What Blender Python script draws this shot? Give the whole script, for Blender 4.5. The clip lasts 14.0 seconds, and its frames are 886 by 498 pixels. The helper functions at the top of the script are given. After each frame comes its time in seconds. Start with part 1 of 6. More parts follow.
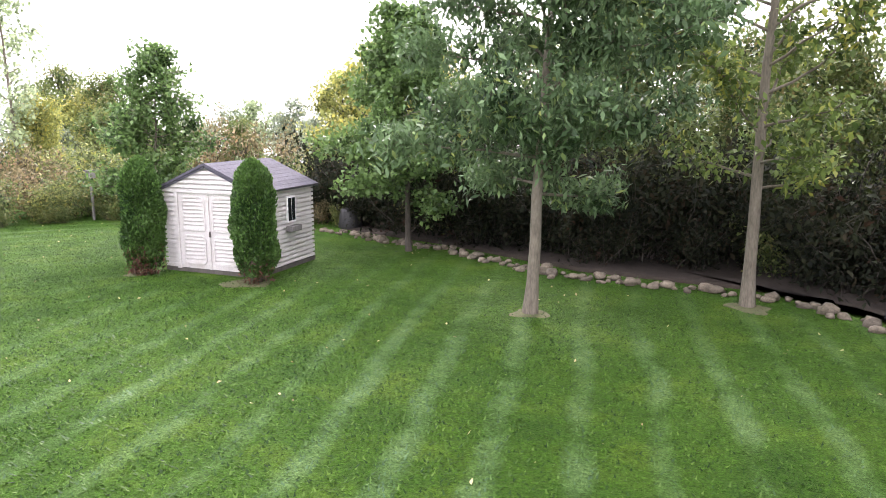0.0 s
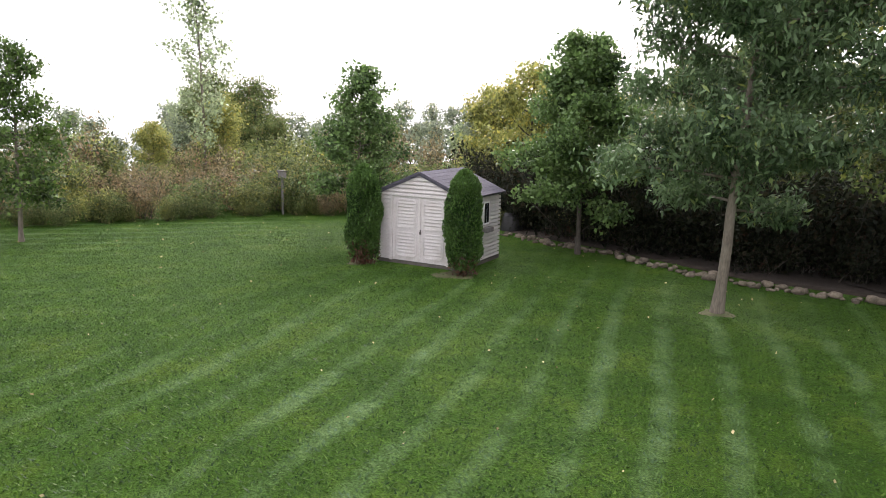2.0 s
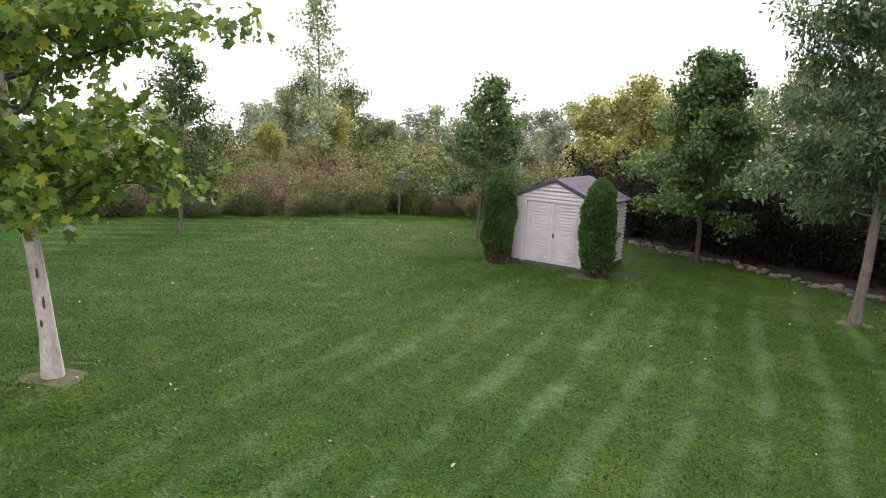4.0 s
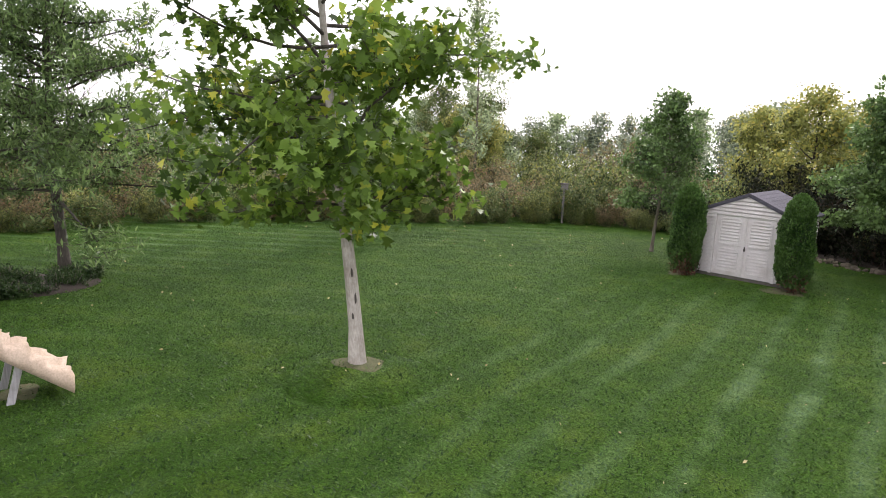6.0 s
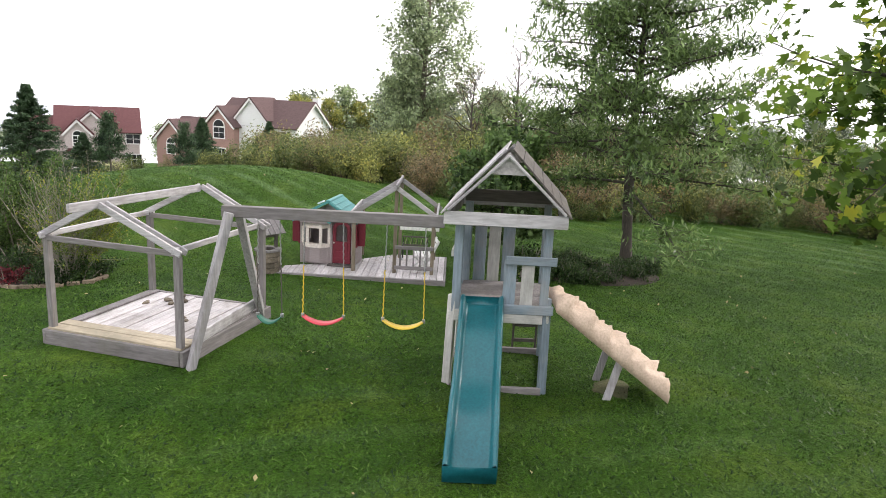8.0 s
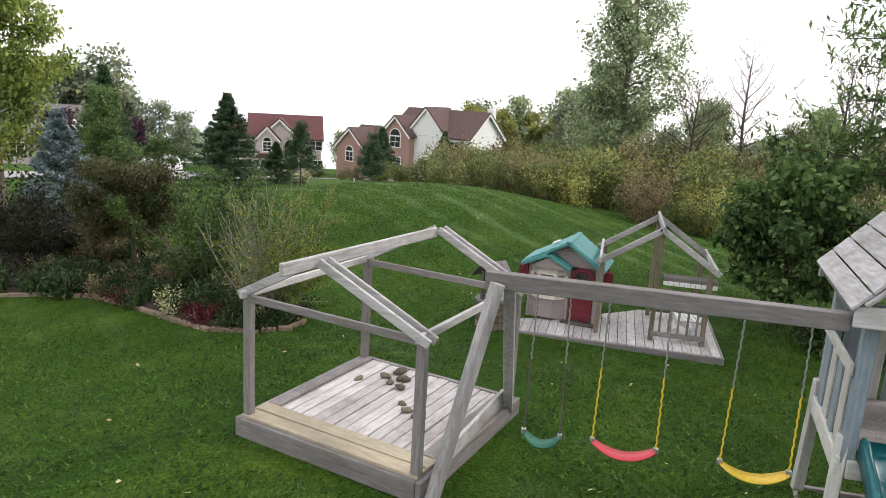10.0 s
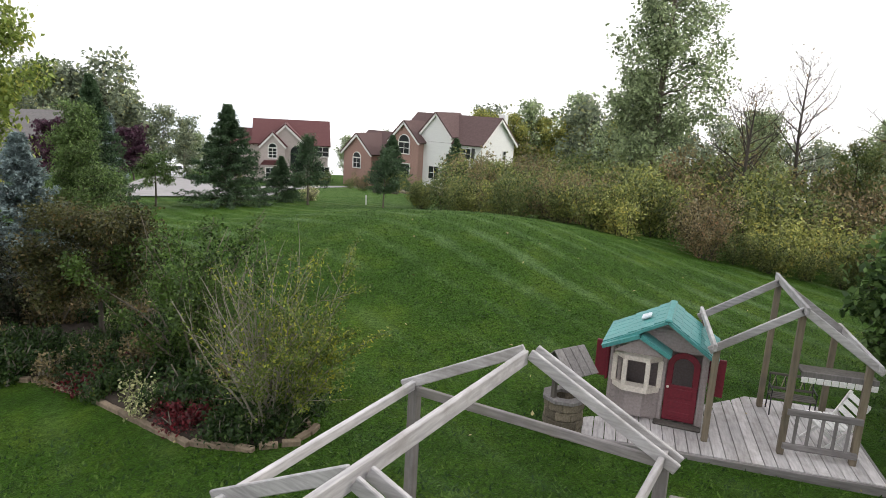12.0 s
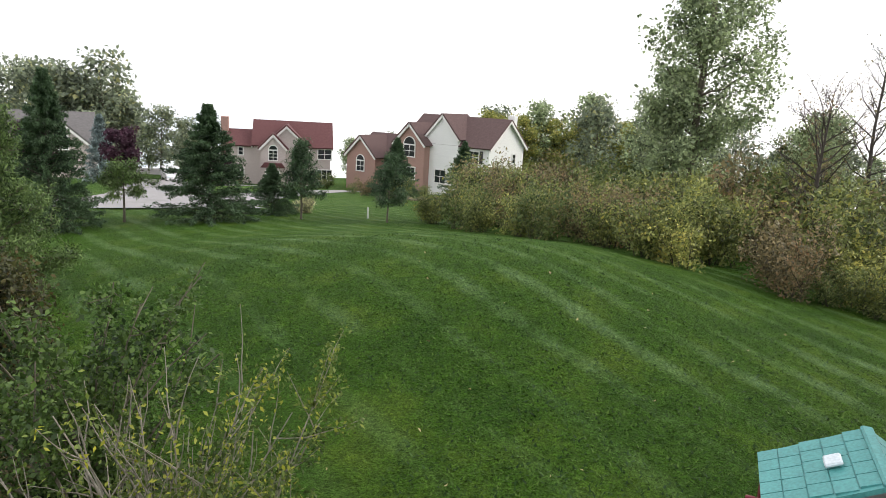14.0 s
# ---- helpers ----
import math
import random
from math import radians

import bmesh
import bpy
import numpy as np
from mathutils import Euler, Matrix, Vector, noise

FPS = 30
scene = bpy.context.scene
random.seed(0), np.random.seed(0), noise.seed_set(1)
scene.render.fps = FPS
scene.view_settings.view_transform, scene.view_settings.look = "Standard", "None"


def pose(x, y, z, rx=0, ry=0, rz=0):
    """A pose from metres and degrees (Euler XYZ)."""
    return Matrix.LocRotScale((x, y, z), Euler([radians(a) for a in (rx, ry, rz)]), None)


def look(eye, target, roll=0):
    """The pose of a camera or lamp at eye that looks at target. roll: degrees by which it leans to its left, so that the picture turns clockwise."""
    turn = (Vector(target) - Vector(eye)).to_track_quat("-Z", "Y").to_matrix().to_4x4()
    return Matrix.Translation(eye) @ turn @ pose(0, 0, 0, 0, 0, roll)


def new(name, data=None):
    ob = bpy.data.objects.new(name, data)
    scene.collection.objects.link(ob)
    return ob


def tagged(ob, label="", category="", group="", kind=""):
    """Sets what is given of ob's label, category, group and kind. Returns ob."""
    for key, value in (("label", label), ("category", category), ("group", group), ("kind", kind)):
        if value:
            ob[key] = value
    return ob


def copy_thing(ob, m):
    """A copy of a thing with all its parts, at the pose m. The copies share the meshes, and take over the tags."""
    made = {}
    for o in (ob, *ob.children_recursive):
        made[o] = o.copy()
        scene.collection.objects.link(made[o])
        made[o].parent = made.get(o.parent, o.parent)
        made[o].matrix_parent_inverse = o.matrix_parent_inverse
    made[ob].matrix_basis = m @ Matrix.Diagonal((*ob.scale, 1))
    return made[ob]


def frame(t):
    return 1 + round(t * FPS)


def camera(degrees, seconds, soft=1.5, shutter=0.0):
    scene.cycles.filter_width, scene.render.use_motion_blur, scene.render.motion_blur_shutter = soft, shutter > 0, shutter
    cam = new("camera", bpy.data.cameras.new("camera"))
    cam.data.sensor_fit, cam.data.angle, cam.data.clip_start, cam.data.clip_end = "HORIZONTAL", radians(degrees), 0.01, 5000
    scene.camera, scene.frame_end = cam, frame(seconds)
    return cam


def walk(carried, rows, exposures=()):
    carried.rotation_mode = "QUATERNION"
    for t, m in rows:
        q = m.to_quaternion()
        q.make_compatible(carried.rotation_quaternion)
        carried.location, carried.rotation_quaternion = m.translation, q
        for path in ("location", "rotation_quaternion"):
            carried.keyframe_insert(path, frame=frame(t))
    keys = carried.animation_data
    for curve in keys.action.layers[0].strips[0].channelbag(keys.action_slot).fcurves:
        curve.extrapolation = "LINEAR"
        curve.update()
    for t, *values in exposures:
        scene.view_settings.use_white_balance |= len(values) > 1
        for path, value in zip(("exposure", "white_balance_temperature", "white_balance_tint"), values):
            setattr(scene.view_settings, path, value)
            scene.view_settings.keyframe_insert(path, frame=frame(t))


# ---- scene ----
cam = camera(65.2, 14.0, soft=0.6)
PATH = [
    (0, (-0.009, 2.664, 3.275), (-1.01, 4.355, 2.902), 0.1),
    (0.5, (-0.347, 2.032, 3.342), (-1.394, 3.696, 2.975), 0.6),
    (1, (-0.583, 1.244, 3.426), (-1.651, 2.897, 3.065), 1.0),
    (1.5, (-0.727, 0.464, 3.501), (-1.857, 2.075, 3.141), 1.2),
    (2, (-0.783, -0.472, 3.611), (-1.983, 1.084, 3.242), 1.4),
    (4.5, (-1.869, -3.108, 3.705), (-3.218, -1.678, 3.338), 3.2),
    (5, (-2.247, -3.646, 3.696), (-3.634, -2.253, 3.328), 3.5),
    (5.5, (-2.46, -4.234, 3.704), (-3.92, -2.916, 3.338), 3.4),
    (6, (-2.422, -5.007, 3.808), (-3.954, -3.774, 3.445), 2.8),
    (6.5, (-2.662, -5.515, 3.764), (-4.278, -4.393, 3.401), 3.0),
    (7, (-3.009, -5.744, 3.663), (-4.778, -4.89, 3.286), 3.0),
    (7.5, (-3.478, -5.738, 3.672), (-5.403, -5.388, 3.257), 3.0),
    (8, (-4.198, -6.091, 3.584), (-6.15, -6.107, 3.151), 3.0),
    (8.5, (-4.873, -6.594, 3.523), (-6.804, -6.863, 3.076), 3.4),
    (9, (-5.583, -7.071, 3.506), (-7.486, -7.491, 3.055), 3.3),
    (11.5, (-8.768, -8.825, 3.726), (-10.664, -9.302, 3.302), 3.4),
    (12, (-9.421, -9.142, 3.808), (-11.316, -9.622, 3.384), 3.3),
    (12.5, (-10.208, -9.463, 3.81), (-12.103, -9.945, 3.387), 3.1),
    (13, (-11.058, -9.788, 3.785), (-12.954, -10.269, 3.367), 3.6),
    (13.5, (-11.903, -10.033, 3.755), (-13.797, -10.523, 3.338), 3.5),
    (14, (-12.734, -10.316, 3.732), (-14.626, -10.808, 3.311), 3.4),
]
EXPOSURES = [(0.0, 2.12, 6350, 23), (1.0, 1.66, 6400, 22), (2.0, 1.19, 6450, 20), (4.5, 1.02, 6400, 21), (6.0, 0.96, 6450, 19), (7.5, 0.94, 6500, 16), (9.0, 0.74, 6530, 14), (11.5, 0.43, 6530, 12), (14.0, 0.50, 6520, 12)]
walk(cam, [(t, look(eye, target, roll)) for t, eye, target, roll in PATH], EXPOSURES)

# ---------------------------------------------------------------- light
world = bpy.data.worlds.new("overcast_sky")
scene.world = world
world.use_nodes = True
wn, wl = world.node_tree.nodes, world.node_tree.links
wn.clear()
w_out = wn.new("ShaderNodeOutputWorld")
w_bg = wn.new("ShaderNodeBackground")
w_sky = wn.new("ShaderNodeTexSky")
w_sky.sky_type = "NISHITA"
w_sky.sun_disc = False
w_sky.sun_elevation = radians(34)
w_sky.sun_rotation = radians(-28)
w_sky.air_density, w_sky.dust_density = 1.0, 4.0
w_dim = wn.new("ShaderNodeVectorMath")
w_dim.operation = "SCALE"
w_dim.inputs["Scale"].default_value = 0.10
w_tc = wn.new("ShaderNodeTexCoord")
w_map = wn.new("ShaderNodeMapping")
w_map.inputs["Scale"].default_value = (1.0, 1.0, 3.5)
w_noise = wn.new("ShaderNodeTexNoise")
w_noise.inputs["Scale"].default_value = 2.2
w_noise.inputs["Detail"].default_value = 6
w_ramp = wn.new("ShaderNodeValToRGB")
w_ramp.color_ramp.elements[0].position = 0.30
w_ramp.color_ramp.elements[0].color = (0.80, 0.86, 0.93, 1)
w_ramp.color_ramp.elements[1].position = 0.50
w_ramp.color_ramp.elements[1].color = (1.0, 1.0, 1.0, 1)
w_mix = wn.new("ShaderNodeMix")
w_mix.data_type = "RGBA"
w_mix.inputs[0].default_value = 0.88
wl.new(w_sky.outputs[0], w_dim.inputs[0])
wl.new(w_tc.outputs["Generated"], w_map.inputs[0])
wl.new(w_map.outputs[0], w_noise.inputs["Vector"])
wl.new(w_noise.outputs["Fac"], w_ramp.inputs[0])
wl.new(w_dim.outputs[0], w_mix.inputs[6])
wl.new(w_ramp.outputs[0], w_mix.inputs[7])
wl.new(w_mix.outputs[2], w_bg.inputs["Color"])
w_bg.inputs["Strength"].default_value = 1.15
wl.new(w_bg.outputs[0], w_out.inputs[0])

sun = new("sun", bpy.data.lights.new("sun", "SUN"))
sun.data.energy, sun.data.angle, sun.data.color = 1.3, radians(14), (1.0, 0.95, 0.87)
sun.matrix_world = look((-14, 26, 20), (0, 0, 0))


# ---------------------------------------------------------------- helpers
def make_mat(name, build):
    m = bpy.data.materials.new(name)
    m.use_nodes = True
    nt = m.node_tree
    nt.nodes.clear()
    out = nt.nodes.new("ShaderNodeOutputMaterial")
    build(nt, out)
    return m


def node(nt, kind, **values):
    n = nt.nodes.new(kind)
    for k, v in values.items():
        n.inputs[k.replace("_", " ")].default_value = v
    return n


def ramp(nt, fac, stops):
    r = nt.nodes.new("ShaderNodeValToRGB")
    e = r.color_ramp.elements
    while len(e) < len(stops):
        e.new(0.5)
    for i, (p, c) in enumerate(stops):
        e[i].position, e[i].color = p, (*c, 1)
    nt.links.new(fac, r.inputs[0])
    return r.outputs[0]


def blend(nt, fac, a, b, mode="MIX"):
    m = nt.nodes.new("ShaderNodeMix")
    m.data_type, m.blend_type = "RGBA", mode
    for i, v in ((0, fac), (6, a), (7, b)):
        if isinstance(v, (int, float)):
            m.inputs[i].default_value = v
        elif isinstance(v, tuple):
            m.inputs[i].default_value = (*v, 1)
        else:
            nt.links.new(v, m.inputs[i])
    return m.outputs[2]


def surface_mat(name, c1, c2, scale=6.0, rough=0.7, stretch=(1, 1, 1), bump=0.3, dirt=None, per_piece=0.0, metallic=0.0, fine=40.0):
    """Two-scale noise colour with a fine relief."""
    def build(nt, out):
        L = nt.links
        tc = nt.nodes.new("ShaderNodeTexCoord")
        mp = node(nt, "ShaderNodeMapping", Scale=stretch)
        L.new(tc.outputs["Object"], mp.inputs[0])
        n1 = node(nt, "ShaderNodeTexNoise", Scale=scale, Detail=6.0, Roughness=0.6)
        n2 = node(nt, "ShaderNodeTexNoise", Scale=fine, Detail=4.0)
        L.new(mp.outputs[0], n1.inputs["Vector"])
        L.new(mp.outputs[0], n2.inputs["Vector"])
        col = ramp(nt, n1.outputs["Fac"], [(0.3, c1), (0.7, c2)])
        col = blend(nt, 0.35, col, ramp(nt, n2.outputs["Fac"], [(0.3, tuple(v * 0.6 for v in c1)), (0.7, tuple(min(1, v * 1.2) for v in c2))]))
        if dirt:
            n3 = node(nt, "ShaderNodeTexNoise", Scale=1.7, Detail=8.0, Roughness=0.7)
            L.new(tc.outputs["Object"], n3.inputs["Vector"])
            f = ramp(nt, n3.outputs["Fac"], [(0.48, (0, 0, 0)), (0.68, (0.7, 0.7, 0.7))])
            col = blend(nt, f, col, dirt)
        if per_piece:
            oi = nt.nodes.new("ShaderNodeObjectInfo")
            f = ramp(nt, oi.outputs["Random"], [(0, (1 - per_piece,) * 3), (1, (1 + per_piece * 0.4,) * 3)])
            col = blend(nt, 1.0, col, f, "MULTIPLY")
        b = node(nt, "ShaderNodeBsdfPrincipled", Roughness=rough, Metallic=metallic)
        L.new(col, b.inputs["Base Color"])
        bp = node(nt, "ShaderNodeBump", Strength=bump, Distance=0.01)
        L.new(n2.outputs["Fac"], bp.inputs["Height"])
        L.new(bp.outputs[0], b.inputs["Normal"])
        L.new(b.outputs[0], out.inputs[0])
    return make_mat(name, build)


def leaf_mat(name, dark, light, accent=None, share=0.12, rough=0.5, gain=1.48):
    """Leaves: colour varies leaf by leaf and clump by clump, some light passes through."""
    dark, light, accent = [c and tuple(min(1, v * gain) for v in c) for c in (dark, light, accent)]

    def build(nt, out):
        L = nt.links
        geo = nt.nodes.new("ShaderNodeNewGeometry")
        tc = nt.nodes.new("ShaderNodeTexCoord")
        n1 = node(nt, "ShaderNodeTexNoise", Scale=0.9, Detail=3.0)
        L.new(tc.outputs["Object"], n1.inputs["Vector"])
        col = ramp(nt, geo.outputs["Random Per Island"], [(0.0, tuple(v * 0.45 for v in dark)), (0.45, dark), (1.0, tuple(min(1, v * 1.3) for v in light))])
        col = blend(nt, ramp(nt, n1.outputs["Fac"], [(0.35, (0, 0, 0)), (0.65, (0.6, 0.6, 0.6))]), col, tuple(min(1, v * 1.25) for v in light))
        if accent:
            f = ramp(nt, geo.outputs["Random Per Island"], [(1 - share, (0, 0, 0)), (1 - share + 0.02, (1, 1, 1))])
            n2 = node(nt, "ShaderNodeTexNoise", Scale=0.55, Detail=2.0)
            L.new(tc.outputs["Object"], n2.inputs["Vector"])
            f = blend(nt, 1.0, f, ramp(nt, n2.outputs["Fac"], [(0.42, (0.15,) * 3), (0.6, (1,) * 3)]), "MULTIPLY")
            col = blend(nt, f, col, accent)
        d = node(nt, "ShaderNodeBsdfPrincipled", Roughness=rough)
        d.inputs["Specular IOR Level"].default_value = 0.35
        t = nt.nodes.new("ShaderNodeBsdfTranslucent")
        mx = nt.nodes.new("ShaderNodeMixShader")
        mx.inputs[0].default_value = 0.38
        L.new(col, d.inputs["Base Color"])
        L.new(col, t.inputs["Color"])
        L.new(d.outputs[0], mx.inputs[1])
        L.new(t.outputs[0], mx.inputs[2])
        L.new(mx.outputs[0], out.inputs[0])
    return make_mat(name, build)


def thing(name, m, label, category, group="", kind=""):
    ob = new(name)
    ob.empty_display_size = 0.2
    ob.matrix_basis = m
    return tagged(ob, label, category, group, kind)


def part(name, bm, material, parent=None, label="", smooth=False):
    """Links a bmesh as one mesh object under a thing or a part."""
    me = bpy.data.meshes.new(name)
    bm.to_mesh(me)
    bm.free()
    if smooth:
        for p in me.polygons:
            p.use_smooth = True
    me.materials.append(material)
    ob = new(name, me)
    ob.parent = parent
    if label:
        ob["label"] = label
    return ob


def raw_mesh(name, verts, faces, material, parent=None, smooth=False):
    """A mesh object out of numpy arrays; faces all of one size."""
    me = bpy.data.meshes.new(name)
    verts, faces = np.asarray(verts, dtype=np.float32), np.asarray(faces, dtype=np.int32)
    k = faces.shape[1]
    me.vertices.add(len(verts))
    me.vertices.foreach_set("co", verts.ravel())
    me.loops.add(faces.size)
    me.loops.foreach_set("vertex_index", faces.ravel())
    me.polygons.add(len(faces))
    me.polygons.foreach_set("loop_start", np.arange(0, faces.size, k, dtype=np.int32))
    if smooth:
        me.polygons.foreach_set("use_smooth", np.ones(len(faces), dtype=bool))
    me.update(calc_edges=True)
    me.materials.append(material)
    ob = new(name, me)
    ob.parent = parent
    return ob


def box(bm, lo, hi, m=None, bevel=0.0):
    """A box from corner to corner, through the matrix m."""
    m = m or Matrix()
    c = [(a + b) / 2 for a, b in zip(lo, hi)]
    s = [abs(b - a) for a, b in zip(lo, hi)]
    r = bmesh.ops.create_cube(bm, size=1.0, matrix=m @ Matrix.Translation(c) @ Matrix.Diagonal((*s, 1)))
    if bevel:
        edges = {e for v in r["verts"] for e in v.link_edges}
        bmesh.ops.bevel(bm, geom=list(edges), offset=bevel, segments=1, affect="EDGES")
    return bm


def beam(bm, a, b, w, h, up=(0, 0, 1), bevel=0.006):
    """A timber from a to b, w wide and h high."""
    a, b = Vector(a), Vector(b)
    z = (b - a).normalized()
    x = Vector(up).cross(z)
    if x.length < 1e-4:
        x = Vector((1, 0, 0)).cross(z)
    x.normalize()
    y = z.cross(x)
    m = Matrix((x, y, z)).transposed().to_4x4()
    m.translation = a
    return box(bm, (-w / 2, -h / 2, 0), (w / 2, h / 2, (b - a).length), m, bevel)


def timber(name, a, b, w, h, material, parent, up=(0, 0, 1), bevel=0.006, label=""):
    material = WOOD_PALE if material is WOOD_LIGHT else material
    run = Vector(b) - Vector(a)
    axis = max(range(3), key=lambda k: abs(run[k]))
    material = WOOD_AXES.get((material.name, axis), material)
    return part(name, beam(bmesh.new(), a, b, w, h, up, bevel), material, parent, label)


def prism(bm, outline, depth, m=None):
    """A flat outline in x, z pushed along y by depth."""
    m = m or Matrix()
    front = [bm.verts.new(m @ Vector((x, 0, z))) for x, z in outline]
    back = [bm.verts.new(m @ Vector((x, depth, z))) for x, z in outline]
    n = len(outline)
    bm.faces.new(front)
    bm.faces.new(back[::-1])
    for i in range(n):
        bm.faces.new((front[i], back[i], back[(i + 1) % n], front[(i + 1) % n]))
    bmesh.ops.recalc_face_normals(bm, faces=bm.faces)
    return bm


def tube_arrays(points, radii, sides=7):
    """Vertices and quads of a tapered tube along points."""
    points = np.asarray(points, dtype=float)
    radii = np.asarray(radii, dtype=float)
    n = len(points)
    tang = np.gradient(points, axis=0)
    tang /= np.linalg.norm(tang, axis=1)[:, None] + 1e-9
    ref = np.array([0.3, 0.9, 0.2]) if abs(tang[0][2]) > 0.7 else np.array([0, 0, 1.0])
    x = np.cross(tang, ref)
    x /= np.linalg.norm(x, axis=1)[:, None] + 1e-9
    y = np.cross(tang, x)
    a = np.linspace(0, 2 * np.pi, sides, endpoint=False)
    ring = x[:, None, :] * np.cos(a)[None, :, None] + y[:, None, :] * np.sin(a)[None, :, None]
    v = points[:, None, :] + ring * radii[:, None, None]
    i = np.arange(n - 1)[:, None] * sides
    j = np.arange(sides)[None, :]
    k = (j + 1) % sides
    f = np.stack([i + j, i + k, i + sides + k, i + sides + j], -1).reshape(-1, 4)
    return v.reshape(-1, 3), f


def join_arrays(pieces):
    vs, fs, o = [], [], 0
    for v, f in pieces:
        vs.append(v)
        fs.append(f + o)
        o += len(v)
    return np.concatenate(vs), np.concatenate(fs)


DIAMOND = [(0, -0.45), (-0.5, -0.02), (0, 0.55), (0.5, -0.02)]
LOBED = [(0, -0.45), (0.50, -0.16), (0.24, 0.05), (0.40, 0.36), (0.13, 0.26), (0, 0.58), (-0.13, 0.26), (-0.40, 0.36), (-0.24, 0.05), (-0.50, -0.16)]


def leaf_cloud(rng, centres, size, aspect=0.5, droop=0.35, spread=0.0, lean=None, outline=DIAMOND):
    """One folded leaf of the given outline at each centre."""
    n = len(centres)
    c = centres + np.clip(rng.normal(0, 1, (n, 3)), -1.5, 1.5) * spread
    d = rng.normal(0, 1, (n, 3))
    d[:, 2] -= droop * 1.5
    if lean is not None:
        d += lean
    d /= np.linalg.norm(d, axis=1)[:, None]
    up = rng.normal(0, 0.6, (n, 3)) + np.array([0, 0, 1.0])
    s = np.cross(d, up)
    s /= np.linalg.norm(s, axis=1)[:, None] + 1e-9
    nrm = np.cross(s, d)
    L = (size * rng.uniform(0.6, 1.35, n))[:, None]
    v = np.stack([c + d * L * v_ + s * L * aspect * u_ + nrm * L * aspect * abs(u_) * 0.35 for u_, v_ in outline], 1).reshape(-1, 3)
    return v, np.arange(n * len(outline)).reshape(n, len(outline))

# ---------------------------------------------------------------- materials
def math_node(nt, op, a, b=None):
    n = nt.nodes.new("ShaderNodeMath")
    n.operation = op
    for i, v in enumerate((a, b)):
        if isinstance(v, (int, float)):
            n.inputs[i].default_value = v
        elif v is not None:
            nt.links.new(v, n.inputs[i])
    return n.outputs[0]


def noise_at(nt, place, scale, detail, roughness=0.5):
    n = node(nt, "ShaderNodeTexNoise", Scale=scale, Detail=detail, Roughness=roughness)
    nt.links.new(place, n.inputs["Vector"])
    return n.outputs["Fac"]


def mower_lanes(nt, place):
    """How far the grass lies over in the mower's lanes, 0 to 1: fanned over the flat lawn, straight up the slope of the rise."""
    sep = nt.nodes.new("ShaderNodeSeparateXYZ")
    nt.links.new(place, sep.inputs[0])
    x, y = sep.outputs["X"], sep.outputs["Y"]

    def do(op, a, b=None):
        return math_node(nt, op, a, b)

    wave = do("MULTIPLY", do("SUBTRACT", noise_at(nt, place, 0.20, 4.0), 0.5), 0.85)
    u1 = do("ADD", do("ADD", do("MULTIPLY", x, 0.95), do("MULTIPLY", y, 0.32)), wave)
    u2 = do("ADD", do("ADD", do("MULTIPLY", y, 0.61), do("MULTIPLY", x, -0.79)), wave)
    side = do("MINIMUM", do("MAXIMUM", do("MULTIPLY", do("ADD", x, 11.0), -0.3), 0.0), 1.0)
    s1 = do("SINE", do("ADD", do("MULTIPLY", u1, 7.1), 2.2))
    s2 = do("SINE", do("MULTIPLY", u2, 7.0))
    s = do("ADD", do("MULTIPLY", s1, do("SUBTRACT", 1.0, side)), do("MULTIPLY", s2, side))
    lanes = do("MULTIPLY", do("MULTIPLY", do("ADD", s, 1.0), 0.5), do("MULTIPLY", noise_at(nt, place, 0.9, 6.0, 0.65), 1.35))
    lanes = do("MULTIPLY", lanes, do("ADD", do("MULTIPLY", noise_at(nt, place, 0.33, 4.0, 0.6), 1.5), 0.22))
    # the lanes show clearest on the open lawn and fade round the play things
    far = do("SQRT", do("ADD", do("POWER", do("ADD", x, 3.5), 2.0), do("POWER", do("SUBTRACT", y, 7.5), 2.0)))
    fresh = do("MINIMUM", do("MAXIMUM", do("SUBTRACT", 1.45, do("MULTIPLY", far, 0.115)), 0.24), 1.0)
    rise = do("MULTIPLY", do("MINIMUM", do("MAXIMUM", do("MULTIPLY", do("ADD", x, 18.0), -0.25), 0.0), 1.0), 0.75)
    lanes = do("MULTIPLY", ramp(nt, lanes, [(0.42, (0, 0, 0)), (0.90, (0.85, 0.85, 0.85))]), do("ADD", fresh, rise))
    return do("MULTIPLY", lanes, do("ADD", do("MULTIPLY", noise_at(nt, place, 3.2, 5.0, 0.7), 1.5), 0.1))


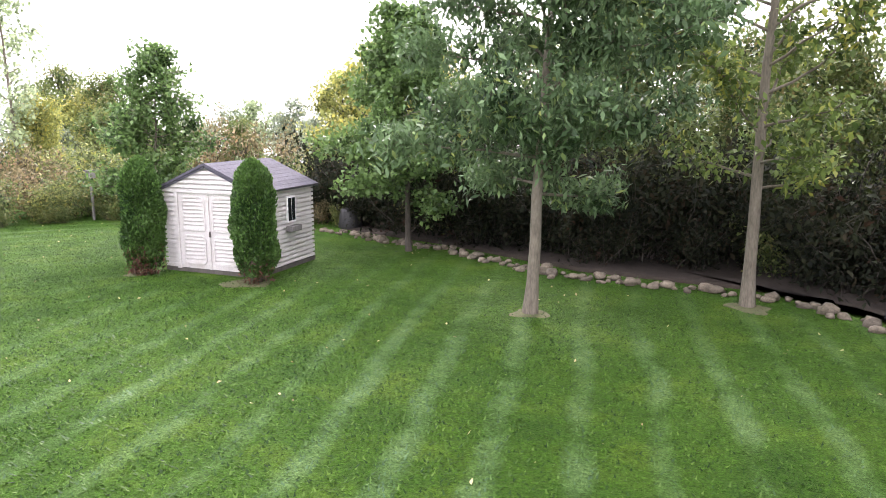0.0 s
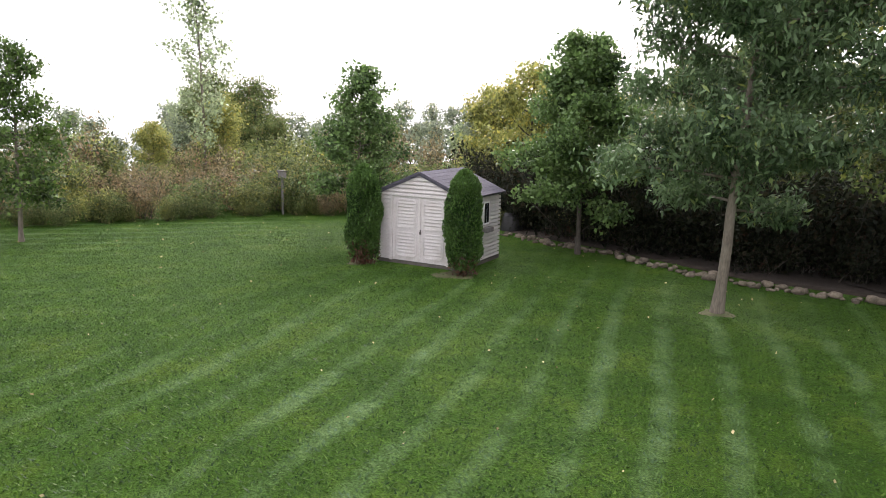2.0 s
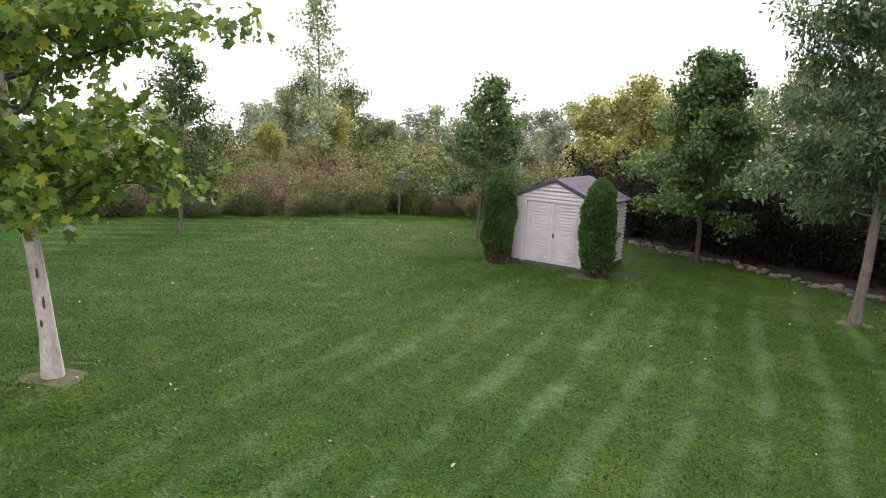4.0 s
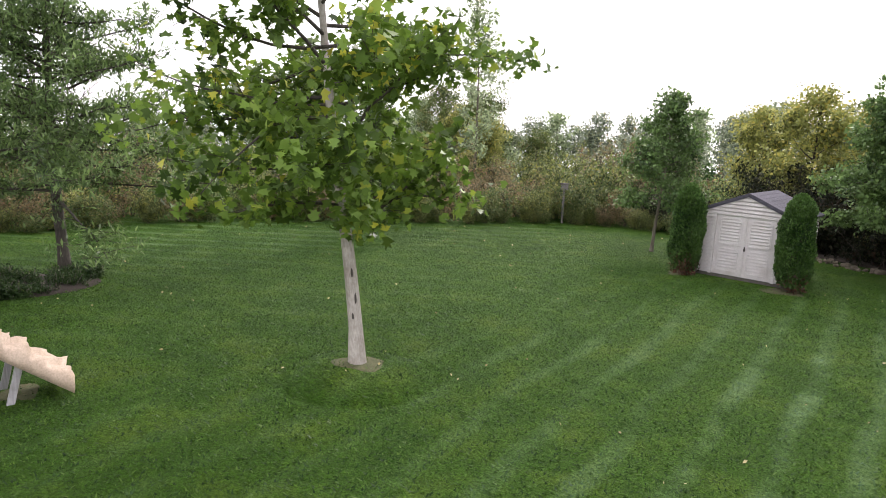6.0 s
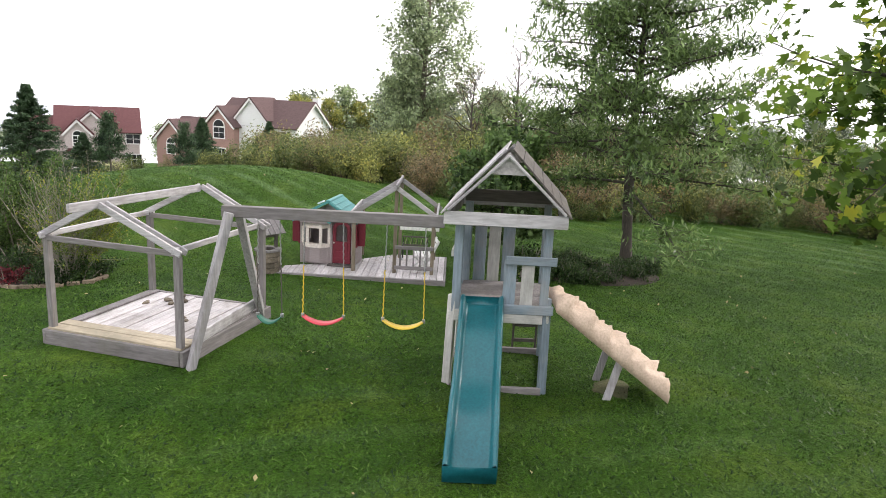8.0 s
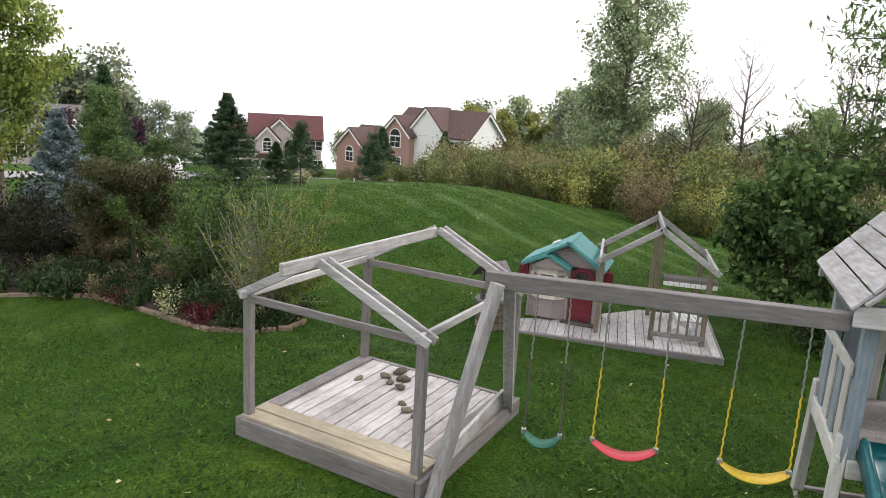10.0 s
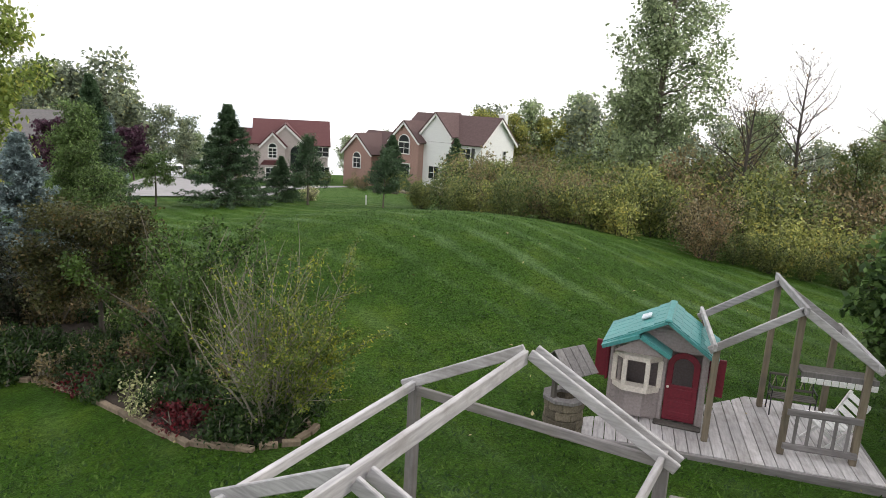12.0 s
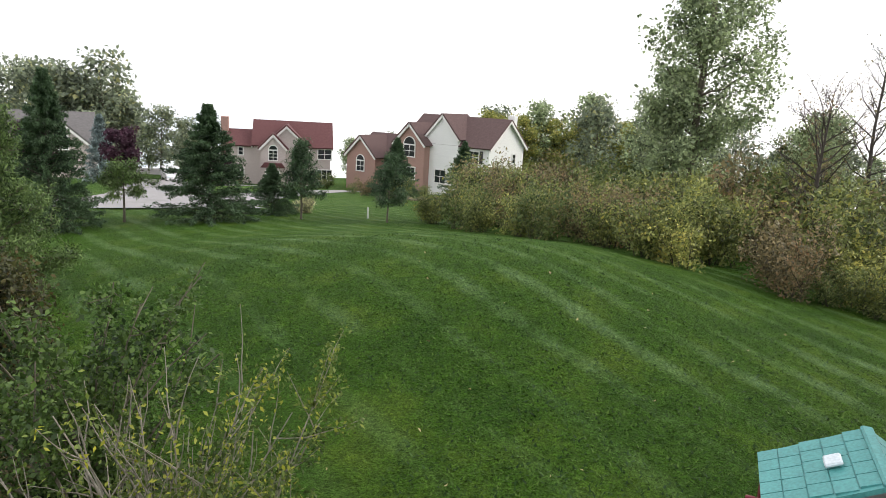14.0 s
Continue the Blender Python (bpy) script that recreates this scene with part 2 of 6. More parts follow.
def grass_build(nt, out):
    L = nt.links
    place = nt.nodes.new("ShaderNodeNewGeometry").outputs["Position"]
    patch = noise_at(nt, place, 0.9, 6.0, 0.65)
    fine = noise_at(nt, place, 28.0, 5.0, 0.75)
    tuft = noise_at(nt, place, 7.0, 4.0, 0.7)
    blade = noise_at(nt, place, 95.0, 3.0, 0.8)
    col = ramp(nt, patch, [(0.30, (0.012, 0.047, 0.004)), (0.50, (0.028, 0.078, 0.006)), (0.72, (0.064, 0.114, 0.013))])
    # bent grass reflects paler; that sheen is put in as colour
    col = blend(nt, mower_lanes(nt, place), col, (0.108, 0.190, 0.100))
    col = blend(nt, 0.50, col, ramp(nt, tuft, [(0.32, (0.35, 0.38, 0.3)), (0.64, (1.35, 1.30, 1.25))]), "MULTIPLY")
    col = blend(nt, 0.85, col, ramp(nt, fine, [(0.32, (0.18, 0.24, 0.15)), (0.66, (1.75, 1.65, 1.55))]), "MULTIPLY")
    col = blend(nt, 0.90, col, ramp(nt, blade, [(0.36, (0.20, 0.24, 0.14)), (0.64, (1.8, 1.7, 1.55))]), "MULTIPLY")
    b = node(nt, "ShaderNodeBsdfPrincipled", Roughness=0.8)
    b.inputs["Specular IOR Level"].default_value = 0.07
    b.inputs["Sheen Weight"].default_value = 0.18
    b.inputs["Sheen Roughness"].default_value = 0.45
    b.inputs["Sheen Tint"].default_value = (0.36, 0.61, 0.14, 1)
    L.new(col, b.inputs["Base Color"])
    bp = node(nt, "ShaderNodeBump", Strength=0.9, Distance=0.07)
    L.new(math_node(nt, "ADD", fine, math_node(nt, "MULTIPLY", tuft, 1.5)), bp.inputs["Height"])
    L.new(bp.outputs[0], b.inputs["Normal"])
    L.new(b.outputs[0], out.inputs[0])


def blade_build(nt, out):
    L = nt.links
    geo = nt.nodes.new("ShaderNodeNewGeometry")
    col = ramp(nt, geo.outputs["Random Per Island"], [(0.0, (0.006, 0.026, 0.002)), (0.5, (0.028, 0.075, 0.007)), (1.0, (0.108, 0.192, 0.028))])
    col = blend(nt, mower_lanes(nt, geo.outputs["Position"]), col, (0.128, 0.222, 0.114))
    d = node(nt, "ShaderNodeBsdfPrincipled", Roughness=0.5)
    d.inputs["Specular IOR Level"].default_value = 0.2
    t = nt.nodes.new("ShaderNodeBsdfTranslucent")
    mx = nt.nodes.new("ShaderNodeMixShader")
    mx.inputs[0].default_value = 0.3
    L.new(col, d.inputs["Base Color"])
    L.new(col, t.inputs["Color"])
    L.new(d.outputs[0], mx.inputs[1])
    L.new(t.outputs[0], mx.inputs[2])
    L.new(mx.outputs[0], out.inputs[0])


GRASS = make_mat("mown_grass", grass_build)
WOOD = surface_mat("weathered_wood", (0.12, 0.108, 0.106), (0.31, 0.288, 0.285), 3.0, 0.85, (1, 1, 0.12), 0.5, dirt=(0.16, 0.15, 0.12), per_piece=0.25)
WOOD_BROWN = surface_mat("brown_weathered_wood", (0.11, 0.088, 0.060), (0.25, 0.205, 0.145), 3.0, 0.85, (1, 1, 0.12), 0.5, dirt=(0.12, 0.11, 0.09), per_piece=0.25)
WOOD_LIGHT = surface_mat("bleached_wood", (0.37, 0.345, 0.34), (0.68, 0.645, 0.64), 3.0, 0.85, (0.15, 1, 1), 0.5, dirt=(0.25, 0.22, 0.19), per_piece=0.22)
WOOD_PALE = surface_mat("pale_grey_wood", (0.27, 0.26, 0.262), (0.58, 0.56, 0.565), 3.0, 0.85, (1, 1, 0.10), 0.5, dirt=(0.22, 0.20, 0.18), per_piece=0.22)
WOOD_BLUE = surface_mat("blue_grey_painted_wood", (0.15, 0.20, 0.24), (0.27, 0.33, 0.37), 4.0, 0.75, (1, 1, 0.15), 0.4, dirt=(0.30, 0.30, 0.29), per_piece=0.12)
WOOD_CREAM = surface_mat("cream_painted_wood", (0.45, 0.44, 0.41), (0.62, 0.61, 0.57), 4.0, 0.75, (1, 1, 0.15), 0.3, dirt=(0.30, 0.29, 0.26), per_piece=0.1)
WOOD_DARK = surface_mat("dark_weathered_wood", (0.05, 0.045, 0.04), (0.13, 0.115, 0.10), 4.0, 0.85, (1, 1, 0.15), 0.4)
SIDING = surface_mat("off_white_vinyl", (0.55, 0.52, 0.505), (0.65, 0.615, 0.60), 2.0, 0.55, (1, 1, 1), 0.08, dirt=(0.46, 0.42, 0.39))
SHINGLE = surface_mat("grey_shingle", (0.050, 0.048, 0.062), (0.115, 0.108, 0.135), 9.0, 0.95, (1, 1, 1), 0.6, per_piece=0.2)
BARK = surface_mat("bark", (0.09, 0.075, 0.055), (0.22, 0.19, 0.15), 7.0, 0.95, (1, 1, 0.25), 1.0)
BARK_DARK = surface_mat("dark_bark", (0.03, 0.025, 0.02), (0.10, 0.085, 0.07), 7.0, 0.95, (1, 1, 0.25), 1.0)
BARK_PALE = surface_mat("pale_flaking_bark", (0.30, 0.26, 0.22), (0.52, 0.48, 0.43), 3.5, 0.9, (1, 1, 0.3), 0.7, dirt=(0.16, 0.12, 0.09))
STONE = surface_mat("field_stone", (0.075, 0.060, 0.042), (0.25, 0.21, 0.155), 5.0, 0.9, (1, 1, 1), 0.5, per_piece=0.45)
SOIL = surface_mat("dark_soil", (0.018, 0.013, 0.009), (0.050, 0.036, 0.026), 6.0, 1.0, (1, 1, 1), 0.8)
MAPLE_LEAF = leaf_mat("maple_leaves", (0.030, 0.062, 0.020), (0.105, 0.165, 0.050))
ASH_LEAF = leaf_mat("ash_leaves", (0.024, 0.050, 0.020), (0.098, 0.150, 0.068), (0.170, 0.205, 0.055), 0.06)
PEAR_LEAF = leaf_mat("yellow_green_leaves", (0.066, 0.105, 0.022), (0.204, 0.253, 0.061), (0.330, 0.308, 0.066), 0.18)
SYC_LEAF = leaf_mat("sycamore_leaves", (0.045, 0.090, 0.014), (0.165, 0.260, 0.040), (0.40, 0.39, 0.04), 0.10, gain=1.12)
WOODS_LEAF = leaf_mat("woods_leaves", (0.036, 0.062, 0.020), (0.150, 0.186, 0.058), (0.192, 0.156, 0.060), 0.18, gain=1.3)
# near-black leaves: the shade inside the thickets is put into the colour
SHADE_LEAF = leaf_mat("shade_dark_leaves", (0.010, 0.015, 0.007), (0.034, 0.042, 0.018), (0.060, 0.032, 0.020), 0.2, rough=0.85, gain=0.8)
YELLOW_LEAF = leaf_mat("yellowing_leaves", (0.105, 0.125, 0.034), (0.270, 0.280, 0.085), (0.40, 0.34, 0.08), 0.2)
BROWN_LEAF = leaf_mat("brown_brush_leaves", (0.080, 0.070, 0.036), (0.225, 0.190, 0.092), (0.260, 0.150, 0.085), 0.25, gain=1.25)
OLIVE_LEAF = leaf_mat("olive_brush_leaves", (0.055, 0.078, 0.026), (0.200, 0.230, 0.074), (0.310, 0.280, 0.060), 0.2, gain=1.25)
DEAD_CEDAR = leaf_mat("dead_cedar_foliage", (0.045, 0.022, 0.014), (0.13, 0.065, 0.040), gain=1.0)
NEEDLE = leaf_mat("dark_needles", (0.020, 0.042, 0.022), (0.066, 0.110, 0.052))
LARCH = leaf_mat("soft_green_needles", (0.042, 0.078, 0.024), (0.150, 0.220, 0.072), gain=1.25)
CEDAR = leaf_mat("cedar_foliage", (0.018, 0.048, 0.010), (0.070, 0.130, 0.030))
BLUE_NEEDLE = leaf_mat("blue_needles", (0.07, 0.10, 0.10), (0.20, 0.25, 0.25))
POPLAR_LEAF = leaf_mat("poplar_leaves", (0.089, 0.121, 0.063), (0.284, 0.336, 0.189))
# pale and greyed: the haze of distance is put into the leaf colour
HAZE_LEAF = leaf_mat("haze_pale_leaves", (0.100, 0.124, 0.090), (0.230, 0.268, 0.176), (0.310, 0.310, 0.140), 0.15, gain=1.3)
PURPLE_LEAF = leaf_mat("purple_leaves", (0.020, 0.010, 0.018), (0.065, 0.028, 0.045))
RED_LEAF = leaf_mat("red_flowers", (0.05, 0.012, 0.013), (0.22, 0.030, 0.040), gain=1.0)
SLENDER_LEAF = leaf_mat("thin_green_leaves", (0.038, 0.070, 0.018), (0.150, 0.205, 0.052), (0.30, 0.30, 0.06), 0.2, gain=1.2)
VASE_LEAF = leaf_mat("small_yellow_green_leaves", (0.060, 0.098, 0.020), (0.19, 0.25, 0.05), (0.44, 0.42, 0.04), 0.22, gain=1.0)
STEM_PALE = surface_mat("pale_bare_stems", (0.17, 0.15, 0.12), (0.34, 0.31, 0.26), 9.0, 0.9, (1, 1, 0.3), 0.5)
PALE_LEAF = leaf_mat("pale_flowers", (0.16, 0.20, 0.07), (0.46, 0.44, 0.26))
PEAR_GREEN = leaf_mat("fresh_green_leaves", (0.028, 0.062, 0.014), (0.110, 0.180, 0.040), gain=1.0)
OLIVE_BROWN = leaf_mat("olive_brown_leaves", (0.034, 0.040, 0.013), (0.110, 0.115, 0.038), (0.14, 0.085, 0.03), 0.2, gain=0.9)
BED_LEAF = leaf_mat("bed_leaves", (0.012, 0.032, 0.008), (0.062, 0.115, 0.030), (0.16, 0.18, 0.03), 0.06, gain=1.0)
BLADE = make_mat("grass_blades", blade_build)
LITTER = leaf_mat("dry_leaf_litter", (0.20, 0.16, 0.07), (0.45, 0.38, 0.20))
BARK_GREY = surface_mat("pale_grey_stems", (0.13, 0.115, 0.09), (0.26, 0.235, 0.19), 9.0, 0.9, (1, 1, 0.3), 0.5)
DRY_SOIL = surface_mat("dry_earth", (0.048, 0.066, 0.020), (0.125, 0.116, 0.055), 7.0, 1.0, (1, 1, 1), 0.8)

# the grain follows the length of each board
WOOD_AXES = {}
for wood in (WOOD, WOOD_PALE, WOOD_BLUE, WOOD_CREAM, WOOD_DARK, WOOD_BROWN):
    for axis, grain in ((0, (0.12, 1, 1)), (1, (1, 0.12, 1))):
        turned = wood.copy()
        next(n for n in turned.node_tree.nodes if n.bl_idname == "ShaderNodeMapping").inputs["Scale"].default_value = grain
        WOOD_AXES[(wood.name, axis)] = turned


# ---------------------------------------------------------------- ground
def ground_z(x, y):
    x, y = np.asarray(x, dtype=float), np.asarray(y, dtype=float)
    z = 1.27 * np.exp(-((x + 24.5) / 5.5) ** 2 - ((y + 13.0) / np.where(y > -13.0, 5.6, 7.5)) ** 2)
    d = np.maximum(-(x + 30.0), 0)
    z = z - np.minimum(0.115 * d * d / (d + 5.0), 7.6) - 0.12 * np.maximum(d - 85.0, 0)
    z = z + 0.22 * np.exp(-(((x + 10.82) / 0.95) ** 2 + ((y - 0.22) / 0.95) ** 2) ** 2)
    ring = np.hypot(x + 10.82, y - 0.22)
    z = z - 0.05 * np.exp(-((ring - 1.15) / 0.10) ** 2)
    z = z + 0.32 * np.exp(-((x + 13.1) / 2.4) ** 4 - ((y + 9.6) / 3.4) ** 4)
    z = z - 0.04 * np.maximum(-11.0 - y, 0)
    return z


def gz(x, y):
    return float(ground_z(x, y))


def axis_lines(lo, hi, step):
    inner = np.arange(lo, hi + 0.01, step)
    grow = np.cumsum(step * 1.22 ** np.arange(1, 42))
    grow = grow[grow < 2400]
    return np.concatenate([lo - grow[::-1], inner, hi + grow])


gx = np.unique(np.round(np.concatenate([axis_lines(-44, 8, 0.4), np.arange(-12.5, -9.4, 0.08)]), 3))
gy = np.unique(np.round(np.concatenate([axis_lines(-30, 22, 0.4), np.arange(-1.3, 1.8, 0.08)]), 3))
GX, GY = np.meshgrid(gx, gy, indexing="ij")
GZ = ground_z(GX, GY)
ii = np.arange(len(gx) - 1)[:, None] * len(gy) + np.arange(len(gy) - 1)[None, :]
gfaces = np.stack([ii, ii + len(gy), ii + len(gy) + 1, ii + 1], -1).reshape(-1, 4)
ground = raw_mesh("ground", np.stack([GX, GY, GZ], -1).reshape(-1, 3), gfaces, GRASS, smooth=True)
tagged(ground, "mown green lawn with pale mower stripes and a low rise", "lawn", kind="structure")


# ---------------------------------------------------------------- plants
def limb(rng, start, heading, length, r0, r1, steps=6, wander=0.18, lift=0.1):
    p, d = np.array(start, dtype=float), np.array(heading, dtype=float)
    d /= np.linalg.norm(d)
    pts = [p.copy()]
    for _ in range(steps):
        d = d + rng.normal(0, wander, 3) + np.array([0, 0, lift])
        d /= np.linalg.norm(d)
        p = p + d * length / steps
        pts.append(p.copy())
    return np.array(pts), np.linspace(r0, r1, steps + 1)


def crown_width(form, f):
    """Share of the full radius at the share f of the crown's height."""
    if form == "round":
        return math.sqrt(max(0.0, 1 - (2 * f - 0.85) ** 2 / 1.35)) if f < 1 else 0
    if form == "cone":
        return (1 - f) ** 0.85 * 0.95 + 0.05
    if form == "oval":
        return max(0.08, math.sin(math.pi * min(1.0, 0.12 + f * 0.88)) ** 0.7)
    if form == "egg":
        return (1 - f) ** 0.6 * min(1.0, 0.6 + 2.5 * f) + 0.05
    return 1.0 - 0.6 * f


def tree_meshes(seed, height, clear, radius, trunk_r, form="round", limbs=26, twigs=7, leaves=9000, leaf=0.12, aspect=0.5,
                rise=0.5, spread=0.16, droop=0.35, lean=0.0, steps=5, outline=DIAMOND, twig_wood=True, reaching=(), twig=1.0, flat=1.0, own_limbs=False):
    """Arrays of the wood and of the leaves of one tree at the origin."""
    rng = np.random.default_rng(seed)
    wood, ends = [], []
    pts, rad = limb(rng, (0, 0, -0.15), (lean, lean * 0.4, 1), height * 0.96 + 0.15, trunk_r, trunk_r * 0.12, 12, 0.022, 0.12)
    rad[0] *= 1.35
    wood.append(tube_arrays(pts, rad, 9))
    for k in range(limbs):
        f = (k + rng.uniform(0, 0.9)) / limbs
        z = clear + (height - clear) * f * 0.97
        i = np.interp(z, pts[:, 2], np.arange(len(pts)))
        base = np.array([np.interp(i, np.arange(len(pts)), pts[:, c]) for c in range(3)])
        r_here = np.interp(i, np.arange(len(pts)), rad)
        a = k * 2.399 + rng.uniform(-0.5, 0.5)
        reach = radius * crown_width(form, f) * rng.uniform(0.72, 1.1)
        up = rise * (0.4 + f) + rng.normal(0, 0.12)
        p2, rr = limb(rng, base, (math.cos(a), math.sin(a), up), max(reach, 0.25), min(r_here * 0.6, 0.033 * trunk_r / 0.12), 0.005, steps, 0.14, 0.02)
        wood.append(tube_arrays(p2, rr, 5))
        for q in range(max(2, round(twigs * (0.25 + 0.95 * reach / radius)))):
            g = rng.uniform(0.06 if form == "cone" else 0.2, 1.0)
            j = g * steps
            tb = np.array([np.interp(j, np.arange(steps + 1), p2[:, c]) for c in range(3)])
            td = rng.normal(0, 1, 3)
            td[2] = abs(td[2]) * 0.4 + rng.normal(0, 0.3)
            td[2] *= flat
            td += (p2[-1] - p2[0]) / (np.linalg.norm(p2[-1] - p2[0]) + 1e-6)
            p3, r3 = limb(rng, tb, td, twig * radius * rng.uniform(0.14, 0.34) * (0.5 + 0.5 * crown_width(form, f)), 0.008, 0.003, 3, 0.2, 0.0)
            if twig_wood:
                wood.append(tube_arrays(p3, r3, 3))
            ends.append(p3)
        ends.append(p2[steps // 2:][:4])
    for z, bearing, reach, up in reaching:
        a = radians(bearing)
        p2, rr = limb(rng, (0, 0, z), (math.cos(a), math.sin(a), up), reach, 0.03, 0.006, 7, 0.12, 0.0)
        wood.append(tube_arrays(p2, rr, 5))
        for q in range(8):
            j = rng.uniform(1.5, 7)
            tb = np.array([np.interp(j, np.arange(8), p2[:, c]) for c in range(3)])
            p3, r3 = limb(rng, tb, rng.normal(0, 1, 3) + (p2[-1] - p2[0]) / reach, rng.uniform(0.35, 0.75), 0.008, 0.003, 3, 0.2, 0.0)
            wood.append(tube_arrays(p3, r3, 3))
            ends.append(p3)
    pick = rng.integers(0, len(ends), leaves)
    along = rng.uniform(0.0, 1.0, leaves)
    c = np.empty((leaves, 3))
    for n in range(leaves):
        e = ends[pick[n]]
        j = along[n] * (len(e) - 1)
        k = min(int(j), len(e) - 2) if len(e) > 1 else 0
        c[n] = e[k] + (e[min(k + 1, len(e) - 1)] - e[k]) * (j - k)
    lv = leaf_cloud(rng, c, leaf, aspect, droop, spread, None, outline)
    if own_limbs:
        return join_arrays(wood[:1]), lv, join_arrays(wood[1:])
    return join_arrays(wood), lv


def plant(name, m, arrays, bark, leafmat, label, category, group="", smooth=True, stems=False, limb_bark=None):
    t = thing(name, m, label, category, group)
    wood = raw_mesh("branching" if stems else "trunk", *arrays[0], bark, t, smooth)
    if stems:
        tagged(wood, kind="stuff")
    raw_mesh("crown", *arrays[1], leafmat, t)
    if limb_bark:
        tagged(raw_mesh("branching", *arrays[2], limb_bark, t, smooth), "dark brown limbs", kind="stuff")
    return t


def at_ground(x, y, rz=0, s=1.0, dz=0.0):
    return pose(x, y, gz(x, y) + dz, 0, 0, rz) @ Matrix.Scale(s, 4)


def copy_scaled(ob, x, y, rz, s, sz=None):
    c = copy_thing(ob, pose(x, y, gz(x, y), 0, 0, rz))
    c.scale = (s, s, sz or s)
    return c


def shrub_arrays(seed, height, radius, stems=14, leaves=3500, leaf=0.10, spread=0.12, aspect=0.5, bare=0.2, twig_wood=True):
    rng = np.random.default_rng(seed)
    wood, ends = [], []
    for k in range(stems):
        a = rng.uniform(0, 6.283)
        out = rng.uniform(0.1, 0.75)
        p, r = limb(rng, (rng.normal(0, radius * 0.22), rng.normal(0, radius * 0.22), -0.1), (math.cos(a) * out, math.sin(a) * out, 1.0),
                    height * rng.uniform(0.7, 1.08), 0.02, 0.005, 6, 0.13, 0.0)
        wood.append(tube_arrays(p, r, 4))
        for q in range(9):
            j = rng.uniform(bare * 6, 6)
            tb = np.array([np.interp(j, np.arange(7), p[:, c]) for c in range(3)])
            td = rng.normal(0, 1, 3) + np.array([math.cos(a), math.sin(a), 0.2]) * 0.5
            p3, r3 = limb(rng, tb, td, radius * rng.uniform(0.25, 0.6), 0.007, 0.003, 3, 0.2, 0.02)
            if twig_wood:
                wood.append(tube_arrays(p3, r3, 3))
            ends.append(p3)
    e = np.array(ends)
    pick = rng.integers(0, len(e), leaves)
    seg = rng.uniform(0, 2.999, leaves)
    k = seg.astype(int)
    c = e[pick, k] + (e[pick, k + 1] - e[pick, k]) * (seg - k)[:, None]
    return join_arrays(wood), leaf_cloud(rng, c, leaf, aspect, 0.2, spread)

# ---------------------------------------------------------------- trees of the garden
plant("ash_tree", at_ground(-4.55, 13.25, 40), tree_meshes(3, 8.8, 1.95, 2.75, 0.115, "round", 42, 12, 54000, 0.155, 0.36, 0.30, 0.17, 0.55, 0.0), BARK, ASH_LEAF,
      "shade tree with a full grey-green crown on the lawn", "tree")
plant("slender_tree", at_ground(-1.42, 15.62, 10), tree_meshes(4, 10.5, 2.0, 2.6, 0.115, "oval", 40, 9, 15500, 0.14, 0.5, 0.7, 0.17, 0.3, 0.0), BARK, SLENDER_LEAF,
      "slender tree with thin yellow-green foliage by the stone border", "tree")
plant("maple_tree", at_ground(-9.4, 16.85, 0), tree_meshes(5, 5.75, 1.4, 2.2, 0.08, "egg", 44, 11, 24000, 0.13, 0.7, 0.4, 0.15, 0.3), BARK_DARK, MAPLE_LEAF,
      "dense dark green maple beside the stone border", "tree")
plant("linden_tree", at_ground(-15.35, 13.99, 0), tree_meshes(6, 4.95, 1.3, 1.7, 0.06, "egg", 46, 10, 11500, 0.12, 0.65, 0.4, 0.12, 0.3), BARK, MAPLE_LEAF,
      "young upright dark green tree behind the shed", "tree")
# the limbs' dark bark holds their own brown and the crown's shade
sycamore = plant("sycamore_tree", at_ground(-10.82, 0.22, 0) @ Matrix.Rotation(radians(7.0), 4, (0.21, -0.978, 0)), tree_meshes(17, 8.4, 2.0, 2.7, 0.115, "oval", 42, 8, 11500, 0.16, 0.95, 0.38, 0.15, 0.5, 0.0, outline=LOBED,
                                                                       reaching=((2.9, 214, 3.4, 0.14), (3.4, 236, 3.2, 0.18), (3.8, 228, 3.4, 0.16), (4.3, 218, 3.3, 0.15), (4.6, 240, 3.2, 0.1), (2.05, 40, 1.6, 0.28), (2.4, 75, 1.7, 0.3), (2.6, 330, 1.6, 0.25)), own_limbs=True), BARK_PALE, SYC_LEAF,
      "young sycamore with pale flaking bark and large leaves", "tree", limb_bark=BARK_DARK)
for z, turn, tall in ((1.36, -30, 0.07), (0.98, -14, 0.085), (0.72, -42, 0.05)):
    bm = bmesh.new()
    bmesh.ops.create_icosphere(bm, subdivisions=2, radius=1.0)
    part("bark_scar", bm, BARK_DARK, sycamore).matrix_basis = pose(0, 0, z, 0, 0, turn) @ Matrix.Translation((0.115, 0, 0)) @ Matrix.Diagonal((0.012, 0.017, tall, 1))
plant("larch_tree", at_ground(-19.31, -2.13, 0), tree_meshes(8, 9.2, 1.75, 3.4, 0.13, "cone", 104, 13, 40000, 0.16, 0.26, 0.18, 0.11, 0.35, 0.0, twig=0.9, flat=0.6), BARK_DARK, LARCH,
      "soft feathery conifer with drooping branches in a round bed", "tree")
plant("poplar_tree", at_ground(-42.8, -8.0, 0), tree_meshes(9, 16.0, 1.2, 2.75, 0.2, "oval", 54, 10, 27000, 0.16, 0.8, 0.8, 0.30, 0.2), BARK, POPLAR_LEAF,
      "tall silvery green poplar above the brush", "tree")
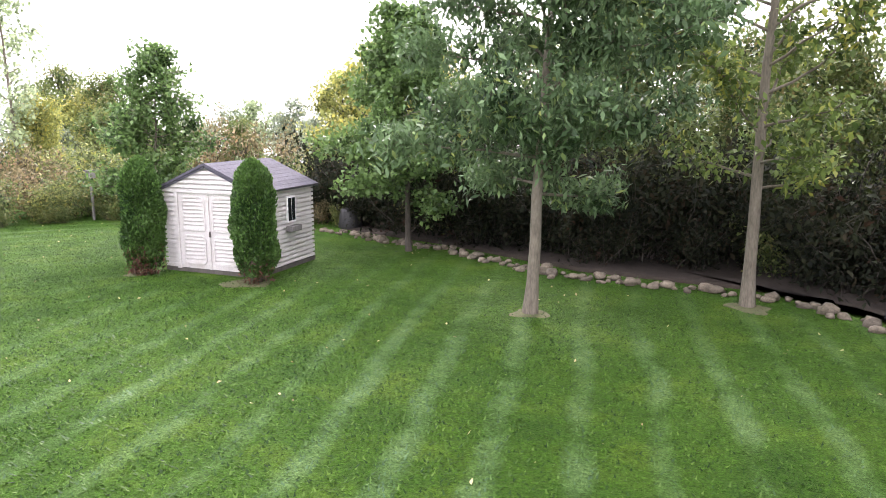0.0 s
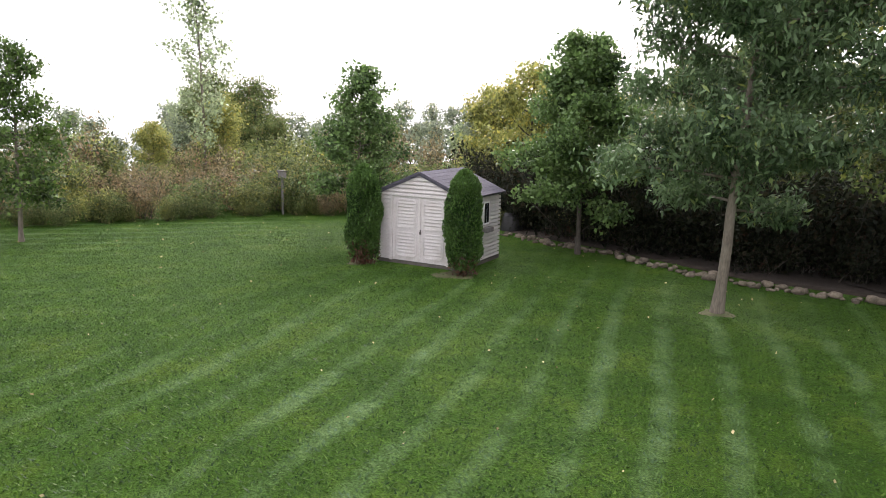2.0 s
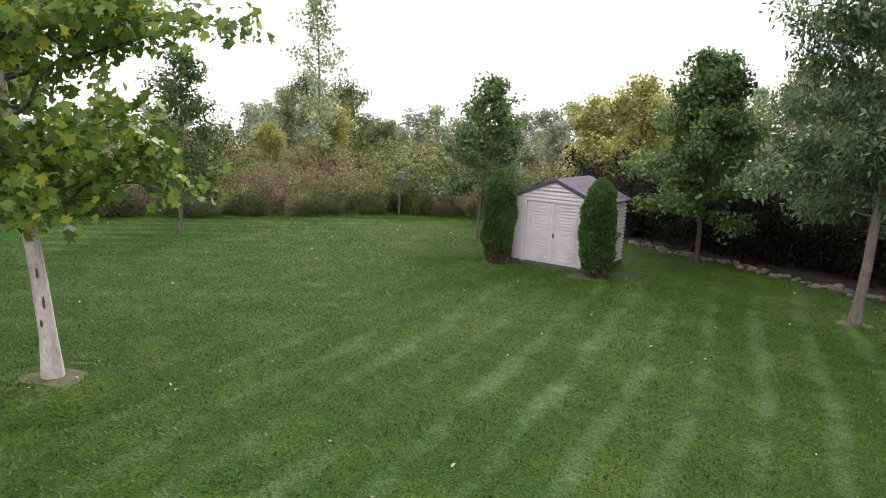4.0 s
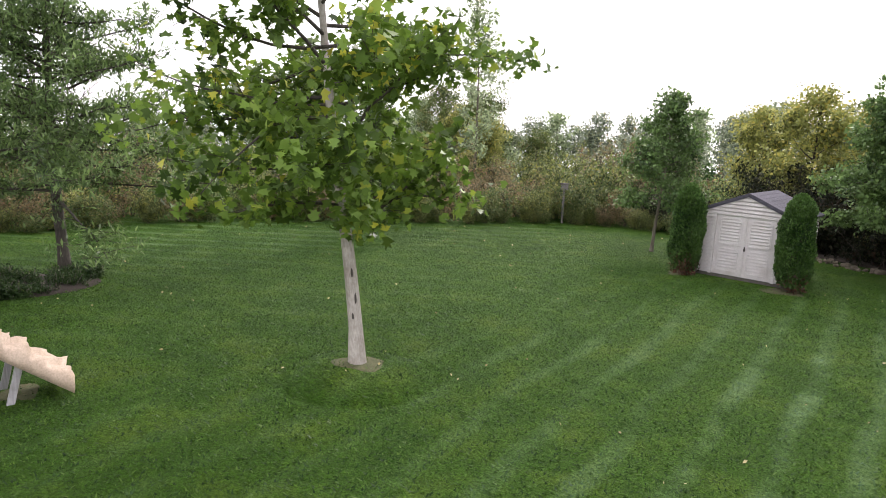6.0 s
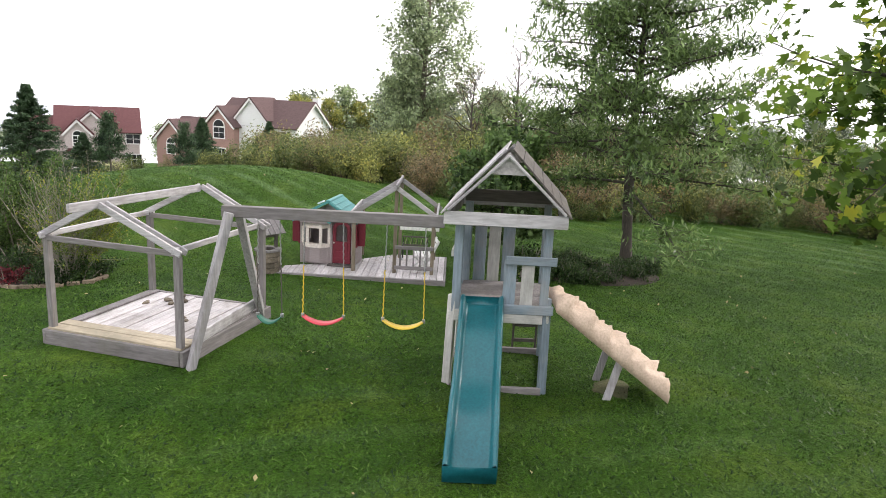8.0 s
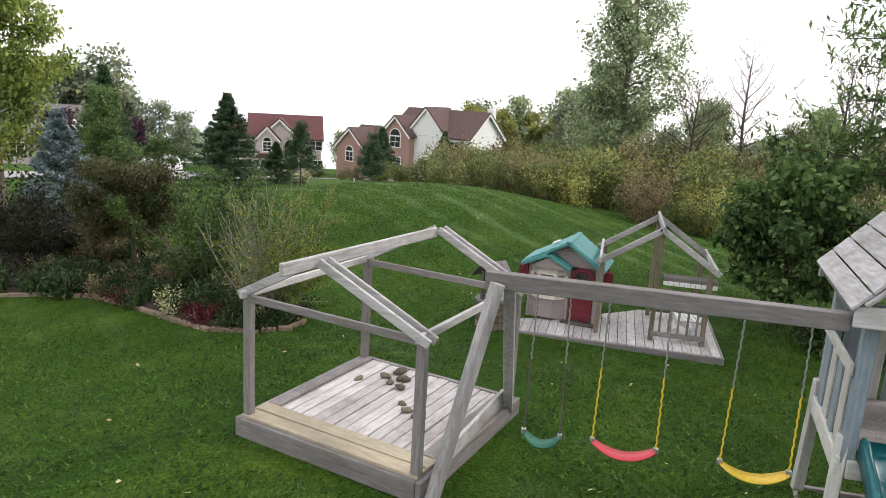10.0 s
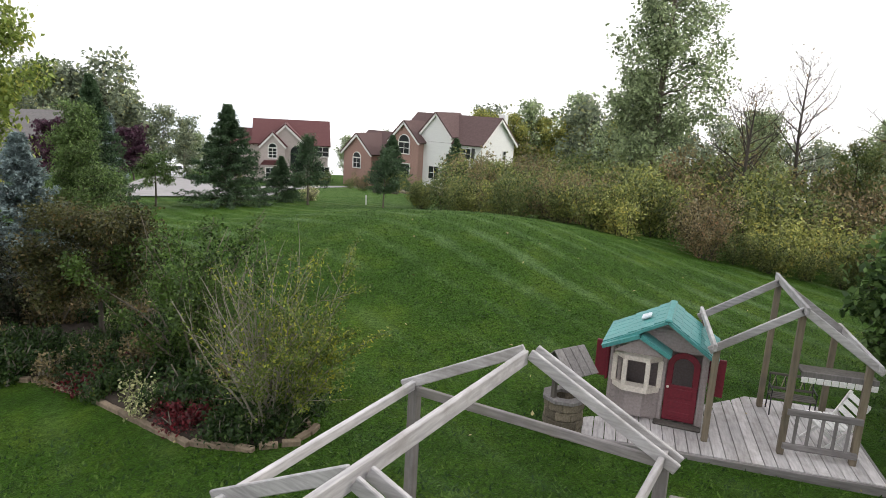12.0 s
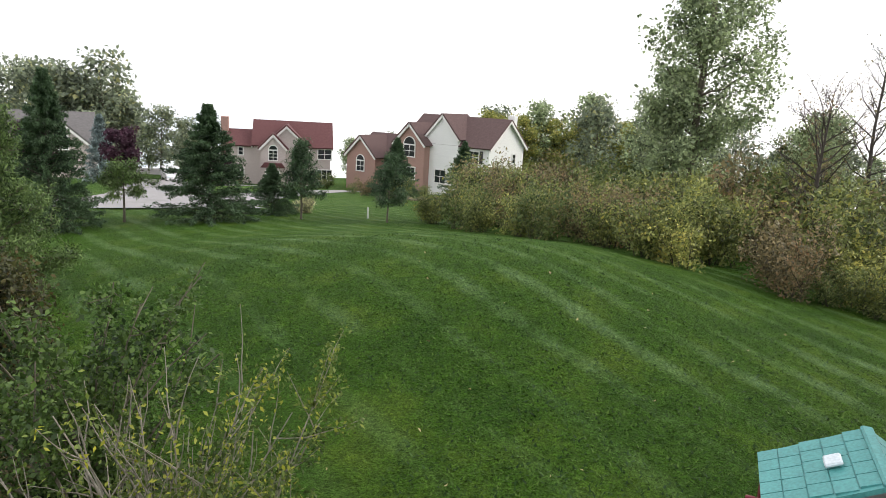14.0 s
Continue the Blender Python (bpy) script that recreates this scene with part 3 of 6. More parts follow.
plant("birch_tree", at_ground(-28.6, 17.9, 0), tree_meshes(10, 10.8, 2.0, 1.6, 0.08, "oval", 34, 6, 3600, 0.17, 0.7, 1.0, 0.2, 0.3), BARK, POPLAR_LEAF,
      "tall sparse airy tree above the brush", "tree")
plant("young_tree", at_ground(-21.5, 7.3, 0), tree_meshes(12, 5.3, 0.9, 1.8, 0.07, "egg", 42, 8, 9000, 0.12, 0.6, 0.4, 0.14, 0.3), BARK, PEAR_GREEN,
      "young green tree standing free on the far lawn", "tree")
plant("round_tree", at_ground(-19.2, -5.0, 0), tree_meshes(11, 2.6, 0.4, 1.2, 0.05, "round", 30, 9, 13000, 0.12, 0.7, 0.5, 0.10, 0.3), BARK_DARK, MAPLE_LEAF,
      "low round dark green tree beside the deck", "tree")

# ---------------------------------------------------------------- brush and woods round the lawn
rng_w = np.random.default_rng(21)
kinds = []
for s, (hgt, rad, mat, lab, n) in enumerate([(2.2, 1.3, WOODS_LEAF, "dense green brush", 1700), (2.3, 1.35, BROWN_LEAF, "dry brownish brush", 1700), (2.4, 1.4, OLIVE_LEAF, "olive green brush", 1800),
                                             (2.6, 1.4, SHADE_LEAF, "undergrowth coloured dark for shade", 1900), (2.2, 1.2, YELLOW_LEAF, "yellowing brush", 1500)]):
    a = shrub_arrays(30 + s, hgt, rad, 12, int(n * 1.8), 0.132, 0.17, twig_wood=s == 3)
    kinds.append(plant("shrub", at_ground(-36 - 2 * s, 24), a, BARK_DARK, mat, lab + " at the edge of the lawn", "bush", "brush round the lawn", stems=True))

# the last two points run on unseen, added to shade the lawn
edge = [(-36.5, -18.2), (-34.2, -16.2), (-31.8, -13.6), (-29.4, -11.0), (-27.8, -8.8), (-26.9, -6.6), (-26.2, -4.2), (-25.6, -1.8), (-26.0, 1.5), (-26.0, 4.6), (-24.6, 7.0), (-23.4, 9.4),
        (-22.3, 12.0), (-21.4, 14.4), (-20.3, 16.5), (-18.0, 17.8), (-15.5, 18.9), (-12.8, 19.0), (-10, 18.6), (-6.8, 17.9), (-4.3, 17.3), (-1.2, 17.6), (0.8, 16.9), (2.6, 15.2), (5, 12.5), (7.0, 9.0), (8.0, 5.0)]


def along(path, step):
    """Places along a path with the unit normal at each."""
    out = []
    for (x0, y0), (x1, y1) in zip(path, path[1:]):
        d = math.hypot(x1 - x0, y1 - y0)
        n = max(1, round(d / step))
        for k in range(n):
            f = k / n
            out.append((x0 + (x1 - x0) * f, y0 + (y1 - y0) * f, -(y1 - y0) / d, (x1 - x0) / d))
    return out


for row, (off, lo, hi) in enumerate([(0.7, 0.62, 0.9), (2.7, 0.85, 1.15), (5.2, 0.95, 1.4), (8.6, 1.25, 1.75)]):
    for x, y, nx, ny in along(edge, 1.4 + 0.3 * row):
        if nx * (-12 - x) + ny * (3 - y) > 0:
            nx, ny = -nx, -ny
        px, py = x + nx * off + rng_w.normal(0, 0.35), y + ny * off + rng_w.normal(0, 0.35)
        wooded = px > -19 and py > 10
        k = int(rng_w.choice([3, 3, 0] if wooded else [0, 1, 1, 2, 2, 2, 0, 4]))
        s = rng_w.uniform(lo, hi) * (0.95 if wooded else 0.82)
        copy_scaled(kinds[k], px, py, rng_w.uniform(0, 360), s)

# thickets that close the hedge by the far corner of the lawn
for x, y, s in [(-22.1, 16.4, 0.75), (-21.2, 17.0, 0.8), (-22.9, 17.6, 0.95), (-21.6, 18.6, 1.1), (-24.2, 18.2, 1.1), (-22.8, 20.0, 1.25), (-25.4, 20.6, 1.3)]:
    copy_scaled(kinds[0 if x > -22.5 else 2], x, y, 37 * x, s)
# low dry weeds where the brush meets the lawn
for x, y, nx, ny in along(edge[5:18], 0.9):
    if nx * (-12 - x) + ny * (3 - y) > 0:
        nx, ny = -nx, -ny
    copy_scaled(kinds[int(rng_w.choice([0, 2, 0, 2, 1]))], x + nx * 0.25 + rng_w.normal(0, 0.2), y + ny * 0.25 + rng_w.normal(0, 0.2), rng_w.uniform(0, 360), rng_w.uniform(0.30, 0.46))
for k, (x, y) in enumerate([(-41.2, -16.1), (-44.4, -16.8), (-48.7, -17.7), (-54.0, -18.9), (-47.4, -14.5), (-51.7, -15.8), (-59.2, -19.6), (-57.0, -16.3), (-64.5, -20.4), (-42.1, -13.1), (-45.2, -11.7)]):
    copy_scaled(kinds[(2, 1, 0, 2)[k % 4]], x, y, 70 * k, 1.1 + 0.05 * (k % 4))
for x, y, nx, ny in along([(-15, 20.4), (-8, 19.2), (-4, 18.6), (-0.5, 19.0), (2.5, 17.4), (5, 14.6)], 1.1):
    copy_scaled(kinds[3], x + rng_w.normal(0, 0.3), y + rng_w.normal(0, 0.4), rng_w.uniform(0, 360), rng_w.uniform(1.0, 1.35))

# trees of the woods behind the brush
wood_kinds = []
for s, (hgt, rad, mat, form) in enumerate([(7.5, 2.4, WOODS_LEAF, "round"), (6.5, 2.3, YELLOW_LEAF, "round"), (9.0, 2.6, WOODS_LEAF, "oval"), (8.0, 2.4, POPLAR_LEAF, "oval")]):
    a = tree_meshes(50 + s, hgt, 0.9, rad, 0.12, form, 30, 8, 9500, 0.20, 0.6, 0.5, 0.3, 0.3, twig_wood=False)
    wood_kinds.append(plant("woodland_tree", at_ground(-46 - 3 * s, 34), a, BARK_DARK, mat, ("leafy green tree", "yellowing tree", "tall green tree", "pale green tree")[s] + " in the woods behind the lawn", "tree", "woodland trees"))
# the trees at x > 3 are unseen, kept big for shade
for x, y, k, s in [(-11.5, 21.8, 1, 0.76), (-14.5, 22.6, 1, 0.82), (-17.5, 24.5, 1, 0.72), (-7, 24, 0, 0.8), (-3, 24, 2, 0.62), (1.5, 23.5, 0, 0.66), (4.5, 21, 2, 0.95), (7.5, 18.5, 0, 1.0), (4.2, 24.5, 1, 0.9),
                   (-10, 27, 2, 0.7), (-25, 26, 0, 0.42), (-33, 18, 0, 0.38), (-35, 10, 0, 0.42), (-36, 4, 3, 0.45), (-34, -2, 2, 0.38), (-38, 0, 3, 0.55), (-42, 8, 2, 0.45), (10, 15, 2, 1.0),
                   (-37, -4.5, 3, 0.55), (-43, -9, 3, 0.8), (-41, -4, 0, 0.6), (-29.6, 19.2, 1, 0.60), (-31.5, 17.0, 1, 0.46), (-27.0, 20.5, 0, 0.46),
                   (-0.5, 21.8, 0, 0.66), (2.8, 20.6, 2, 1.0), (8.8, 17.6, 0, 0.85), (11.2, 14.6, 2, 1.1), (-2.2, 27, 2, 0.66), (7.4, 14.0, 2, 1.3), (8.6, 10.5, 0, 1.3), (9.4, 6.8, 2, 1.25), (-5.2, 21.4, 0, 1.0)]:
    copy_scaled(wood_kinds[k], x, y, rng_w.uniform(0, 360), s)
# bare trees in the brush
for k, (x, y, hgt) in enumerate([(-36.5, -3.2, 6.4), (-34.5, -0.5, 5.8), (-37.5, 1.5, 6.0), (-33.2, -5.4, 4.6)]):
    plant("bare_tree", at_ground(x, y), tree_meshes(80 + k, hgt, 1.2, 1.9, 0.10, "oval", 30, 12, 420, 0.08, 0.6, 0.9, 0.2, 0.3), BARK_DARK, BROWN_LEAF, "nearly bare grey tree in the brush", "tree", "bare trees")

# belt of far trees all round
far_kinds = []
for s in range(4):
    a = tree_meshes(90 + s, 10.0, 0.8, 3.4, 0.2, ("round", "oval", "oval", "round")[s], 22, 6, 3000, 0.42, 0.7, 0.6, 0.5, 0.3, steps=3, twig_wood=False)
    far_kinds.append(plant("distant_tree", at_ground(-80 - 6 * s, 60), a, BARK, (HAZE_LEAF, HAZE_LEAF, POPLAR_LEAF, HAZE_LEAF)[s], "leafy tree in the distance", "tree", "distant trees"))
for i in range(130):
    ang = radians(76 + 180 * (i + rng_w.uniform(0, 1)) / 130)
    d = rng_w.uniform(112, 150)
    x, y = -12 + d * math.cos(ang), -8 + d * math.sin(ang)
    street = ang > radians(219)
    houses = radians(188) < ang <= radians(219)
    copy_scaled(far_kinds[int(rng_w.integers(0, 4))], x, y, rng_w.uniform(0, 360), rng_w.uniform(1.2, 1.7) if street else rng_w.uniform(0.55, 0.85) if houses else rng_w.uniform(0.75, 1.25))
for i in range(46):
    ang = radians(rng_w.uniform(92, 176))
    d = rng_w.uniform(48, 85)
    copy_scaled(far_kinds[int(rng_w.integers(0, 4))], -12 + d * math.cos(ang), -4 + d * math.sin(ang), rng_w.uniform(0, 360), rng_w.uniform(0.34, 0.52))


# ---------------------------------------------------------------- shed
def build_shed():
    t = thing("garden_shed", pose(-12.72, 12.35, 0.03, 0, 0, 9.5) @ Matrix.Diagonal((0.963, 0.68, 0.935, 1)), "off-white vinyl-sided garden shed with a grey shingle roof", "shed")
    W, D, E, R = 2.45, 3.15, 1.88, 2.42
    part("foundation", box(bmesh.new(), (-0.03, -0.02, -0.1), (W + 0.03, D + 0.02, 0.06)), WOOD_DARK, t)
    body = bmesh.new()
    prism(body, [(0.02, 0.06), (W - 0.02, 0.06), (W - 0.02, E), (W / 2, R - 0.03), (0.02, E)], D - 0.04, pose(0, 0.02, 0))
    part("wall", body, SIDING, t)
    n = 17
    lap = (E - 0.06) / n
    for k in range(n + 6):
        z0 = 0.06 + k * lap
        if z0 > R - 0.12:
            break
        half = W / 2 if z0 < E - lap else W / 2 * (R - z0 - lap) / (R - E)
        half = min(half, W / 2)
        if half < 0.12:
            break
        for lo, hi in ((W / 2 - half, min(0.40, W / 2 + half)), (max(2.05, W / 2 - half), W / 2 + half)) if z0 < 1.86 else ((W / 2 - half, W / 2 + half),):
            if hi - lo > 0.03:
                part("siding_board", box(bmesh.new(), (lo, -0.070, 0), (hi, 0.03, lap * 0.64)), SIDING, t).matrix_basis = pose(0, 0.0, z0 + lap * 0.2, -8, 0, 0)
        if k < n:
            b = part("siding_board", box(bmesh.new(), (0.0, -0.048, 0), (D, 0.03, lap * 0.64)), SIDING, t)
            b.matrix_basis = pose(W - 0.012, 0, z0 + lap * 0.2) @ pose(0, 0, 0, 0, 0, 90) @ pose(0, 0, 0, -8, 0, 0)
    for s in (-1, 1):
        bm = bmesh.new()
        c = Vector((W / 2, 0, R))
        e = Vector((W / 2 + s * (W / 2 + 0.12), 0, E - 0.05))
        n_up = Vector((-(e - c).z, 0, (e - c).x)) * s
        n_up.normalize()
        a = [c, e, e + n_up * 0.05, c + n_up * 0.05]
        prism(bm, [(p.x, p.z) for p in a], D + 0.26, pose(0, -0.13, 0))
        slope = part("roof_slope", bm, SHINGLE, t)
        for k in range(9):
            lo_p, hi_p = c + (e - c) * ((k + 1) / 9), c + (e - c) * (k / 9)
            bm2 = bmesh.new()
            prism(bm2, [(p.x, p.z) for p in (lo_p + n_up * 0.05, lo_p + n_up * 0.057, hi_p + n_up * 0.053, hi_p + n_up * 0.05)], D + 0.25, pose(0, -0.125, 0))
            part("shingle_course", bm2, SHINGLE, slope)
        bm = bmesh.new()
        prism(bm, [(p.x, p.z) for p in (c - n_up * 0.002, e - n_up * 0.002, e - n_up * 0.05, c - n_up * 0.05)], 0.03, pose(0, -0.10, 0))
        part("fascia", bm, SHINGLE, t)
    x0, x1, ztop = 0.42, 2.03, 1.80
    mid = (x0 + x1) / 2
    for lo, hi in ((x0 - 0.09, x0), (x1, x1 + 0.09)):
        part("door_trim", box(bmesh.new(), (lo, -0.082, 0.05), (hi, 0.02, ztop + 0.08), bevel=0.006), SIDING, t)
    part("door_trim", box(bmesh.new(), (x0, -0.080, ztop), (x1, 0.02, ztop + 0.078), bevel=0.006), SIDING, t)
    for side, (lo, hi) in enumerate(((x0 + 0.006, mid - 0.006), (mid + 0.006, x1 - 0.006))):
        d = part("door", box(bmesh.new(), (lo, -0.02, 0.07), (hi, 0.015, ztop - 0.006)), SIDING, t, "closed panelled shed door")
        for z0, z1 in ((0.18, 0.82), (0.96, 1.70)):
            a, b = lo + 0.11, hi - 0.11
            c = 0.07
            ring = [(a, z0), (b, z0), (b, z1 - c), (b - c, z1), (a + c, z1), (a, z1 - c)] if z0 > 0.5 else [(a + c, z0), (b - c, z0), (b, z0 + c), (b, z1 - c), (b - c, z1), (a + c, z1), (a, z1 - c), (a, z0 + c)]
            for p, q in zip(ring, ring[1:] + ring[:1]):
                timber("panel_moulding", (p[0], -0.045, p[1]), (q[0], -0.045, q[1]), 0.045, 0.035, SIDING, d, (0, 1, 0), 0.004)
            zz = z0 + 0.05
            while zz < z1 - 0.05:
                timber("panel_slat", (a + 0.03, -0.036, zz), (b - 0.03, -0.036, zz), 0.05, 0.052, SIDING, d, (0, 0.25, 1), 0.0)
                zz += 0.088
    timber("astragal", (mid, -0.04, 0.07), (mid, -0.04, ztop - 0.01), 0.05, 0.06, SIDING, t)
    lock = bmesh.new()
    box(lock, (mid + 0.02, -0.105, 0.82), (mid + 0.07, -0.062, 0.90), bevel=0.008)
    box(lock, (mid + 0.03, -0.095, 0.90), (mid + 0.06, -0.062, 0.95), bevel=0.006)
    part("padlock", lock, WOOD_DARK, t)
    # side window
    wx = W + 0.045
    y0, y1, z0, z1 = 1.50, 1.98, 1.05, 1.68
    fr = part("window_frame", box(bmesh.new(), (wx - 0.01, y0, z0), (wx + 0.03, y1, z1), bevel=0.006), WHITE, t)
    part("pane", box(bmesh.new(), (wx + 0.031, y0 + 0.05, z0 + 0.05), (wx + 0.036, (y0 + y1) / 2 - 0.015, z1 - 0.05)), DARK_GLASS, fr)
    part("pane", box(bmesh.new(), (wx + 0.031, (y0 + y1) / 2 + 0.015, z0 + 0.05), (wx + 0.036, y1 - 0.05, z1 - 0.05)), DARK_GLASS, fr)
    part("window_box", box(bmesh.new(), (wx, y0 - 0.05, z0 - 0.20), (wx + 0.16, y1 + 0.05, z0 - 0.07), bevel=0.01), WOOD, t)
    return t


WHITE = surface_mat("white_paint", (0.72, 0.71, 0.69), (0.82, 0.81, 0.79), 3.0, 0.5, bump=0.1)
DARK_GLASS = surface_mat("dark_window_glass", (0.015, 0.018, 0.02), (0.03, 0.034, 0.038), 1.0, 0.08, bump=0.0)
build_shed()


# ---------------------------------------------------------------- columnar cedars
def cedar_arrays(seed, height, radius):
    rng = np.random.default_rng(seed)
    n = 24000
    f = rng.uniform(0, 1, n) ** 0.9
    z = 0.16 + (height - 0.16) * f
    prof = np.minimum(1.0, 0.70 + 1.7 * f) * (1 - 0.36 * np.maximum(0, (f - 0.5) / 0.5) ** 1.5) * np.minimum(1.0, ((1 - f) * 8) ** 0.5)
    a = rng.uniform(0, 6.283, n)
    lump = 1 + 0.10 * np.sin(a * 3 + z * 4) + 0.08 * np.sin(a * 5 - z * 7)
    r = radius * prof * lump * (1 - 0.35 * rng.uniform(0, 1, n) ** 2.2)
    c = np.stack([r * np.cos(a), r * np.sin(a), z], -1)
    lean = np.stack([np.cos(a) * 0.9, np.sin(a) * 0.9, np.full(n, 1.8)], -1)
    lv = leaf_cloud(rng, c, 0.078, 0.42, 0.0, 0.02, lean)
    stems = []
    for k in range(8):
        b = rng.uniform(0, 6.283)
        p, q = limb(rng, (math.cos(b) * 0.08, math.sin(b) * 0.08, -0.1), (math.cos(b) * 0.10, math.sin(b) * 0.10, 1), height * 0.6, 0.03, 0.008, 5, 0.03, 0.0)
        stems.append(tube_arrays(p, q, 5))
    core = tube_arrays([(0, 0, 0.4), (0, 0, height * 0.4), (0, 0, height * 0.92)], [radius * 0.45, radius * 0.66, 0.10], 10)
    return join_arrays(stems + [core]), lv


for k, (x, y, hgt, r) in enumerate(((-12.85, 11.9, 2.45, 0.41), (-10.2, 12.5, 2.45, 0.41))):
    cedar = plant("arborvitae", at_ground(x, y, 50 * k), cedar_arrays(70 + k, hgt, r), BARK_DARK, CEDAR, "clipped columnar cedar standing before the shed", "conifer", "cedars before the shed", stems=True)
    rng_c = np.random.default_rng(170 + k)
    m_dead = 420 if k == 0 else 160
    a_dead, z_dead = rng_c.normal(radians(-50 - 50 * k), 0.75, m_dead), rng_c.uniform(0.02, 1, m_dead) ** 1.4 * 0.55 + 0.03
    c_dead = np.stack([np.cos(a_dead) * (r * 0.75 + 0.1 * z_dead), np.sin(a_dead) * (r * 0.75 + 0.1 * z_dead), z_dead], -1)
    raw_mesh("dead_foliage", *leaf_cloud(rng_c, c_dead, 0.10, 0.35, 0.6, 0.05), DEAD_CEDAR, cedar)


# ---------------------------------------------------------------- play tower with swings
def build_playset():
    t = thing("swing_set", pose(-12.43, -5.28, -0.02, 0, 0, 1.1) @ Matrix.Diagonal((1.107, 1.03, 1.035, 1)) @ Matrix.Translation((12.55, 5.3, 0)), "blue-grey wooden play tower with a swing beam, slide and climbing wall", "swing set")
    xf, xb, yl, yr, H = -12.48, -13.55, -6.00, -4.96, 2.14
    for x in (xf, xb):
        for y, s in ((yl, -1), (yr, 1)):
            timber("post", (x, y, 1.0), (x, y, H), 0.10, 0.10, WOOD_BLUE, t)
            timber("lower_leg", (x + (0.1 if x == xf else -0.1) * 0.6, y + s * 0.06, 0.0), (x, y + s * 0.04, 1.2), 0.10, 0.07, WOOD_BLUE if s > 0 else WOOD_CREAM, t)
    # ground frame
    for y in (yl - 0.08, yr + 0.08):
        timber("base_board", (xf + 0.08, y, 0.05), (xb - 0.08, y, 0.05), 0.05, 0.12, WOOD, t)
    for x in (xf + 0.1, xb - 0.1):
        timber("base_board", (x, yl - 0.05, 0.05), (x, yr + 0.05, 0.05), 0.05, 0.12, WOOD, t)
    # platform
    for k in range(8):
        x = xf - 0.03 - k * (xf - xb - 0.04) / 8
        part("deck_board", box(bmesh.new(), (x - 0.135, yl - 0.02, 1.05), (x, yr + 0.02, 1.085), bevel=0.004), WOOD, t)
    for y in (yl - 0.06, yr + 0.06):
        timber("joist", (xf + 0.05, y, 0.98), (xb - 0.05, y, 0.98), 0.04, 0.15, WOOD_CREAM, t)
    timber("joist", (xf + 0.06, yl, 0.97), (xf + 0.06, yr, 0.97), 0.04, 0.14, WOOD_CREAM, t)
    timber("joist", (xb - 0.06, yl, 0.97), (xb - 0.06, yr, 0.97), 0.04, 0.14, WOOD_CREAM, t)
    # front guard beside the slide
    timber("rail", (xf + 0.07, -5.44, 1.66), (xf + 0.07, yr + 0.12, 1.66), 0.04, 0.10, WOOD_BLUE, t)
    timber("rail", (xf + 0.07, -5.48, 1.07), (xf + 0.07, yr + 0.12, 1.07), 0.04, 0.11, WOOD_BLUE, t)
    for y, m in ((-5.38, WOOD_BLUE), (-5.17, WOOD_CREAM)):
        timber("picket", (xf + 0.03, y, 1.05), (xf + 0.03, y, 1.66), 0.15, 0.02, m, t)
    # side and back guards
    for k in range(4):
        x = xb + 0.18 + k * 0.24
        timber("picket", (x, yl - 0.05, 0.95), (x, yl - 0.05, 1.72), 0.02, 0.15, (WOOD_BLUE, WOOD_CREAM)[k % 2], t)
    timber("rail", (xf, yl - 0.07, 1.70), (xb, yl - 0.07, 1.70), 0.03, 0.09, WOOD_CREAM, t)
    for k in range(3):
        y = yl + 0.17 + k * 0.19
        timber("picket", (xb - 0.06, y, 1.0), (xb - 0.06, y, 1.85), 0.16, 0.02, (WOOD_BLUE, WOOD_CREAM)[k % 2], t)
    timber("rail", (xb - 0.05, yl, 1.86), (xb - 0.05, yr, 1.86), 0.03, 0.10, WOOD_BLUE, t)
    # roof
    ya, yb, yc, apex = -6.17, -4.76, -5.48, 2.93
    for x in (xf + 0.20, xb - 0.20):
        timber("eave_board", (x, ya, 2.15), (x, yb, 2.15), 0.035, 0.15, WOOD_LIGHT, t)
        for y in (ya, yb):
            s = 1 if y > yc else -1
            timber("gable_board", (x + 0.002, y - s * 0.04, 2.24), (x + 0.002, yc, apex - 0.06), 0.03, 0.15, WOOD_LIGHT, t, (1, 0, 0))
        bm = bmesh.new()
        m = Matrix(((0, 1, 0, x - 0.012), (1, 0, 0, 0), (0, 0, 1, 0), (0, 0, 0, 1)))
        prism(bm, [(yc - 0.24, apex - 0.27), (yc + 0.24, apex - 0.27), (yc, apex - 0.02)], 0.03, m)
        part("gable_panel", bm, WOOD_LIGHT, t)
    for s in (-1, 1):
        y_e = ya if s < 0 else yb
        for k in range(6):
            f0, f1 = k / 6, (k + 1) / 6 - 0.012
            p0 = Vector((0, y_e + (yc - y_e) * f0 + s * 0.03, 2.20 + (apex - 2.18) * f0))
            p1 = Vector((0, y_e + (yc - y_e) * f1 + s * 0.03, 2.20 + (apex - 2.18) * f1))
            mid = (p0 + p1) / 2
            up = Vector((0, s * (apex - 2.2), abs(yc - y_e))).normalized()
            # the left slope gets pale boards, the right slope dark ones
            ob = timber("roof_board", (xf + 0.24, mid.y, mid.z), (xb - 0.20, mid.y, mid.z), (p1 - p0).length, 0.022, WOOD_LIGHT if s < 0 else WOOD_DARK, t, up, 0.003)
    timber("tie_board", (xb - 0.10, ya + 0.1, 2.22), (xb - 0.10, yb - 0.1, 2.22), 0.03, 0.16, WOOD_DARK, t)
    for y in (ya + 0.06, yb - 0.06):
        timber("wall_plate", (xf + 0.14, y, 2.15), (xb - 0.14, y, 2.15), 0.035, 0.13, WOOD, t)
    # swing beam and A-frame
    bx, b0, b1, bz = -12.38, -8.72, ya + 0.02, 2.06
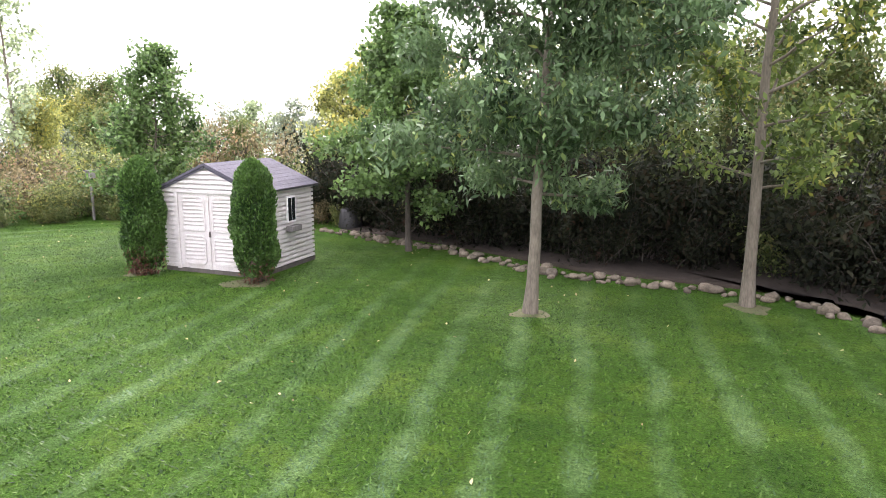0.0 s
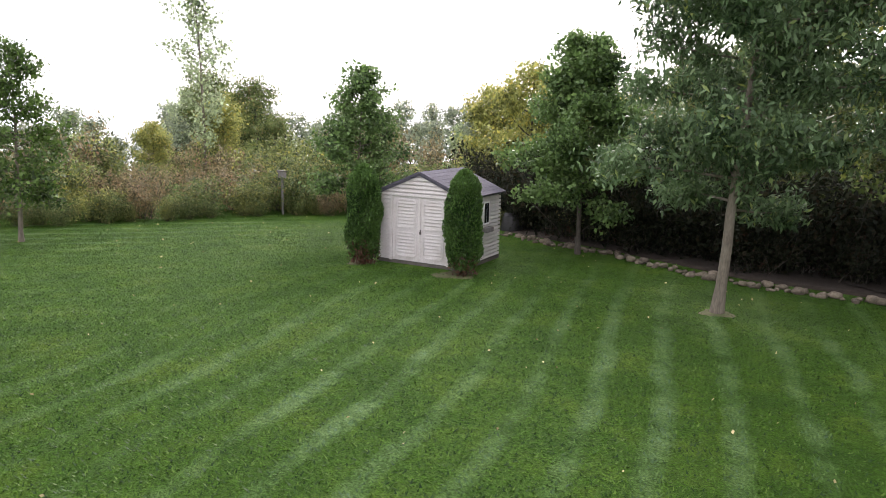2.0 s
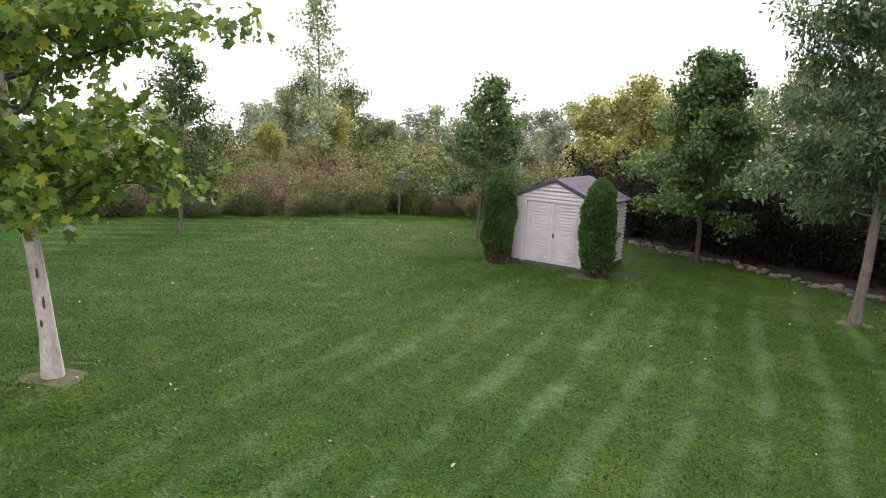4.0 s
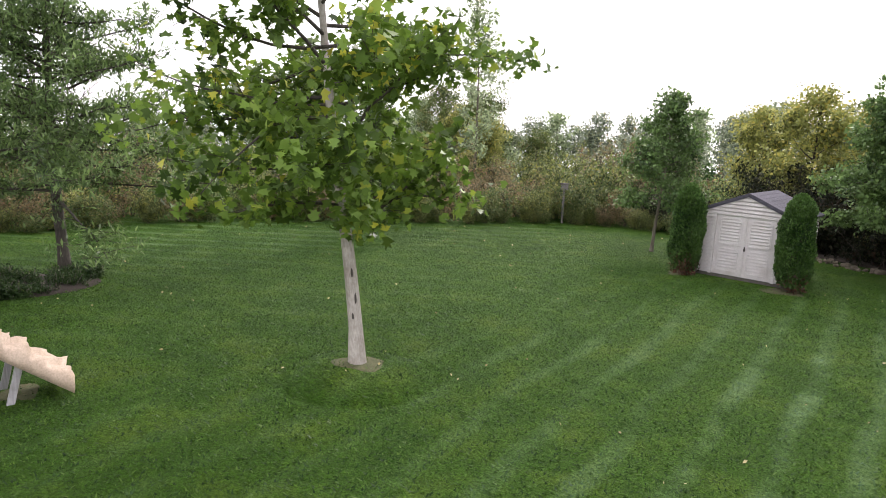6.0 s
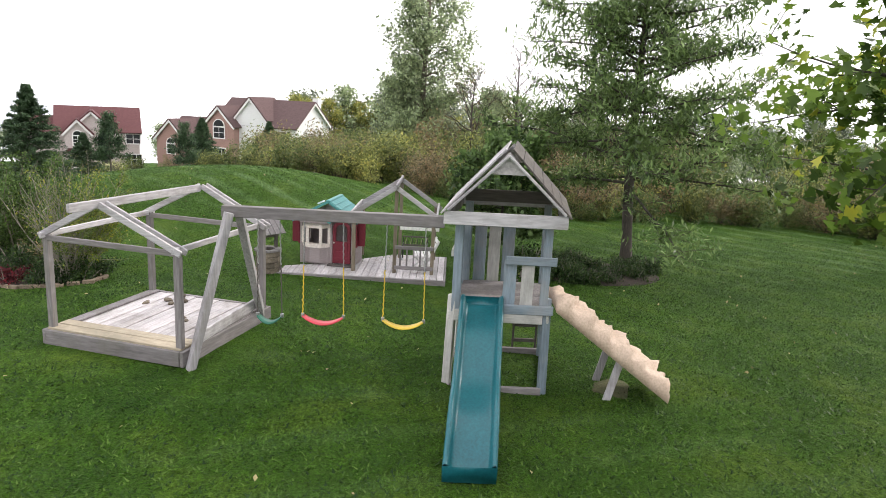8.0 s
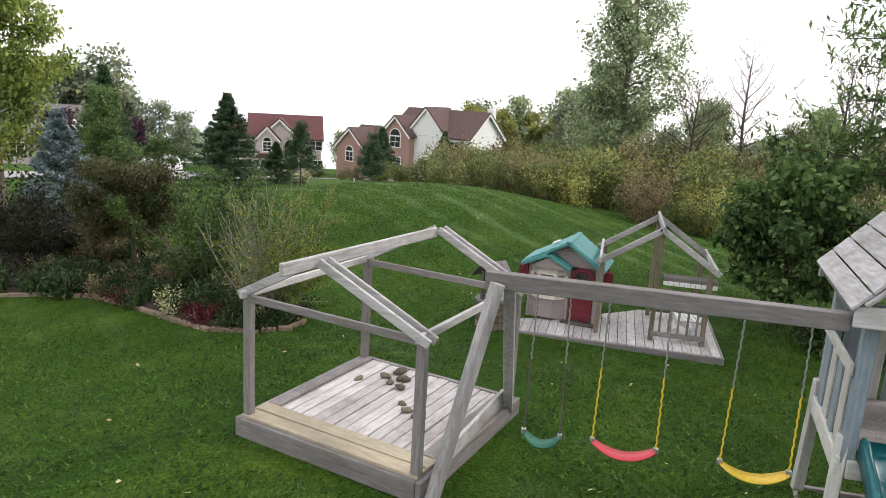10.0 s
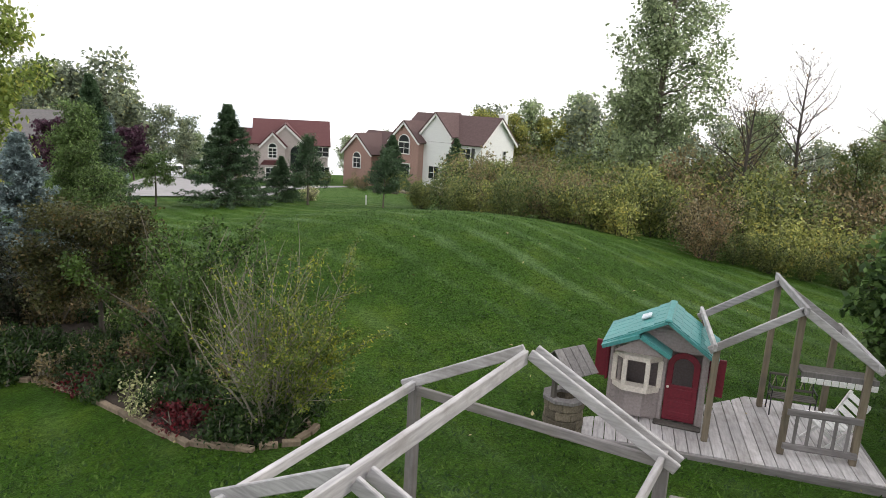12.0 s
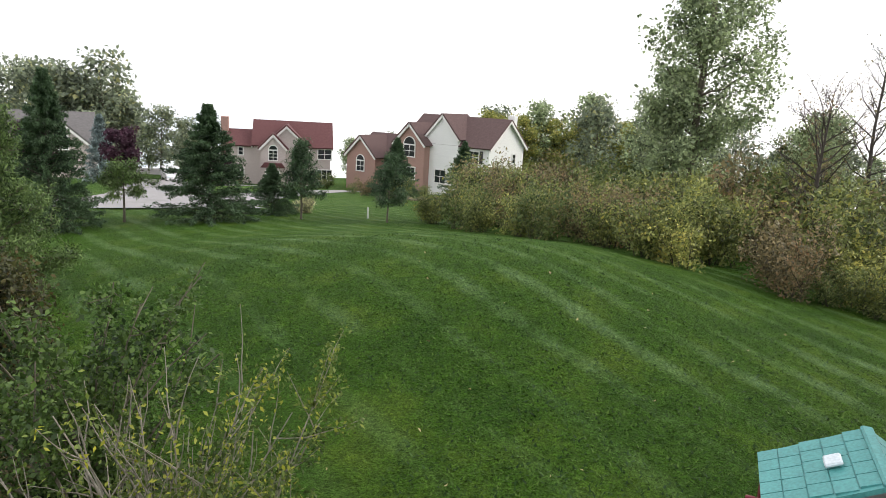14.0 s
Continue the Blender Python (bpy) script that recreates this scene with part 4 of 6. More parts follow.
    timber("swing_beam", (bx - 0.10, b0, bz), (bx, b1, bz + 0.02), 0.09, 0.13, WOOD, t, label="long grey wooden swing beam")
    for sx, foot in ((1, -12.0), (-1, -13.80)):
        timber("a_frame_leg", (foot, -8.99 if sx > 0 else -8.60, 0.15), (bx - 0.05 + sx * 0.05, b0 + 0.09 + (0.02 if sx > 0 else 0.1), bz), 0.09, 0.09, WOOD_LIGHT, t)
    timber("a_frame_brace", (-12.12, -8.93, 0.62), (-13.5, -8.64, 0.62), 0.035, 0.14, WOOD_LIGHT, t)
    # wavy slide
    n = 26
    prof = []
    for k in range(n + 1):
        f = k / n
        x = -12.44 + 1.98 * f
        z = 1.10 - 1.0 * f + 0.075 * math.sin(f * 6.283 * 1.5 + 0.4) * math.sin(f * math.pi) ** 0.5
        if f < 0.06:
            z = 1.10
        if f > 0.9:
            z = max(z, 0.105 + (1 - f) * 0.2)
        prof.append((x, z))
    yc0 = -5.66
    cross = [(-0.25, -0.06), (-0.255, 0.10), (-0.235, 0.125), (-0.205, 0.115), (-0.185, 0.02), (-0.15, 0.0), (0.15, 0.0), (0.185, 0.02), (0.205, 0.115), (0.235, 0.125), (0.255, 0.10), (0.25, -0.06)]
    v, fcs = [], []
    for k, (x, z) in enumerate(prof):
        for y, dz in cross:
            v.append((x, yc0 - 0.17 * k / n + y, z + dz))
    m = len(cross)
    for k in range(n):
        for j in range(m):
            fcs.append((k * m + j, k * m + (j + 1) % m, (k + 1) * m + (j + 1) % m, (k + 1) * m + j))
    fcs.append(tuple(range(m - 4, m)) if False else (0, m - 1, m - 2, 1))
    o = n * m
    fcs.append((o + 0, o + 1, o + m - 2, o + m - 1))
    s_ob = raw_mesh("slide", np.array(v), np.array(fcs), TEAL_PLASTIC, t, True)
    s_ob["label"] = "teal plastic wave slide"
    # climbing wall of moulded plastic
    g, hgt = 26, 12
    v, fcs = [], []
    for i in range(g + 1):
        for j in range(hgt + 1):
            f, u = i / g, j / hgt
            y = -4.80 + 1.38 * f
            x = -12.32 - 0.68 * u + 0.16 * f
            z = 1.18 - 1.0 * f
            saw = (f * 6.0 + 0.35 * math.sin(u * 7.0) + 0.5 * noise.noise(Vector((f * 4, u * 3, 5)))) % 1.0
            d = 0.05 + 0.16 * (saw / 0.72 if saw < 0.72 else (1 - saw) / 0.28) * (0.75 + 0.5 * noise.noise(Vector((f * 9, u * 4.5, 3)))) + 0.025 * noise.noise(Vector((f * 30, u * 20, 1)))
            if i in (0, g) or j in (0, hgt):
                d *= 0.35
            v.append((x, y + 0.62 * d, z + 0.78 * d))
    for i in range(g + 1):
        for j in range(hgt + 1):
            f, u = i / g, j / hgt
            v.append((-12.32 - 0.68 * u + 0.16 * f, -4.80 + 1.38 * f, 1.14 - 1.0 * f - (0.05 if j in (0, hgt) else 0.03)))
    q = (g + 1) * (hgt + 1)
    for i in range(g):
        for j in range(hgt):
            a = i * (hgt + 1) + j
            fcs.append((a, a + 1, a + hgt + 2, a + hgt + 1))
            fcs.append((q + a, q + a + hgt + 1, q + a + hgt + 2, q + a + 1))
        for j in (0, hgt):
            a = i * (hgt + 1) + j
            fcs.append((a, a + hgt + 1, q + a + hgt + 1, q + a))
    for i in (0, g):
        for j in range(hgt):
            a = i * (hgt + 1) + j
            fcs.append((a, q + a, q + a + 1, a + 1))
    w_ob = raw_mesh("climbing_wall", np.array(v), np.array(fcs), TAN_PLASTIC, t, True)
    w_ob["label"] = "tan moulded plastic rock climbing wall"
    for x in (-12.35, -12.9):
        timber("wall_support", (x, -4.10, 0.0), (x, -3.98, 0.50), 0.04, 0.09, WOOD_LIGHT, t)
    # ladder under the platform
    for y in (-4.98, -5.30):
        timber("ladder_rail", (xb - 0.25, y, 0.0), (xb - 0.05, y, 1.1), 0.03, 0.05, WOOD_DARK, t)
    for k in range(4):
        timber("ladder_rung", (xb - 0.22 + 0.045 * k, -5.32, 0.18 + 0.24 * k), (xb - 0.22 + 0.045 * k, -4.96, 0.18 + 0.24 * k), 0.03, 0.05, WOOD_DARK, t)
    # the tower stands a little askew to the swing beam
    for piece in t.children:
        if piece.name.split(".")[0] not in ("swing_beam", "a_frame_leg", "a_frame_brace", "slide", "climbing_wall", "wall_support"):
            for v in piece.data.vertices:
                v.co.y += 0.14 * max(0.0, -12.25 - v.co.x)
    return t


TEAL_PLASTIC = surface_mat("teal_plastic", (0.003, 0.085, 0.105), (0.008, 0.135, 0.155), 2.0, 0.35, bump=0.03)
TAN_PLASTIC = surface_mat("tan_plastic", (0.50, 0.375, 0.275), (0.63, 0.49, 0.375), 3.0, 0.6, bump=0.15)
YELLOW_PLASTIC = surface_mat("yellow_plastic", (0.62, 0.42, 0.03), (0.74, 0.52, 0.05), 2.0, 0.4, bump=0.05)
RED_PLASTIC = surface_mat("red_plastic", (0.55, 0.04, 0.06), (0.66, 0.07, 0.09), 2.0, 0.4, bump=0.05)
GREEN_PLASTIC = surface_mat("green_plastic", (0.01, 0.11, 0.07), (0.02, 0.16, 0.10), 2.0, 0.4, bump=0.05)
MAROON_PLASTIC = surface_mat("maroon_plastic", (0.12, 0.008, 0.018), (0.19, 0.014, 0.03), 2.0, 0.5, bump=0.05)
GREY_PLASTIC = surface_mat("mauve_grey_plastic", (0.29, 0.245, 0.24), (0.36, 0.31, 0.305), 0.9, 0.6, bump=0.05)
CREAM_PLASTIC = surface_mat("cream_plastic", (0.70, 0.63, 0.56), (0.78, 0.71, 0.64), 0.8, 0.55, bump=0.05)
ROOF_PLASTIC = surface_mat("green_roof_plastic", (0.045, 0.215, 0.205), (0.085, 0.325, 0.315), 2.0, 0.5, bump=0.05)
METAL = surface_mat("galvanised_chain", (0.30, 0.30, 0.30), (0.5, 0.5, 0.5), 20.0, 0.4, bump=0.1, metallic=0.8)
build_playset()


def build_pergola():
    t = thing("pergola", pose(-12.99, -9.835, 0.35, 0, 0, -15) @ Matrix.Diagonal((0.98, 0.98, 0.93, 1)), "weathered open gabled timber frame over a low plank platform", "pergola")
    q, z = 0.94, 1.45
    for x in (-q, q):
        for y in (-q, q):
            timber("post", (x, y, 0.1), (x, y, z), 0.08, 0.08, WOOD, t)
    for y in (-1.01, 1.01):
        timber("kerb_board", (-1.03, y, 0.06), (1.03, y, 0.06), 0.05, 0.20, WOOD, t)
    for x in (-1.01, 1.01):
        timber("kerb_board", (x, -0.98, 0.06), (x, 0.98, 0.06), 0.05, 0.20, WOOD, t)
    for k in range(15):
        y = -0.98 + k * 0.1307
        part("plank", box(bmesh.new(), (-0.98, y + 0.005, 0.11), (0.98, y + 0.124, 0.145 + 0.004 * (k % 3)), bevel=0.005), WOOD_LIGHT, t)
    for x in (0.72, 0.90):
        part("edge_board", box(bmesh.new(), (x - 0.07, -0.98, 0.155), (x + 0.095, 0.98, 0.19), bevel=0.006), WOOD_TAN, t)
    part("edge_board", box(bmesh.new(), (-0.98, 0.80, 0.155), (0.64, 0.98, 0.19), bevel=0.006), WOOD, t)
    part("edge_board", box(bmesh.new(), (-0.98, -0.98, 0.155), (0.64, -0.84, 0.185), bevel=0.006), WOOD, t)
    for y in (-q, q):
        timber("eave_plate", (-q - 0.10, y, z), (q + 0.10, y, z), 0.04, 0.075, WOOD_LIGHT, t)
    rz, ry = 1.915, -0.05
    timber("ridge_beam", (-0.92, ry, rz), (1.50, ry, rz + 0.04), 0.04, 0.11, WOOD_LIGHT, t)
    for x in (-q + 0.02, q + 0.02):
        for s in (-1, 1):
            for d in (-0.055, 0.055) if s > 0 else (0.0,):
                timber("rafter", (x + d, s * (q + 0.10), z - 0.03), (x * 1.06 + d, ry + 0.03 * s, rz + 0.03), 0.03, 0.085, WOOD_LIGHT, t)
        timber("tie_beam", (x, -q, z - 0.04), (x, q, z - 0.04), 0.035, 0.075, WOOD, t)
    return t


WOOD_TAN = surface_mat("tan_weathered_wood", (0.27, 0.22, 0.15), (0.44, 0.38, 0.28), 3.0, 0.85, (1, 0.15, 1), 0.5, dirt=(0.20, 0.18, 0.13), per_piece=0.2)
build_pergola()


def build_deck():
    d = thing("deck", pose(0, 0, 0), "low weathered grey plank deck on the grass", "deck")
    n = 24
    for k in range(n):
        y0 = -9.30 + k * 3.14 / n
        part("plank", box(bmesh.new(), (-18.85, y0 + 0.004, 0.12), (-16.92, y0 + 0.127, 0.155), bevel=0.004), WOOD_LIGHT, d)
    timber("fascia", (-16.90, -9.3, 0.07), (-16.90, -6.16, 0.07), 0.04, 0.15, WOOD, d)
    timber("fascia", (-18.87, -9.3, 0.07), (-18.87, -6.16, 0.07), 0.04, 0.15, WOOD, d)
    for y in (-9.32, -6.14):
        timber("fascia", (-16.88, y, 0.07), (-18.89, y, 0.07), 0.04, 0.15, WOOD, d)
    t = thing("pergola", pose(0, 0, 0.155), "open gabled timber frame standing on the deck", "pergola")
    xs = (-17.28, -18.58)
    for x in xs:
        for y, z in ((-7.93, 1.16), (-7.13, 1.62), (-6.40, 1.16)):
            timber("post", (x, y, 0), (x, y, z), 0.068, 0.068, WOOD_BROWN, t)
        timber("rafter", (x + 0.06, -8.02, 1.10), (x + 0.06, -7.10, 1.70), 0.035, 0.085, WOOD_LIGHT, t)
        timber("rafter", (x + 0.06, -6.28, 1.10), (x + 0.06, -7.16, 1.70), 0.035, 0.085, WOOD_LIGHT, t)
    timber("ridge_beam", (-17.1, -7.13, 1.70), (-18.75, -7.13, 1.70), 0.04, 0.09, WOOD_LIGHT, t)
    for y in (-7.97, -6.34):
        timber("eave_plate", (-17.15, y, 1.16), (-18.7, y, 1.16), 0.04, 0.08, WOOD_LIGHT, t)
    for z in (0.12, 0.52):
        timber("rail", (-17.24, -7.13, z), (-17.24, -6.38, z), 0.045, 0.07, WOOD, t)
    for k in range(5):
        y = -7.02 + k * 0.13
        timber("baluster", (-17.24, y, 0.14), (-17.24, y, 0.52), 0.032, 0.032, WOOD, t)


build_deck()



def gable_roof(name, w0, w1, eave, ridge_y, ridge, x0, x1, thick, material, parent, over=0.0):
    """Two slopes with the ridge along x."""
    for s, y in ((-1, w0), (1, w1)):
        bm = bmesh.new()
        c, e = Vector((ridge_y, 0, ridge)), Vector((y, 0, eave))
        nu = Vector((-(e - c).z, 0, (e - c).x)) * s
        nu.normalize()
        prism(bm, [(p.x, p.z) for p in (c, e, e + nu * thick, c + nu * thick)], x1 - x0, Matrix(((0, 1, 0, x0), (1, 0, 0, 0), (0, 0, 1, 0), (0, 0, 0, 1))))
        yield s, part(name, bm, material, parent), c, e, nu


def build_playhouse():
    """Front faces +x; x is measured from the back of the roof."""
    t = thing("playhouse", pose(-17.63, -8.50, 0.155, 0, 0, -7) @ Matrix.Diagonal((1.0, 1.02, 1.0, 1)), "mauve-grey plastic playhouse with a green tiled roof and maroon door", "playhouse")
    w, d, e, r = 0.53, 0.66, 0.93, 1.26
    th = 0.03

    def panel(y0, y1, z0, z1, name="wall_panel", x0=-th, x1=0.0, mat=None):
        return part(name, box(bmesh.new(), (x0, y0, z0), (x1, y1, z1), bevel=0.006), mat or GREY_PLASTIC, t)

    # front wall round the bay and the door
    panel(-w, -0.50, 0, e)
    panel(-0.50, 0.04, 0, 0.36)
    panel(-0.50, 0.04, 0.80, e)
    panel(0.04, 0.10, 0, e)
    panel(0.10, 0.47, 0.90, e)
    panel(0.47, w, 0, e)
    bm = bmesh.new()
    yz = Matrix(((0, 1, 0, -th), (1, 0, 0, 0), (0, 0, 1, 0), (0, 0, 0, 1)))
    prism(bm, [(-w, e), (w, e), (0.06, r)], th, yz)
    part("gable_panel", bm, GREY_PLASTIC, t)
    bm = bmesh.new()
    prism(bm, [(-w, e), (w, e), (0.06, r)], th, Matrix(((0, 1, 0, -d), (1, 0, 0, 0), (0, 0, 1, 0), (0, 0, 0, 1))))
    part("gable_panel", bm, GREY_PLASTIC, t)
    panel(-w, w, 0, e, x0=-d, x1=-d + th)
    # side walls with an opening each
    for y0, y1 in ((-w, -w + th), (w - th, w)):
        panel(y0, y1, 0, 0.42, x0=-d + th, x1=-th)
        panel(y0, y1, 0.80, e, x0=-d + th, x1=-th)
        panel(y0, y1, 0.42, 0.80, x0=-d + th, x1=-d + 0.16)
        panel(y0, y1, 0.42, 0.80, x0=-0.16, x1=-th)
    # moulded clapboards
    for k in range(4):
        z = 0.03 + k * 0.085
        for y0, y1 in ((-w + 0.02, -0.44), (-0.42, 0.02)):
            part("clapboard", box(bmesh.new(), (0.0, y0, z), (0.010, y1, z + 0.074), bevel=0.004), GREY_PLASTIC, t)
        for s in (-1, 1):
            y = s * w
            part("clapboard", box(bmesh.new(), (-d + 0.04, min(y, y + s * 0.01), z), (-0.04, max(y, y + s * 0.01), z + 0.074), bevel=0.004), GREY_PLASTIC, t)
    for k in range(5):
        z = e + 0.02 + k * 0.055
        half = (r - z - 0.05) / (r - e) * w
        if half > 0.07:
            part("clapboard", box(bmesh.new(), (0.0, 0.06 - half * 0.8, z), (0.008, 0.06 + half, z + 0.046), bevel=0.003), GREY_PLASTIC, t)
    for y in (-w, -0.43, 0.07, w):
        part("corner_trim", box(bmesh.new(), (-0.01, y - 0.022, 0), (0.016, y + 0.022, e), bevel=0.006), GREY_PLASTIC, t)
    part("outlet_box", box(bmesh.new(), (0.008, -0.24, 0.10), (0.022, -0.17, 0.145), bevel=0.004), CREAM_PLASTIC, t)
    # door with arched window
    door = thing_part("door", t)
    part("lower_panel", box(bmesh.new(), (0.0, 0.105, 0.05), (0.022, 0.465, 0.50), bevel=0.008), MAROON_PLASTIC, door)
    for z0, z1 in ((0.10, 0.17), (0.22, 0.30), (0.34, 0.46)):
        part("raised_panel", box(bmesh.new(), (0.018, 0.16, z0), (0.032, 0.41, z1), bevel=0.008), MAROON_PLASTIC, door)
    for y0, y1 in ((0.105, 0.175), (0.395, 0.465)):
        part("stile", box(bmesh.new(), (0.0, y0, 0.50), (0.022, y1, 0.76), bevel=0.006), MAROON_PLASTIC, door)
    outer = [(0.285 + 0.18 * math.cos(a), 0.74 + 0.17 * math.sin(a)) for a in np.linspace(0, math.pi, 13)]
    inner = [(0.285 + 0.11 * math.cos(a), 0.74 + 0.10 * math.sin(a)) for a in np.linspace(0, math.pi, 13)]
    bm = bmesh.new()
    prism(bm, outer + inner[::-1], 0.022, Matrix(((0, 1, 0, 0), (1, 0, 0, 0), (0, 0, 1, 0), (0, 0, 0, 1))))
    part("arch", bm, MAROON_PLASTIC, door)
    bm = bmesh.new()
    bmesh.ops.create_uvsphere(bm, u_segments=10, v_segments=6, radius=0.017, matrix=pose(0.035, 0.135, 0.47))
    part("knob", bm, CREAM_PLASTIC, door, smooth=True)
    part("door_step", box(bmesh.new(), (0.0, 0.02, 0.0), (0.12, w + 0.02, 0.035), bevel=0.012), WOOD_DARK, t)
    # bay window: sill, head, four posts
    bay = thing_part("bay_window", t)
    plan = [(0.0, -0.49), (0.13, -0.36), (0.13, -0.10), (0.0, 0.03)]

    def slab(z0, z1, grow, top=None):
        bm = bmesh.new()
        lo = [bm.verts.new((x + (grow if x > 0 else 0), y + (grow if y > -0.2 else -grow), z0)) for x, y in plan]
        g2 = grow if top is None else top
        hi = [bm.verts.new((max(0.0, x + (g2 if x > 0 else 0)), y + (g2 if y > -0.2 else -g2), z1)) for x, y in plan]
        bm.faces.new(lo[::-1])
        bm.faces.new(hi)
        for i in range(4):
            j = (i + 1) % 4
            bm.faces.new((lo[i], lo[j], hi[j], hi[i]))
        return bm

    part("sill", slab(0.36, 0.43, 0.012), CREAM_PLASTIC, bay)
    part("head", slab(0.75, 0.81, 0.012), CREAM_PLASTIC, bay)
    part("bay_roof", slab(0.81, 0.93, 0.03, -0.11), CREAM_PLASTIC, bay)
    for x, y in plan:
        part("mullion", box(bmesh.new(), (x - 0.022, y - 0.028, 0.42), (x + 0.022, y + 0.028, 0.76), bevel=0.006), CREAM_PLASTIC, bay)
    part("apron", slab(0.05, 0.36, -0.03), GREY_PLASTIC, bay)
    # shutters on both sides
    for y, x0, x1 in ((-w - 0.05, -0.16, 0.0), (-w - 0.05, -d, -d + 0.16), (w + 0.05, -0.14, 0.06), (w + 0.05, -d, -d + 0.16)):
        sh = part("shutter", box(bmesh.new(), (x0, y - 0.016, 0.40), (x1, y + 0.016, 0.86), bevel=0.008), MAROON_PLASTIC, t)
    for y0, y1 in ((-w - 0.20, -w - 0.04), (w + 0.04, w + 0.20)):
        part("shutter", box(bmesh.new(), (-0.075, y0, 0.42), (-0.045, y1, 0.88), bevel=0.008), MAROON_PLASTIC, t)
    # main roof and its tiles
    for s, slope, c, ed, nu in gable_roof("roof_slope", -w - 0.09, w + 0.09, e - 0.04, 0.06, r + 0.02, -d - 0.05, 0.24 - 0.03, 0.035, ROOF_PLASTIC, t):
        for row in range(5):
            for k in range(5):
                f0, f1 = row / 5 + 0.006, (row + 1) / 5 - 0.006
                a, b = c + (ed - c) * f0 + nu * 0.036, c + (ed - c) * f1 + nu * 0.036
                x0 = -d - 0.05 + 0.008 + k * 0.175 + (0.02 if row % 2 else 0.0)
                x1 = min(x0 + 0.165, 0.205)
                bm = bmesh.new()
                prism(bm, [(p.x, p.z) for p in (a, b, b + nu * 0.014, a + nu * 0.006)], x1 - x0, Matrix(((0, 1, 0, x0), (1, 0, 0, 0), (0, 0, 1, 0), (0, 0, 0, 1))))
                part("roof_tile", bm, ROOF_PLASTIC, slope)
    part("ridge_cap", box(bmesh.new(), (-d - 0.06, 0.015, r + 0.035), (0.22, 0.105, r + 0.075), bevel=0.015), ROOF_PLASTIC, t)
    # small gable over the bay
    for s, slope, c, ed, nu in gable_roof("bay_gable_slope", -w - 0.09, 0.12, e - 0.05, -0.22, e + 0.14, 0.02, 0.27, 0.045, ROOF_PLASTIC, t):
        pass
    bm = bmesh.new()
    prism(bm, [(-0.50, e - 0.06), (0.08, e - 0.06), (-0.22, e + 0.13)], 0.02, Matrix(((0, 1, 0, 0.19), (1, 0, 0, 0), (0, 0, 1, 0), (0, 0, 0, 1))))
    part("bay_gable_panel", bm, GREY_PLASTIC, t)
    # skylight hatch on the left slope
    ob = part("skylight", box(bmesh.new(), (-0.08, -0.06, 0), (0.08, 0.06, 0.03), bevel=0.01), SKYLIGHT, t, "pale plastic roof hatch")
    ob.matrix_basis = pose(-0.22, -0.20, r - 0.055, 28, 0, 0)
    return t


def thing_part(name, parent):
    """An empty part that carries its own pieces."""
    ob = new(name)
    ob.parent = parent
    ob.empty_display_size = 0.1
    return ob


SKYLIGHT = surface_mat("pale_plastic", (0.55, 0.62, 0.66), (0.66, 0.72, 0.76), 4.0, 0.4, bump=0.05)
build_playhouse()


# ---------------------------------------------------------------- swings
def rope(name, a, b, r, material, parent, sides=5):
    v, f = tube_arrays([a, ((Vector(a) + Vector(b)) / 2)[:], b], [r, r, r], sides)
    return raw_mesh(name, v, f, material, parent, True)


def build_swing(x, y, z, half, material, label, sleeve):
    t = thing("swing", pose(x, y, 0), label, "swing", "swings")
    n = 12
    cross = [(-0.075, 0.006), (0.075, 0.006), (0.075, -0.006), (-0.075, -0.006)]
    v, f = [], []
    for k in range(n + 1):
        u = -1 + 2 * k / n
        for cx, cz in cross:
            v.append((cx * (1 - 0.35 * abs(u) ** 4), u * half, z - 0.09 * (1 - u * u) + cz))
    for k in range(n):
        for j in range(4):
            f.append((k * 4 + j, k * 4 + (j + 1) % 4, k * 4 + 4 + (j + 1) % 4, k * 4 + 4 + j))
    f += [(0, 3, 2, 1), (n * 4, n * 4 + 1, n * 4 + 2, n * 4 + 3)]
    raw_mesh("seat", np.array(v), np.array(f), material, t)
    for s in (-1, 1):
        y0, y1 = s * half, s * (half - 0.02)
        top, low = (0.02, y1, 2.06), (0, y0, z)
        part("bracket", box(bmesh.new(), (-0.02, y0 - 0.02, z - 0.02), (0.02, y0 + 0.02, z + 0.03), bevel=0.005), METAL, t)
        links = 30
        for k in range(links):
            p = Vector(low).lerp(Vector(top), (k + 0.5) / links)
            bm = bmesh.new()
            bmesh.ops.create_cone(bm, cap_ends=True, segments=5, radius1=0.0075, radius2=0.0075, depth=(2.06 - z) / links * 1.1)
            o = part("chain_link", bm, sleeve if k < links * 0.52 else METAL, t)
            o.matrix_basis = pose(p.x, p.y, p.z, 10 * (-1) ** k, 0, 0)
    return t


build_swing(-12.27, -6.60, 0.87, 0.25, YELLOW_PLASTIC, "yellow belt swing on yellow-sleeved chains", YELLOW_PLASTIC)
build_swing(-12.27, -7.58, 0.87, 0.25, RED_PLASTIC, "red belt swing on yellow-sleeved chains", YELLOW_PLASTIC)
build_swing(-12.29, -8.24, 0.84, 0.15, GREEN_PLASTIC, "green belt swing hanging by the A-frame", WOOD_DARK)


